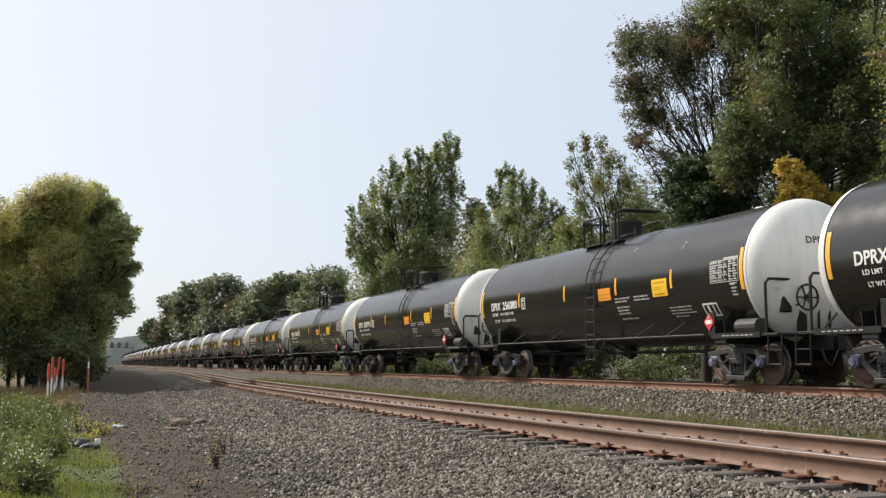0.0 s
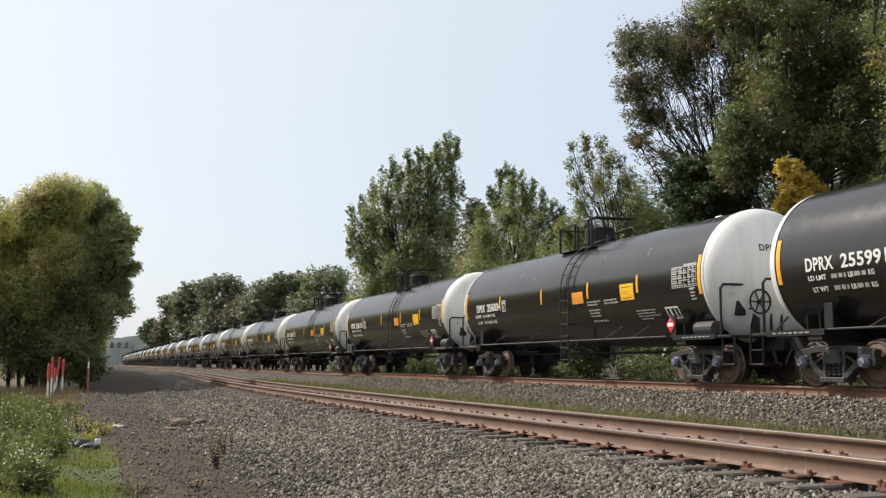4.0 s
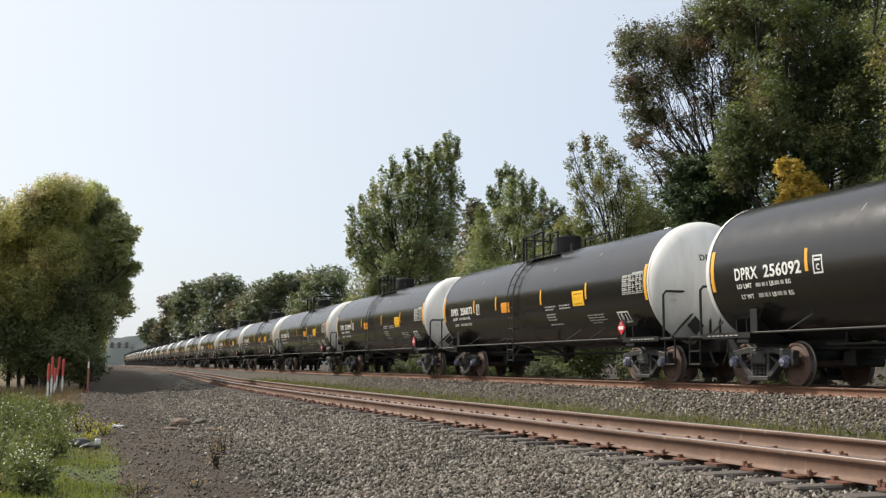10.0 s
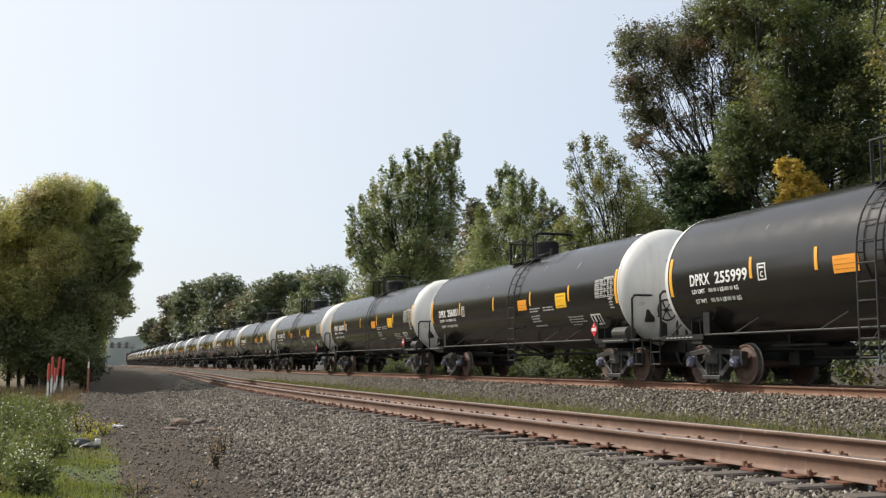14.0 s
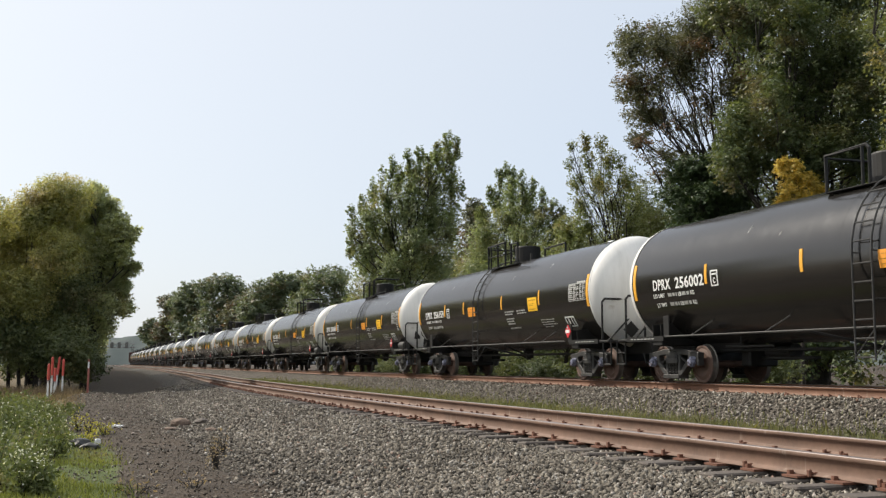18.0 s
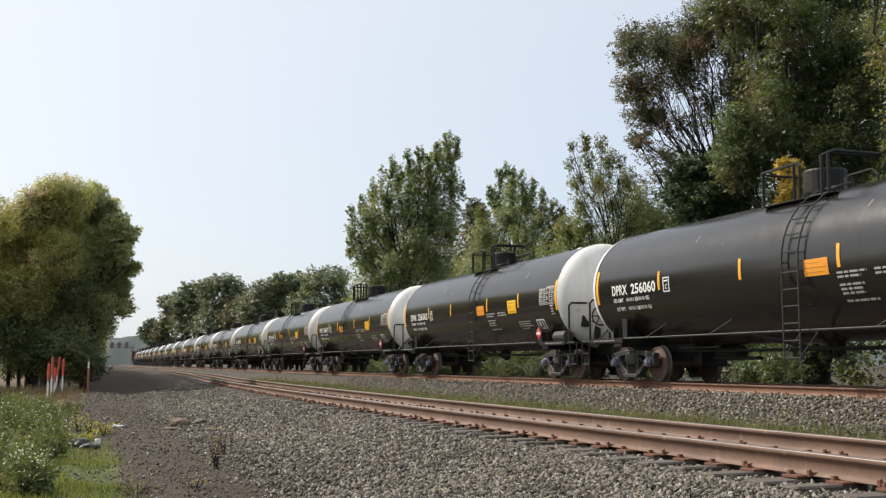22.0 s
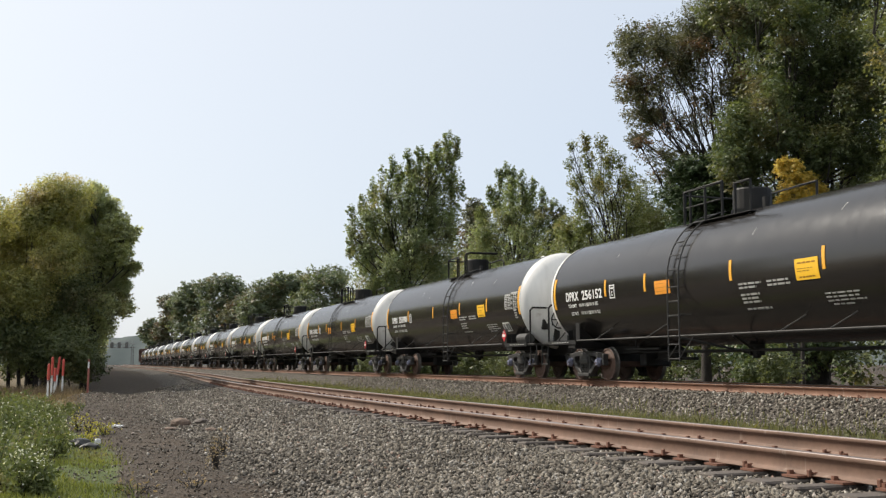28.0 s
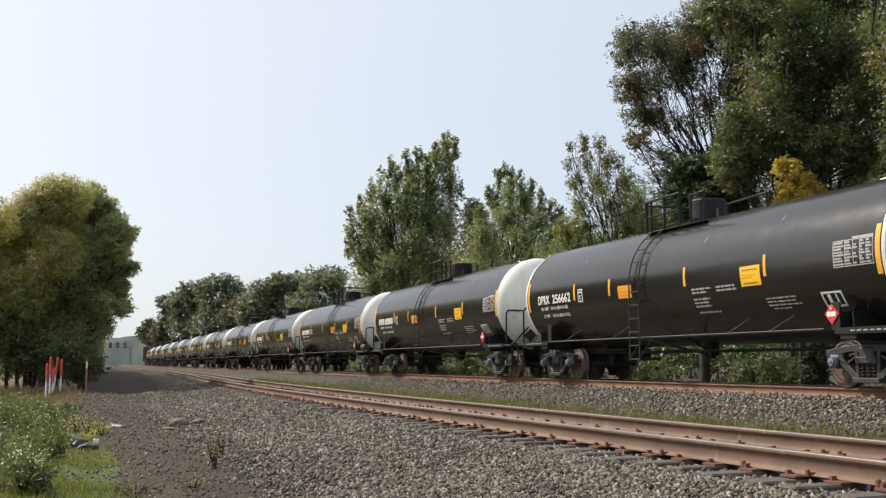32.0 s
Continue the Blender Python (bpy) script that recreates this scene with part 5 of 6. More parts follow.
tree('oak_tree', 'large dark green oak above the track', (13.3, 38.0), [(11.4, 38, 13.0, 1.5, 1.3, 1.3), (13.3, 38, 13.5, 1.7, 1.5, 1.5), (15.0, 38, 12.6, 1.7, 1.5, 1.7), (12.2, 38, 11.1, 1.5, 1.3, 1.2), (13.9, 38, 10.9, 1.7, 1.5, 1.2), (15.7, 38, 10.7, 1.5, 1.3, 1.7), (11.3, 38, 9.2, 1.2, 1.1, 1.2), (12.7, 38, 9.0, 1.2, 1.1, 1.0), (14.4, 38, 8.8, 1.2, 1.1, 1.1), (15.8, 38, 8.1, 1.2, 1.1, 1.2), (13.4, 38, 15.4, 2.3, 2.1, 1.3), (15.7, 38, 15.2, 1.9, 1.7, 1.7), (10.6, 38, 14.1, 1.0, 0.9, 0.8), (11.9, 38, 14.5, 1.3, 1.1, 1.1), (14.6, 38, 14.3, 1.5, 1.3, 1.3), (12.8, 38, 12.3, 1.3, 1.1, 0.9), (10.0, 38, 13.4, 0.8, 0.8, 0.8), (10.6, 38, 7.7, 1.0, 0.9, 1.0)], 'oak', 52000, 0.11, 0.5, 22, twigs=5)
tree('oak_tree', 'tall oak with dark hanging foliage', (15.0, 33.0), [(14.8, 33, 11.0, 1.6, 1.5, 1.6), (15.4, 33, 8.8, 1.6, 1.5, 1.6), (14.2, 33, 6.0, 1.1, 1.0, 0.9), (16.3, 33, 11.8, 1.6, 1.5, 1.8), (15.0, 33, 6.9, 1.3, 1.1, 1.3), (14.2, 33, 13.6, 1.5, 1.3, 1.3)], 'olive', 26000, 0.11, 0.4, 23)
tree('tree', 'dense green tree in front of the oaks', (12.0, 36.5), [(9.8, 35.5, 7.6, 0.8, 0.8, 0.7), (10.2, 35.5, 8.6, 1.0, 1.0, 0.9), (10.4, 35.5, 7.2, 1.1, 1.0, 0.8), (11.4, 35.5, 8.0, 1.1, 1.0, 1.0), (12.4, 35.5, 9.4, 1.1, 1.0, 1.0), (13.3, 35.5, 8.2, 1.1, 1.0, 1.0), (12.6, 35.5, 7.3, 1.0, 1.0, 0.8), (14.2, 35.5, 9.8, 1.1, 1.0, 1.1), (14.3, 35.5, 7.4, 1.0, 1.0, 0.9), (11.3, 35.5, 9.8, 1.0, 0.9, 0.9), (13.2, 35.5, 10.8, 1.0, 0.9, 0.8), (11.9, 35.5, 5.6, 1.3, 1.2, 0.9), (13.8, 35.5, 5.8, 1.2, 1.1, 0.9)], 'oak', 26000, 0.1, 0.16, 19, depth=1.6)
tree('pine_tree', 'dark green pine behind the tank cars', (9.9, 40.0), [(9.8, 40, 7.9, 1.3, 1.2, 0.6), (10.4, 40, 7.1, 1.3, 1.2, 0.6), (9.3, 40, 6.9, 1.3, 1.2, 0.6), (10.1, 40, 6.1, 1.7, 1.6, 0.6), (11.2, 40, 6.8, 0.9, 0.8, 0.7), (9.8, 40, 5.3, 1.9, 1.7, 0.6)], 'pine', 20000, 0.11, 0.2, 24, twigs=6)
tree('shrub', 'yellow autumn vine over a shrub', (11.5, 34.0), [(11.0, 33.8, 6.8, 0.35, 0.35, 0.4), (11.4, 33.8, 6.7, 0.4, 0.4, 0.4), (11.8, 33.8, 6.3, 0.4, 0.4, 0.4), (11.2, 33.8, 6.1, 0.4, 0.4, 0.45), (11.7, 33.8, 5.7, 0.4, 0.4, 0.4), (12.2, 33.8, 5.9, 0.35, 0.3, 0.4), (11.0, 33.8, 5.5, 0.35, 0.3, 0.4), (12.7, 33.8, 5.7, 0.3, 0.3, 0.3)], 'yellow', 6000, 0.08, 0.07, 25, category='shrub', depth=0.5)
tree('tree', 'loose-crowned young tree with sparse leaves', (7.7, 46.0), [(5.7, 46, 10.0, 0.3, 0.3, 0.4), (6.3, 46, 10.1, 0.4, 0.3, 0.6), (7.0, 46, 10.1, 0.4, 0.4, 0.6), (5.6, 46, 9.2, 0.3, 0.3, 0.5), (6.4, 46, 9.2, 0.5, 0.5, 0.6), (7.3, 46, 9.4, 0.6, 0.5, 0.7), (5.9, 46, 8.4, 0.6, 0.5, 0.5), (7.8, 46, 9.2, 0.4, 0.4, 0.6), (6.9, 46, 8.5, 0.8, 0.8, 0.7), (8.1, 46, 8.5, 0.7, 0.7, 0.9), (6.1, 46, 7.5, 0.7, 0.6, 0.6), (7.5, 46, 7.5, 1.2, 1.1, 0.9), (8.6, 46, 7.7, 1.0, 0.9, 1.1), (6.3, 46, 6.5, 0.9, 0.8, 0.7), (8.1, 46, 6.5, 1.6, 1.5, 1.1), (9.5, 46, 6.6, 1.4, 1.3, 1.2)], 'bush', 13000, 0.085, 0.16, 26, twigs=9, rise=0.9)
tree('tree', 'pale green maple with feathery upswept top', (-3.1, 84.0), [(0.4, 84, 17.5, 0.7, 0.6, 2.0), (1.1, 84, 17.3, 0.5, 0.4, 1.6), (-0.4, 84, 16.7, 0.7, 0.6, 1.8), (-1.9, 84, 16.6, 0.5, 0.5, 1.5), (-2.8, 84, 16.4, 0.5, 0.5, 1.5), (-1.2, 84, 16.0, 0.6, 0.6, 1.8), (-4.1, 84, 15.8, 0.5, 0.5, 1.5), (-4.9, 84, 15.2, 0.5, 0.4, 1.3), (-3.5, 84, 15.1, 0.7, 0.7, 1.6), (-2.4, 84, 14.9, 0.9, 0.8, 1.8), (-0.9, 84, 14.4, 1.4, 1.2, 2.1), (0.7, 84, 14.7, 0.9, 0.8, 2.1), (1.5, 84, 14.0, 0.4, 0.3, 1.2), (-5.6, 84, 14.0, 0.6, 0.6, 1.5), (-4.5, 84, 13.5, 1.3, 1.1, 1.8), (-2.9, 84, 13.1, 1.6, 1.5, 2.0), (-0.9, 84, 12.1, 1.9, 1.7, 2.3), (-6.5, 84, 12.8, 0.5, 0.5, 1.3), (-7.4, 84, 12.5, 0.4, 0.4, 0.9), (-5.8, 84, 11.8, 1.2, 1.1, 1.7), (-7.2, 84, 11.0, 0.8, 0.7, 1.4), (-4.3, 84, 11.0, 2.0, 1.8, 2.2), (-2.0, 84, 10.3, 2.3, 2.0, 2.3), (0.5, 84, 11.5, 1.4, 1.2, 2.3), (-6.3, 84, 9.6, 1.5, 1.4, 1.8), (-7.4, 84, 9.2, 0.5, 0.5, 1.2), (-3.8, 84, 8.5, 2.5, 2.2, 2.0), (-0.6, 84, 8.3, 2.3, 2.0, 2.3), (-5.6, 84, 6.9, 2.3, 2.0, 1.9), (-2.4, 84, 5.8, 2.7, 2.4, 2.0), (-6.5, 84, 4.9, 1.8, 1.6, 1.6), (-3.8, 84, 3.5, 3.6, 3.2, 2.0)], 'maple', 40000, 0.18, 0.32, 27, twigs=4, rise=1.5)
tree('tree', 'young maple with a thin pale top', (4.2, 66.0), [(4.0, 66, 12.5, 0.4, 0.4, 0.8), (4.4, 66, 12.1, 0.4, 0.3, 0.9), (3.6, 66, 12.0, 0.4, 0.3, 0.9), (5.0, 66, 11.6, 0.4, 0.4, 1.1), (5.7, 66, 11.3, 0.4, 0.4, 1.0), (4.3, 66, 11.1, 0.7, 0.6, 1.2), (3.0, 66, 11.0, 0.3, 0.3, 0.8), (3.4, 66, 10.5, 0.6, 0.5, 1.1), (5.2, 66, 10.5, 0.9, 0.8, 1.2), (6.3, 66, 10.7, 0.4, 0.4, 0.9), (6.9, 66, 10.2, 0.4, 0.4, 0.8), (7.5, 66, 9.9, 0.4, 0.3, 0.6), (2.5, 66, 9.6, 0.6, 0.5, 1.0), (4.1, 66, 9.6, 1.3, 1.2, 1.3), (6.1, 66, 9.6, 0.9, 0.8, 1.1), (7.2, 66, 9.2, 0.7, 0.6, 0.7), (2.7, 66, 8.4, 1.4, 1.3, 1.3), (5.0, 66, 8.6, 1.6, 1.5, 1.4), (7.1, 66, 8.2, 1.1, 1.0, 1.1), (2.0, 66, 6.6, 1.6, 1.5, 1.4), (4.5, 66, 6.2, 2.3, 2.1, 1.6), (6.9, 66, 6.2, 1.6, 1.5, 1.4), (1.3, 66, 4.1, 2.1, 1.9, 1.4)], 'maple', 28000, 0.13, 0.22, 28, twigs=5, rise=1.5)
tree('tree', 'rust-tinged tree between two maples', (2.5, 78.0), [(2.4, 78, 10.7, 1.4, 1.3, 1.7), (2.3, 78, 12.0, 0.7, 0.6, 0.9), (2.8, 78, 8.6, 1.9, 1.7, 1.9)], 'rust', 6000, 0.18, 0.2, 29)
tree('tree', 'leafy tree behind the tank cars', (7.0, 58.0), [(7.1, 58, 7.6, 1.4, 1.3, 1.1), (6.7, 58, 6.2, 1.9, 1.7, 1.2), (8.6, 58, 6.8, 1.9, 1.7, 1.2), (8.3, 58, 4.9, 2.2, 2.0, 1.6), (5.5, 58, 4.3, 1.9, 1.7, 1.6)], 'bush', 12000, 0.15, 0.2, 30)
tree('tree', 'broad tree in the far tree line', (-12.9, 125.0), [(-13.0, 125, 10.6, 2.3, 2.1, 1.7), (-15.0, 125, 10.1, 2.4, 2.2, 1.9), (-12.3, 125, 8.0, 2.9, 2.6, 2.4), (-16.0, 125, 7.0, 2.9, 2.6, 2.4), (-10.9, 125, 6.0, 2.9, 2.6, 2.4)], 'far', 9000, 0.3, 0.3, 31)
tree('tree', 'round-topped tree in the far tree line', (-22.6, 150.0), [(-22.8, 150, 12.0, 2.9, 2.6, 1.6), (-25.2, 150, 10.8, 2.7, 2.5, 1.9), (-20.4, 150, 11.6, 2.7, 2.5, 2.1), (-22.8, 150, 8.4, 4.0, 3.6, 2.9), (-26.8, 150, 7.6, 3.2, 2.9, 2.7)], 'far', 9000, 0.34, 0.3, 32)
tree('tree', 'broad tree in the far tree line', (-32.9, 175.0), [(-32.2, 175, 10.1, 2.8, 2.5, 2.6), (-34.0, 175, 8.3, 3.4, 3.0, 3.0), (-30.3, 175, 6.9, 3.4, 3.0, 2.8)], 'rust', 6000, 0.36, 0.3, 33)
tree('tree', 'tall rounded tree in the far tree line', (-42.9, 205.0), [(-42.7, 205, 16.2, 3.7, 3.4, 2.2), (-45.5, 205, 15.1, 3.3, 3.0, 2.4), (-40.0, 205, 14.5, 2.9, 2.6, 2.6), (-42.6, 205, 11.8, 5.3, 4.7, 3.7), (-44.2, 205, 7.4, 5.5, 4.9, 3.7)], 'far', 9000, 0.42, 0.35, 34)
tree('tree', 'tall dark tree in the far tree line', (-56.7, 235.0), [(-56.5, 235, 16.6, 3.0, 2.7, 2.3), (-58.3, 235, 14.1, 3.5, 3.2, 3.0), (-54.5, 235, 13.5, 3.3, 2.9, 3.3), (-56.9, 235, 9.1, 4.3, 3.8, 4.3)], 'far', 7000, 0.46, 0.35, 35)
tree('tree', 'rust-tinged tree in the far tree line', (-69.5, 270.0), [(-70.5, 270, 16.1, 2.9, 2.6, 2.3), (-69.1, 270, 12.5, 3.5, 3.1, 3.5), (-71.1, 270, 8.2, 3.7, 3.4, 3.5)], 'rust', 5000, 0.5, 0.3, 36)
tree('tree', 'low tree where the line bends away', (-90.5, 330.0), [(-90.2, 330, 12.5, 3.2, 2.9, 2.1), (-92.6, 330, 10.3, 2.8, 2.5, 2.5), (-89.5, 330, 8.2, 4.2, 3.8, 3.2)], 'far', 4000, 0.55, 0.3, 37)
tree('tree', 'dense dark green tree deep in the wood', (16.5, 52.0), [(14.5, 52, 9.3, 2.0, 1.8, 1.7), (17.3, 52, 9.3, 2.3, 2.0, 2.0), (20.2, 52, 9.3, 2.3, 2.0, 2.3), (15.6, 52, 7.3, 2.5, 2.3, 1.7), (18.6, 52, 6.7, 2.5, 2.3, 1.7), (21.8, 52, 7.3, 2.2, 2.0, 2.2), (13.0, 52, 6.1, 2.2, 2.0, 1.4)], 'oak', 16000, 0.15, 0.3, 41)
tree('tree', 'dense green tree deep in the wood', (11.8, 56.0), [(11.0, 56, 7.8, 1.8, 1.6, 1.5), (13.2, 56, 8.7, 1.8, 1.6, 1.5), (10.1, 56, 6.3, 2.1, 1.9, 1.5), (12.5, 56, 6.0, 2.4, 2.2, 1.8)], 'oak', 10000, 0.15, 0.25, 42)
tree('tree', 'dense oak deep in the wood', (22.2, 50.0), [(22.3, 50, 12.5, 2.7, 2.5, 2.5), (21.3, 50, 15.3, 2.2, 2.0, 2.2), (23.2, 50, 9.2, 2.7, 2.4, 2.4), (19.5, 50, 13.1, 1.6, 1.5, 1.9)], 'oak', 14000, 0.15, 0.3, 43)
tree('tree', 'broad tree in the tree line', (-8.0, 105.0), [(-8.1, 105, 5.1, 2.8, 2.5, 2.2), (-10.3, 105, 4.3, 2.2, 2.0, 2.0), (-5.3, 105, 3.5, 3.4, 3.0, 2.0)], 'bush', 8000, 0.25, 0.25, 44)
tree('tree', 'bushy tree in the tree line', (-0.5, 72.0), [(-0.5, 72, 3.7, 2.3, 2.1, 1.5), (1.8, 72, 2.9, 2.3, 2.1, 1.4), (-2.5, 72, 2.5, 1.9, 1.7, 1.3)], 'bush', 8000, 0.18, 0.2, 45)
tree('tree', 'dense tree behind the two maples', (1.9, 98.0), [(-6.5, 98, 10.6, 2.1, 1.9, 2.1), (-2.8, 98, 9.6, 3.2, 2.8, 2.6), (1.4, 98, 9.6, 3.2, 2.8, 2.9), (5.1, 98, 9.6, 2.6, 2.4, 2.6), (8.7, 98, 10.6, 2.6, 2.4, 2.4), (-4.4, 98, 5.9, 3.7, 3.3, 2.4), (0.8, 98, 5.4, 4.2, 3.8, 2.4), (6.1, 98, 5.6, 4.2, 3.8, 2.6)], 'bush', 14000, 0.24, 0.28, 47)
tree('tree', 'bushy tree beside the line', (5.7, 50.0), [(4.2, 50, 2.4, 1.6, 1.4, 1.1), (6.0, 50, 2.7, 1.6, 1.4, 1.3), (7.9, 50, 2.7, 1.6, 1.4, 1.3)], 'bush', 8000, 0.14, 0.15, 46)
# Tree out of view, added to shade the lower crowns beside it.
tree('tree', 'unseen leafy tree added in the row beside the lane', (-23.7, 45.5), [(-24.1, 45.5, 9.5, 2.5, 2.1, 2.1), (-25.4, 45.5, 7.0, 2.3, 1.9, 2.3), (-22.5, 45.5, 6.2, 2.5, 2.1, 2.3), (-23.8, 45.5, 3.8, 2.8, 2.2, 2.3), (-22.7, 45.5, 1.7, 2.0, 1.7, 1.5)], 'gold', 14000, 0.25, 0.25, 50)
# unseen row of trees added along the lane for shade and darker tank reflections
for i, y in enumerate([*range(56, 114, 4), *range(120, 170, 7), *range(176, 466, 18)]):
    k = min((1.3, 1.42, 1.36)[i % 3], 0.0172 * y)
    x = -0.318 * y - 2.7 * k - (0.6, 0.0, 1.1, 0.3)[i % 4]
    shape = [(-0.3, 7.8, 2.2, 1.7), (-1.6, 5.8, 2.0, 2.0), (1.1, 5.1, 2.1, 2.0), (-0.1, 3.1, 2.3, 2.0), (0.9, 1.5, 1.7, 1.3)]
    tree("tree", "unseen leafy tree added in the row beside the lane", (x, y), [(x + a * k, y, b * k, c * k, c * k, e * k) for a, b, c, e in shape], "gold" if i % 3 else "lane", 2400, 0.42 if y < 172 else 0.6, 0.25, 51 + i, twigs=1)
# Dark oak leaf colour here paints the shade below the crowns.
tree('shrub', 'undergrowth below the lane-side trees, shade painted into its leaves', (-17.4, 50.0), [(-18.2, 50, 0.6, 1.3, 1.2, 0.8), (-16.8, 50, 0.4, 1.1, 1.0, 0.7), (-16.1, 50, 0.2, 0.5, 0.5, 0.5), (-17.1, 50, -0.1, 1.1, 1.0, 0.4), (-19.2, 50, 0.4, 1.1, 1.0, 0.7), (-20.3, 50, 0.3, 1.1, 1.0, 0.6), (-17.7, 50, 1.1, 1.6, 1.4, 0.8)], 'oak', 8000, 0.1, 0.05, 48, category='shrub')


# ---- shrubs below the far side of the train ----
def shrub_row():
    rnd = random.Random(8)
    for i in range(26):
        y = 20 + i * 2.6
        x = float(train_x(np.array(y))) + 4.3 + rnd.uniform(-0.5, 0.9)
        r = rnd.uniform(0.5, 1.0)
        if i % 5 in (1, 3):
            continue
        lobes = [(x + rnd.uniform(-0.6, 0.6), y + rnd.uniform(-0.6, 0.6), -0.3 + r * rnd.uniform(0.3, 1.1), r, r, r * 0.8) for _ in range(3)]
        tree("shrub", "leafy green shrub beside the track", (x, y), lobes, ("oak", "oak", "olive", "oak", "olive")[i % 5], 1300, 0.09, 0.04, 100 + i, "shrubs along the line", 2, "shrub")


def understory():
    """Taller bushes that close the wood edge behind the train."""
    rnd = random.Random(18)
    for i in range(32):
        y = 14 + i * 2.7
        x = float(train_x(np.array(y))) + 9.5 + rnd.uniform(-1, 1.5)
        r = rnd.uniform(1.4, 2.1)
        lobes = [(x + rnd.uniform(-1, 1), y + rnd.uniform(-1.5, 1.5), -0.3 + r * rnd.uniform(0.3, 1.3), r, r, r * 0.8) for _ in range(4)]
        # Dark oak and pine leaves put the wood's deep shade into the colour.
        tree("bush", "dense green bush at the wood edge", (x, y), lobes, ("oak", "pine", "oak", "oak")[i % 4], 1500, 0.15, 0.05, 140 + i, "bushes at the wood edge", 2, "bush")


    for i in range(26):
        y = 12 + i * 3.1
        x = float(train_x(np.array(y))) + 13.5 + rnd.uniform(-1, 1.5)
        r = rnd.uniform(1.7, 2.4)
        lobes = [(x + rnd.uniform(-1, 1), y + rnd.uniform(-1.5, 1.5), -0.2 + r * rnd.uniform(0.3, 1.4), r, r, r * 0.8) for _ in range(3)]
        tree("bush", "dense dark green bush deep in the wood", (x, y), lobes, "oak", 1300, 0.18, 0.05, 180 + i, "bushes at the wood edge", 1, "bush")


shrub_row()
understory()


# ---- far hill ----
def backdrop():
    m = material("hazy_wooded_hill", (0.22, 0.27, 0.27), 1.0, 0, 0.0)
    c = noise_of(m, 0.02, 5.0, 0.6)
    # Distance haze is painted into the hill's blue-grey base colour.
    link(m, ramp(m, c, [(0.3, (0.085, 0.1, 0.1)), (0.7, (0.12, 0.135, 0.13))]), bsdf(m).inputs["Base Color"])
    bm = bmesh.new()
    rnd = random.Random(3)
    n = 500
    rows = []
    for j, (dy, k) in enumerate(((0, 0.0), (20, 0.55), (70, 0.9), (160, 1.0), (400, 0.0))):
        row = []
        for i in range(n):
            x = -1500 + 3000 * i / (n - 1)
            h = 24 + 5 * math.sin(x * 0.012) + 3 * math.sin(x * 0.045 + 1) + 2.5 * math.sin(x * 0.17) + rnd.uniform(-2.5, 2.5)
            row.append(bm.verts.new((x, 900 + dy, -1.2 + h * k)))
        rows.append(row)
    for a, b in zip(rows, rows[1:]):
        for i in range(n - 1):
            bm.faces.new((a[i], a[i + 1], b[i + 1], b[i]))
    ob = finish("backdrop", bm, m, smooth=True)
    tagged(ob, "hazy blue-grey wooded hill in the distance", "hill", kind="structure")


backdrop()


# ---- signal gantry far down the line ----
def gantry():
    """A lattice bridge over all the tracks with a row of signal heads on it."""
    g = tagged(new("signal_gantry"), "grey steel signal bridge over the far tracks", "signal gantry")
    g.location = (-141.8, 420.0, -0.75)
    for x0 in (0.0, 18.5):
        bm = bmesh.new()
        for x in (x0, x0 + 0.9):
            rod(bm, (x, 0, 0), (x, 0, 8.0), 0.12, 6)
        for i in range(10):
            rod(bm, (x0 if i % 2 else x0 + 0.9, 0, 0.8 * i), (x0 + 0.9 if i % 2 else x0, 0, 0.8 * i + 0.8), 0.06, 6)
        part("mast", bm, M["galv"], g)
    bm = bmesh.new()
    for z in (7.6, 9.0):
        for y in (-0.5, 0.5):
            rod(bm, (-0.4, y, z), (19.8, y, z), 0.1, 6)
    for i in range(16):
        x = i * 1.22
        rod(bm, (x, -0.5, 7.6 if i % 2 else 9.0), (x + 1.22, -0.5, 9.0 if i % 2 else 7.6), 0.07, 6)
        rod(bm, (x, -0.5, 7.6), (x, 0.5, 7.6), 0.06, 6)
    for x in np.arange(0, 20, 1.3):
        rod(bm, (float(x), -0.6, 9.0), (float(x), -0.6, 10.1), 0.04, 5)
    rod(bm, (0, -0.6, 10.1), (19.5, -0.6, 10.1), 0.05, 5)
    part("truss", bm, M["galv"], g)
    for i in range(5):
        bm = bmesh.new()
        x = 5.2 + i * 2.9
        box(bm, x - 0.65, x + 0.65, -0.85, -0.65, 7.3, 9.7, 0.1)
        # Backboard and lamps take the mast's grey: distance haze put into the colour.
        sh = part("signal_head", bm, M["galv"], g, "signal backboard with lamps, greyed with painted haze")
        for j in range(3):
            bm = bmesh.new()
            rod(bm, (x, -1.05, 7.8 + 0.7 * j), (x, -0.83, 7.8 + 0.7 * j), 0.2, 10)
            part("signal_lamp", bm, M["galv"], sh)


gantry()


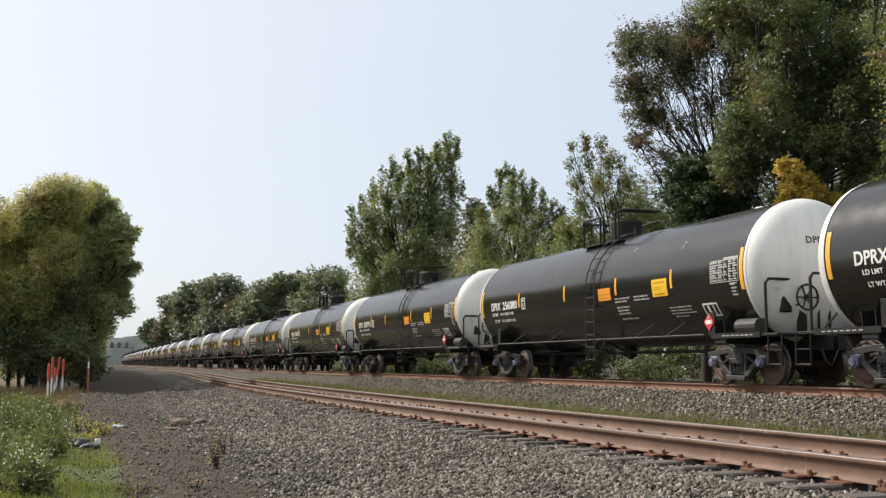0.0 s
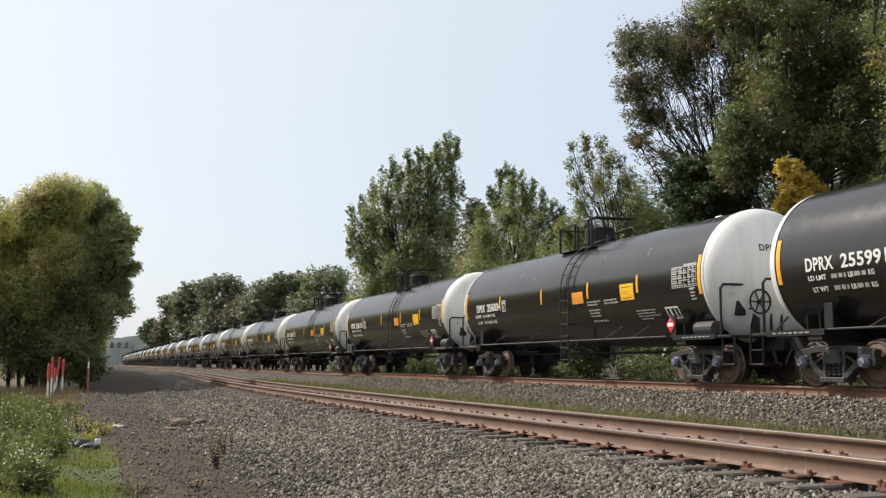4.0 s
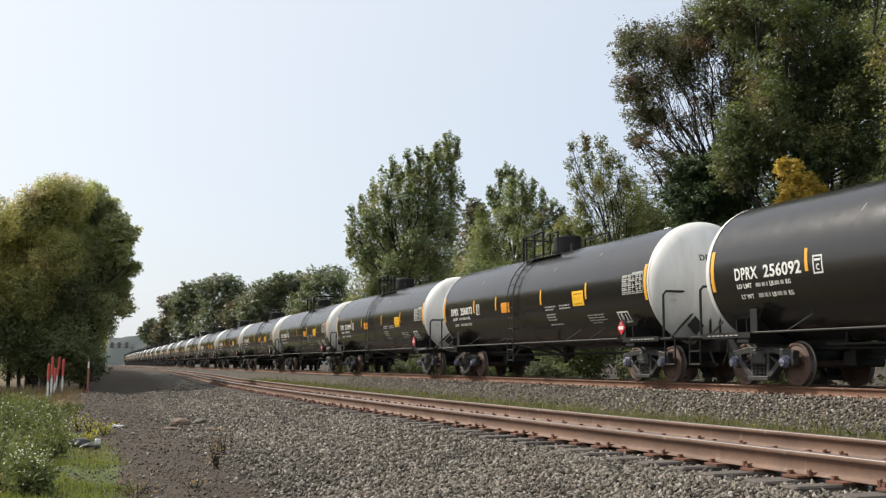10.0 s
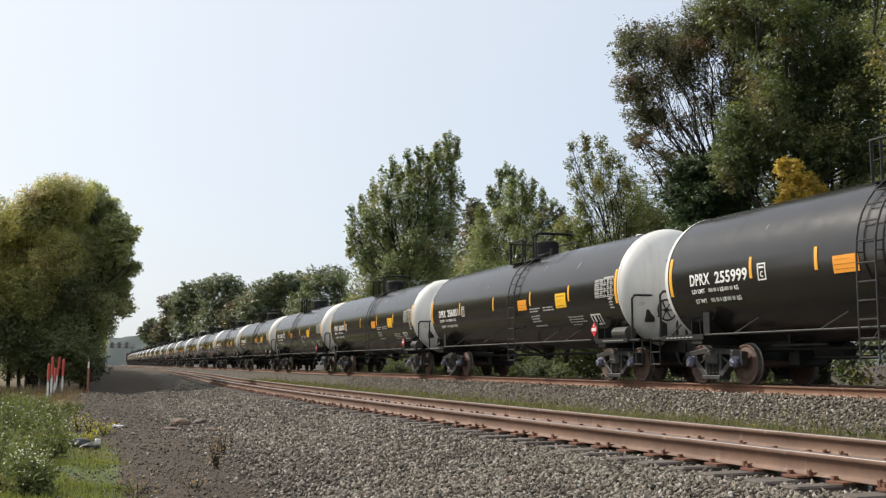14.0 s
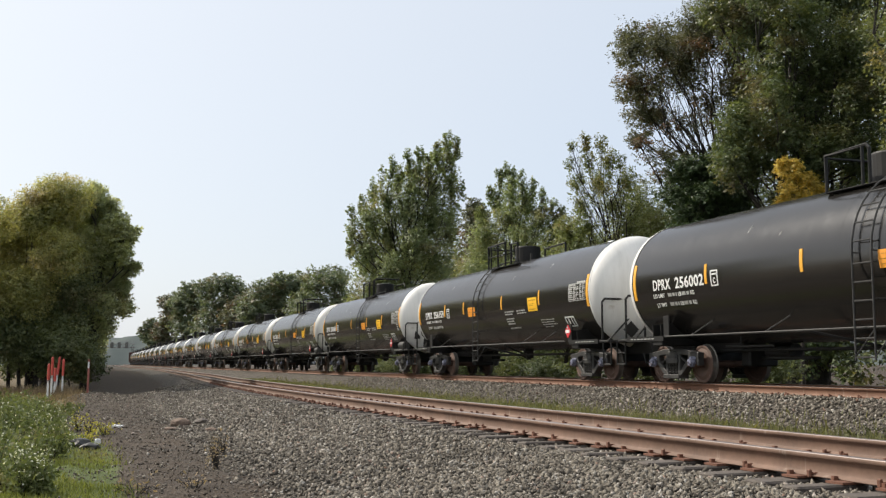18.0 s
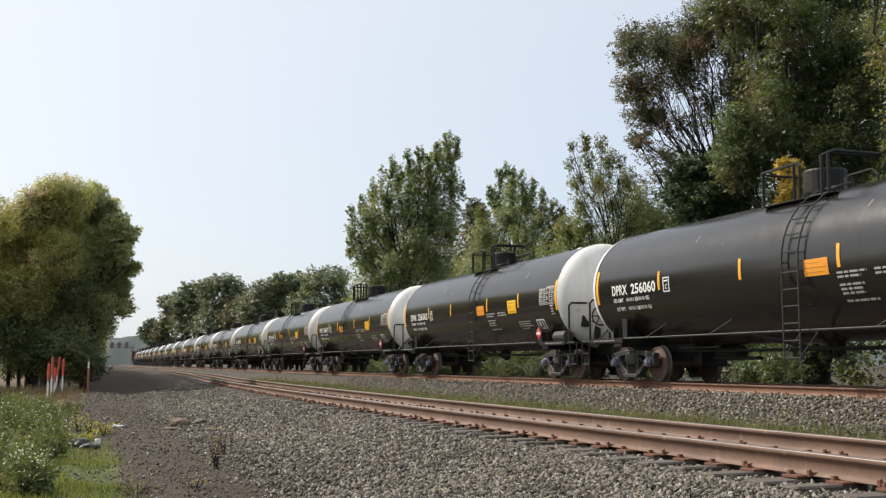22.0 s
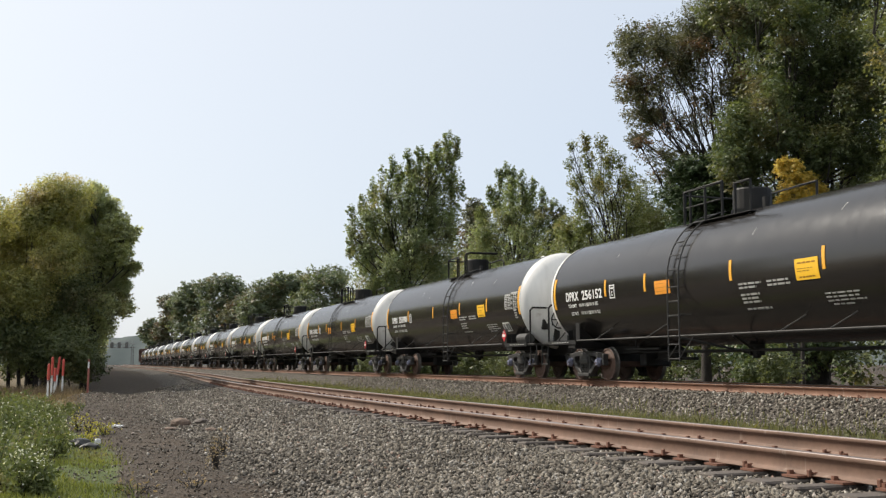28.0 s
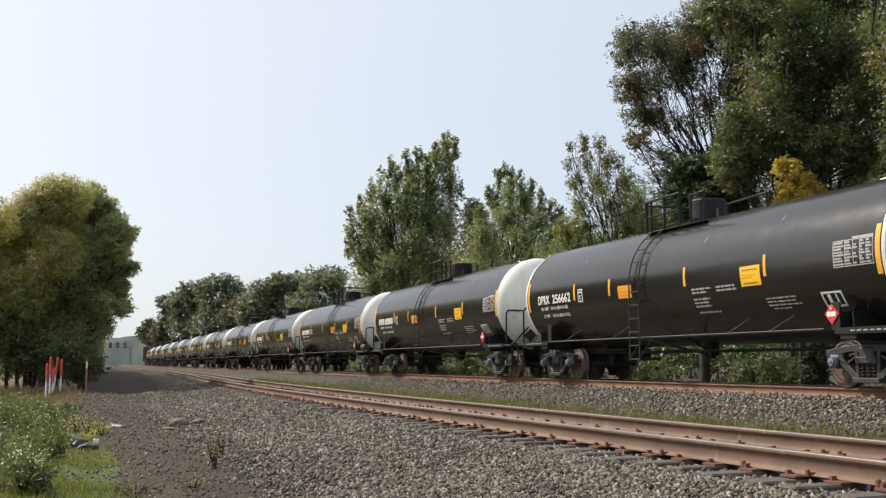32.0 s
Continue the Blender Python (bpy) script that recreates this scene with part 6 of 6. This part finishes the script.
# ---- marker posts ----
def marker_post(x, y, h, lean=0.0, r=0.036):
    z = float(ground_z(x, y))
    p = tagged(new("marker_post"), "white plastic marker post with faded red cap", "marker post", "marker posts")
    p.matrix_basis = Matrix.Translation((x, y, z - 0.05)) @ Matrix.Rotation(radians(lean), 4, "Y")
    bm = bmesh.new()
    v = lathe(bm, [(0.0, 0.0), (0.0, r), (h * 0.58, r), (h * 0.58, 0.0)], 14)
    turn(bm, v, Matrix.Rotation(-math.pi / 2, 4, "Y"))
    bmesh.ops.recalc_face_normals(bm, faces=list(bm.faces))
    part("pipe", bm, M["post"], p)
    bm = bmesh.new()
    v = lathe(bm, [(h * 0.56, 0.0), (h * 0.56, r + 0.012), (h * 0.96, r + 0.012), (h * 0.99, r * 0.7), (h, 0.0)], 14)
    turn(bm, v, Matrix.Rotation(-math.pi / 2, 4, "Y"))
    bmesh.ops.recalc_face_normals(bm, faces=list(bm.faces))
    part("cap", bm, M["postred"], p, "faded red cap")
    bm = bmesh.new()
    for q in (0.0, 0.05):
        v = lathe(bm, [(h * 0.5 + q, r + 0.001), (h * 0.5 + q, r + 0.006), (h * 0.5 + q + 0.02, r + 0.006), (h * 0.5 + q + 0.02, r + 0.001)], 14)
        turn(bm, v, Matrix.Rotation(-math.pi / 2, 4, "Y"))
    bmesh.ops.recalc_face_normals(bm, faces=list(bm.faces))
    part("band", bm, M["dark"], p)


for x, y, h, lean in ((-14.335, 39.0, 1.55, 0.5), (-13.73, 37.0, 1.3, 1.0), (-14.515, 39.8, 1.15, 0.5), (-15.095, 41.4, 1.62, 6.0), (-14.66, 41.0, 1.5, 1.0)):
    marker_post(x, y, h, lean)


def flat_marker():
    p = tagged(new("line_marker"), "thin weathered rust-red marker post with white plate", "marker post")
    x, y = -14.18, 42.5
    p.matrix_basis = Matrix.Translation((x, y, float(ground_z(x, y)) - 0.05)) @ Matrix.Rotation(radians(1.0), 4, "Y")
    bm = bmesh.new()
    box(bm, -0.04, 0.04, -0.022, 0.022, 0, 1.55, 0.008)
    part("post", bm, M["woodpost"], p)
    bm = bmesh.new()
    box(bm, -0.034, 0.034, -0.03, -0.023, 1.2, 1.46)
    part("plate", bm, M["post"], p)


flat_marker()


# ---- stones ----
def stone_material(name, stops):
    m = material(name, (0.3, 0.28, 0.25), 0.85, 0, 0.3)
    geo = m.node_tree.nodes.new("ShaderNodeNewGeometry")
    info = m.node_tree.nodes.new("ShaderNodeObjectInfo")
    add = m.node_tree.nodes.new("ShaderNodeMath")
    add.operation = "ADD"
    link(m, geo.outputs["Random Per Island"], add.inputs[0])
    link(m, info.outputs["Random"], add.inputs[1])
    fr = m.node_tree.nodes.new("ShaderNodeMath")
    fr.operation = "FRACT"
    link(m, add.outputs[0], fr.inputs[0])
    c = ramp(m, fr.outputs[0], stops)
    g = noise_of(m, 60.0, 3.0, 0.7)
    c = mix(m, 1.0, c, ramp(m, g, [(0.3, (0.75, 0.74, 0.72)), (0.7, (1.1, 1.1, 1.1))]), "MULTIPLY")
    link(m, c, bsdf(m).inputs["Base Color"])
    bump(m, g, 0.4, 0.01)
    return m


STONE = stone_material("crushed_granite", [(0.0, (0.047, 0.041, 0.034)), (0.3, (0.108, 0.094, 0.077)), (0.6, (0.158, 0.14, 0.116)), (0.85, (0.228, 0.206, 0.172)), (0.965, (0.36, 0.34, 0.31)), (1.0, (0.18, 0.11, 0.08))])
CLOD = stone_material("soil_clods_and_pebbles", [(0.0, (0.02, 0.016, 0.013)), (0.45, (0.06, 0.047, 0.036)), (0.75, (0.105, 0.085, 0.068)), (0.93, (0.17, 0.15, 0.125)), (1.0, (0.3, 0.28, 0.25))])


CUBE = np.array([(x, y, z) for x in (-0.62, 0.62) for y in (-0.62, 0.62) for z in (-0.62, 0.62)])
CUBE_F = np.array([(0, 1, 3, 2), (4, 6, 7, 5), (0, 4, 5, 1), (2, 3, 7, 6), (0, 2, 6, 4), (1, 5, 7, 3)])


def stone_heap(name, label, pts, sizes, seed, mat=None):
    """Broken stones: lumps with eight uneven corners, turned at random."""
    rng = np.random.default_rng(seed)
    n = len(pts)
    base = (CUBE[None] * (1 + 0.3 * rng.normal(size=(n, 8, 1))) + 0.16 * rng.normal(size=(n, 8, 3))) * (sizes[:, None, None] * rng.uniform([0.85, 0.6, 0.5], [1.5, 1.1, 0.9], (n, 3))[:, None, :])
    q = rng.normal(size=(n, 4))
    q /= np.linalg.norm(q, axis=1)[:, None]
    w, x, y, z = q.T
    rot = np.stack([1 - 2 * (y * y + z * z), 2 * (x * y - z * w), 2 * (x * z + y * w), 2 * (x * y + z * w), 1 - 2 * (x * x + z * z), 2 * (y * z - x * w),
                    2 * (x * z - y * w), 2 * (y * z + x * w), 1 - 2 * (x * x + y * y)], 1).reshape(n, 3, 3)
    v = np.einsum("nij,nkj->nki", rot, base) + pts[:, None, :]
    f = (CUBE_F[None] + 8 * np.arange(n)[:, None, None]).reshape(-1, 4)
    ob = raw(name, v.reshape(-1, 3), f, mat or STONE)
    return tagged(ob, label, "ballast", kind="stuff")


def scatter(fn, d0, d1, bands, seed):
    """Places over a strip beside a track: bands of (y from, y to, stones a square metre)."""
    rng = np.random.default_rng(seed)
    out = []
    for a, b, dens in bands:
        n = int((b - a) * (d1 - d0) * dens)
        y = rng.uniform(a, b, n)
        d = rng.uniform(d0, d1, n)
        nx, ny = side(y, fn)
        out.append(np.stack([fn(y) + nx * d, y + ny * d, d], 1))
    p = np.vstack(out)
    p = p[(p[:, 1] > 6.6) & (p[:, 0] < 0.46 * p[:, 1] + 0.3)]
    p[:, 2], d = ground_z(p[:, 0], p[:, 1]), p[:, 2].copy()
    return p, d, rng


def ballast():
    p, d, rng = scatter(near_x, -5.6, -0.85, [(6, 12, 1080), (12, 20, 520), (20, 34, 190), (34, 55, 55)], 41)
    w = np.interp(p[:, 1], [5, 12, 30, 50], [4.9, 4.5, 4.2, 3.9])
    keep = rng.uniform(size=len(p)) < np.clip((w + d) / 1.3 + 0.15, 0.02, 1) * np.where(d > -1.35, 0.55, 1.0)
    p = p[keep]
    size = (0.0105 + 0.0165 * rng.uniform(size=len(p)) ** 1.3) * np.interp(p[:, 1], [8, 30], [1.0, 1.4])
    p[:, 2] += size * 0.3
    stone_heap("ballast_stones", "loose grey crushed stone ballast", p, size, 42)
    p, d, rng = scatter(near_x, -0.7, 0.7, [(5, 14, 120), (14, 30, 40)], 45)
    size = rng.uniform(0.018, 0.038, len(p))
    stone_heap("ballast_stones", "crushed stone between the rails", p, size, 46)
    p, d, rng = scatter(train_x, -3.1, -0.85, [(12, 30, 190), (30, 55, 60)], 43)
    size = rng.uniform(0.02, 0.042, len(p))
    p[:, 2] += size * 0.3
    stone_heap("ballast_stones", "grey crushed stone shoulder under the train", p, size, 44)
    # dirt lane: scattered stones
    rng = np.random.default_rng(47)
    n = 9000
    y = 9 + 36 * rng.uniform(size=n) ** 1.3
    x = -y * (0.1 + 0.27 * rng.uniform(size=n) ** 1.2)
    p = np.stack([x, y, ground_z(x, y) + 0.008], 1)
    stone_heap("lane_stones", "scattered small stones on the dirt lane", p, (0.005 + 0.017 * rng.uniform(size=n) ** 3) * np.interp(y, [10, 30], [0.8, 1.5]), 48, CLOD)
    # gravel that has run out over the lane, thinner away from the track
    n = 11000
    y = 9.5 + 34 * rng.uniform(size=n) ** 1.1
    w = np.interp(y, [5, 12, 30, 50], [4.6, 4.2, 3.9, 3.6])
    nx, ny = side(y, near_x)
    off = w + 3.6 * rng.uniform(size=n) ** 2.2
    x = near_x(y) - nx * off
    y = y - ny * off
    ok = rng.uniform(size=n) < 0.35 + 0.65 * (np.sin(x * 1.3 + np.sin(y * 0.7) * 2) * np.sin(y * 0.9 + x * 0.3) > -0.1)
    x, y = x[ok], y[ok]
    size = (0.005 + 0.017 * rng.uniform(size=len(x)) ** 2) * np.interp(y, [10, 36], [0.85, 1.5])
    stone_heap("lane_gravel", "grey gravel run out over the dirt lane", np.stack([x, y, ground_z(x, y) + size * 0.3], 1), size, 49)
    # rubble on the low ridge across the lane
    n = 1500
    y = 38.2 + 1.8 * rng.normal(size=n)
    x = near_x(y) - 2.2 - 7.5 * rng.uniform(size=n)
    size = 0.012 + 0.04 * rng.uniform(size=n) ** 3
    stone_heap("ridge_rubble", "pale rubble on a low ridge across the lane", np.stack([x, y, ground_z(x, y) + size * 0.3], 1), size, 50)


ballast()


# ---- grass and weeds ----
def blade_material(name, stops):
    m = leaf_material(name, stops, 0.3, 0.6)
    return m


BLADE = dict(green=blade_material("verge_grass", [(0.085, 0.105, 0.03), (0.12, 0.14, 0.038), (0.15, 0.165, 0.05), (0.15, 0.13, 0.06)]),
             pale=blade_material("ditch_grass", [(0.09, 0.095, 0.04), (0.13, 0.13, 0.065), (0.075, 0.09, 0.03)]),
             straw=blade_material("dry_grass", [(0.16, 0.12, 0.085), (0.22, 0.17, 0.12), (0.13, 0.095, 0.065), (0.1, 0.09, 0.055)]),
             flower=blade_material("aster_flowers", [(0.5, 0.52, 0.5), (0.42, 0.43, 0.4), (0.58, 0.58, 0.58)]),
             weed=blade_material("weed_leaves", [(0.05, 0.066, 0.026), (0.075, 0.095, 0.035), (0.11, 0.125, 0.052), (0.14, 0.14, 0.075)]),
             yellow=blade_material("yellow_weed_leaves", [(0.25, 0.22, 0.03), (0.33, 0.3, 0.05), (0.1, 0.13, 0.035), (0.07, 0.1, 0.03)]))


def blades(name, label, p, h, width, kind, seed, category="grass"):
    rng = np.random.default_rng(seed)
    n = len(p)
    a = rng.uniform(0, 2 * math.pi, n)
    u = np.stack([np.cos(a), np.sin(a), np.zeros(n)], 1) * (width * rng.uniform(0.6, 1.3, n))[:, None]
    lean = rng.normal(size=(n, 3)) * 0.33
    lean[:, 2] = 1.0
    top = p + lean * h[:, None]
    midp = p + (lean * np.array([0.35, 0.35, 0.6])) * h[:, None]
    v = np.stack([p - u, p + u, midp + u * 0.8, top, midp - u * 0.8], 1).reshape(-1, 3)
    f = np.arange(n * 5).reshape(-1, 5)
    ob = raw(name, v, f, BLADE[kind])
    return tagged(ob, label, category, kind="stuff")


def plants():
    rng = np.random.default_rng(60)
    n = 46000
    y = 8.5 + 18 * rng.uniform(size=n) ** 1.25
    x = -0.43 * y + rng.uniform(size=n) * 0.3 * y
    ok = rng.uniform(size=n) < grass_zone(x, y) * (0.12 + 0.88 * (np.sin(x * 2.1 + np.sin(y)) * np.sin(y * 1.7) + 0.4 * np.sin(x * 6.3 + y * 5.1) > -0.05))
    p = np.stack([x, y, ground_z(x, y) - 0.01], 1)[ok]
    blades("grass", "short green grass on the verge", p, rng.uniform(0.02, 0.08, len(p)), np.full(len(p), 0.005), "green", 61)
    n = 42000
    y = 28 + 26 * rng.uniform(size=n) ** 1.2
    x = -0.44 * y + rng.uniform(size=n) * 0.13 * y
    ok = rng.uniform(size=n) < straw_zone(x, y) * (0.3 + 0.7 * (np.sin(x * 1.1) * np.sin(y * 0.8) > -0.2))
    p = np.stack([x, y, ground_z(x, y) - 0.01], 1)[ok]
    blades("dry_grass", "tall straw-coloured dry grass round the marker posts", p, (0.06 + 0.5 * rng.uniform(size=len(p)) ** 1.6) * np.interp(p[:, 1], [28, 37.5, 39, 42], [0.25, 0.35, 0.7, 1.1]), np.full(len(p), 0.007), "straw", 62)
    n = 15000
    y = rng.uniform(11, 75, n)
    off = rng.normal(-3.9, 0.55, n)
    nx, ny = side(y, train_x)
    x = train_x(y) + nx * off
    p = np.stack([x, y + ny * off, ground_z(x, y) - 0.01], 1)
    blades("ditch_grass", "thin pale green grass between the tracks", p, rng.uniform(0.06, 0.22, n), np.full(n, 0.008), "pale", 63)


plants()


def weed(name, label, x, y, h, r, kind, seed, n=260, leaf=0.035, flower=None):
    """A weed clump: stems with leaves, some with flower heads."""
    rng = np.random.default_rng(seed)
    root = tagged(new(name), label, "weed", "weeds on the verge")
    root.location = (x, y, float(ground_z(x, y)) - 0.02)
    ns = 14
    a = rng.uniform(0, 2 * math.pi, ns)
    tops = np.stack([np.cos(a) * r * rng.uniform(0.1, 1, ns), np.sin(a) * r * rng.uniform(0.1, 1, ns), h * rng.uniform(0.6, 1.05, ns)], 1)
    bm = bmesh.new()
    for t in tops:
        rod(bm, (t[0] * 0.2, t[1] * 0.2, 0), t, 0.006, 5, 0.002)
    tagged(part("stem", bm, M["bark"], root), kind="stuff")
    k = rng.integers(0, ns, n)
    f = rng.uniform(0.2, 1.0, n)
    p = tops[k] * np.stack([0.2 + 0.8 * f, 0.2 + 0.8 * f, f], 1) + rng.normal(size=(n, 3)) * 0.05
    d = rng.normal(size=(n, 3))
    d /= np.linalg.norm(d, axis=1)[:, None]
    e = np.cross(d, rng.normal(size=(n, 3)))
    e /= np.linalg.norm(e, axis=1)[:, None]
    s = leaf * rng.uniform(0.6, 1.4, n)[:, None]
    v = np.stack([p - d * s, p - e * s * 0.4, p + d * s, p + e * s * 0.4], 1).reshape(-1, 3)
    tagged(raw("leaves", v, np.arange(n * 4).reshape(-1, 4), BLADE[kind], root), kind="stuff")
    if flower:
        m = flower
        k = rng.integers(0, ns, m)
        p = tops[k] + rng.normal(size=(m, 3)) * np.array([0.07, 0.07, 0.06])
        d = rng.normal(size=(m, 3))
        d /= np.linalg.norm(d, axis=1)[:, None]
        e = np.cross(d, rng.normal(size=(m, 3)))
        e /= np.linalg.norm(e, axis=1)[:, None]
        v = np.stack([p - d * 0.011, p - e * 0.011, p + d * 0.011, p + e * 0.011], 1).reshape(-1, 3)
        tagged(raw("blossom", v, np.arange(m * 4).reshape(-1, 4), BLADE["flower"], root), kind="stuff")


for i, (x, y, h, r) in enumerate(((-4.0, 10.4, 0.42, 0.26), (-4.25, 11.0, 0.38, 0.25), (-3.75, 10.0, 0.36, 0.2), (-5.9, 16.2, 0.5, 0.4), (-6.5, 17.0, 0.55, 0.4), (-5.3, 14.6, 0.4, 0.3))):
    weed("aster_clump", "green weed clump with small white flowers", x, y, h, r, "weed", 200 + i, 700, 0.03, 45)
for i, (x, y, h, r) in enumerate(((-7.3, 18.6, 0.55, 0.5), (-8.4, 21.0, 0.6, 0.6), (-9.4, 24.0, 0.55, 0.6), (-10.6, 26.5, 0.5, 0.7), (-9.6, 27.0, 0.35, 0.6), (-7.6, 20.5, 0.5, 0.5), (-11.4, 27.6, 0.6, 0.8), (-8.8, 22.4, 0.5, 0.6))):
    weed("weed_clump", "tall dull green weed clump", x, y, h, r, "weed", 220 + i, 620, 0.04)
spot = random.Random(77)
for i in range(22):
    y = 9.8 + 0.85 * i + spot.uniform(-0.3, 0.3)
    x = -y * spot.uniform(0.365, 0.43)
    if spot.random() < 0.35 and y < 20:
        weed("aster_clump", "green weed clump with small white flowers", x, y, spot.uniform(0.3, 0.5), spot.uniform(0.22, 0.38), "weed", 300 + i, 700, 0.026, 35)
    else:
        weed("weed_clump", "tall dull green weed clump", x, y, spot.uniform(0.25, 0.55), spot.uniform(0.3, 0.5), ("weed", "pale", "weed")[i % 3], 300 + i, 650, 0.032)
for i, (x, y, h, r) in enumerate(((-6.4, 19.4, 0.32, 0.3), (-6.0, 19.0, 0.25, 0.22), (-6.9, 20.3, 0.35, 0.3), (-6.5, 18.2, 0.22, 0.22), (-5.9, 17.8, 0.18, 0.2))):
    weed("yellow_weed", "low weed with yellowing leaves", x, y, h, r, "yellow", 240 + i, 120, 0.028)
for i, (x, y, h, r) in enumerate(((-2.9, 13.6, 0.34, 0.09), (-2.75, 13.0, 0.28, 0.08), (-3.0, 14.6, 0.32, 0.1), (-2.45, 10.6, 0.14, 0.2), (-2.9, 10.2, 0.14, 0.25))):
    weed("dry_weed", "dry brown weed stalks beside the dirt lane", x, y, h, r, "straw", 260 + i, 60, 0.022)


def rock(name, label, x, y, size, mat, seed, flat=0.5, category="rock"):
    rng = np.random.default_rng(seed)
    bm = bmesh.new()
    bmesh.ops.create_icosphere(bm, subdivisions=2, radius=size)
    for v in bm.verts:
        n = noise.noise(v.co * 2.2 / size + Vector((seed, 0, 0)))
        v.co *= 1 + 0.35 * n
        v.co.z *= flat
        v.co.x *= 1.25
    ob = finish(name, bm, mat)
    ob.location = (x, y, float(ground_z(x, y)) + size * flat * 0.35)
    ob.rotation_euler = (0, 0, rng.uniform(0, 3))
    tagged(ob, label, category)


rock("boulder", "reddish-brown broken rock on the lane", -5.25, 21.4, 0.17, M["boulder"], 3, 0.7)
rock("boulder", "small dark rock on the lane edge", -4.9, 21.7, 0.14, M["tie"], 5)
rock("boulder", "flat pale rock beside the lane", -5.1, 20.0, 0.12, M["boulder"], 6, 0.3)
rock("boulder", "grey lumps of rubble on the verge", -5.5, 16.2, 0.16, M["truck"], 7, 0.6)
rock("boulder", "grey lumps of rubble on the verge", -5.2, 15.8, 0.12, M["truck"], 8, 0.6)
rock("boulder", "small stone on the dirt lane", -4.2, 19.4, 0.09, M["boulder"], 9, 0.5)


def litter(x, y, sx, sy, sz, turnz, label):
    bm = bmesh.new()
    bmesh.ops.create_cube(bm, size=1)
    bmesh.ops.subdivide_edges(bm, edges=list(bm.edges), cuts=2, use_grid_fill=True)
    for v in bm.verts:
        k = 0.5 + 0.5 * math.cos(v.co.x * 2.6)
        v.co = Vector((v.co.x * sx, v.co.y * sy * (0.6 + 0.5 * k), (v.co.z + 0.5) * sz * (0.5 + 0.7 * k) + 0.01 * math.sin(v.co.x * 9 + v.co.y * 7)))
    ob = finish("litter", bm, M["litter"])
    ob.location = (x, y, float(ground_z(x, y)) - 0.003)
    ob.rotation_euler = (0, 0, radians(turnz))
    tagged(ob, label, "litter")


litter(-6.5, 21.2, 0.3, 0.12, 0.06, -12, "crumpled white plastic wrapper on the dirt")
litter(-5.35, 16.6, 0.09, 0.07, 0.06, 20, "small crumpled white cup on the dirt")
litter(-1.6, 9.9, 0.07, 0.05, 0.02, 20, "scrap of white paper among the stones")


def near_stones():
    """The nearest stones one by one, as pieces of the ground."""
    ground = bpy.data.objects["ground"]
    rnd = random.Random(71)
    rng = np.random.default_rng(72)
    meshes = []
    for i in range(12):
        me = bpy.data.meshes.new("stone")
        v = (CUBE * (1 + 0.28 * rng.normal(size=(8, 1))) + 0.14 * rng.normal(size=(8, 3))) * rng.uniform([0.85, 0.6, 0.5], [1.4, 1.1, 0.9], 3)
        me.from_pydata(v.tolist(), [], CUBE_F.tolist())
        me.materials.append(STONE)
        meshes.append(me)
    for i in range(300):
        y = rnd.uniform(7.0, 10.5)
        d = rnd.uniform(-4.3, -1.6)
        nx, ny = side(np.array(y), near_x)
        x, yy = float(near_x(np.array(y)) + nx * d), float(y + ny * d)
        s = rnd.uniform(0.017, 0.028)
        ob = new("stone", meshes[i % 12])
        ob.matrix_basis = Matrix.LocRotScale((x, yy, float(ground_z(x, yy)) + s * 0.55), Euler((rnd.uniform(0, 6), rnd.uniform(0, 6), rnd.uniform(0, 6))), (s, s, s))
        ob.parent = ground


near_stones()

motions()
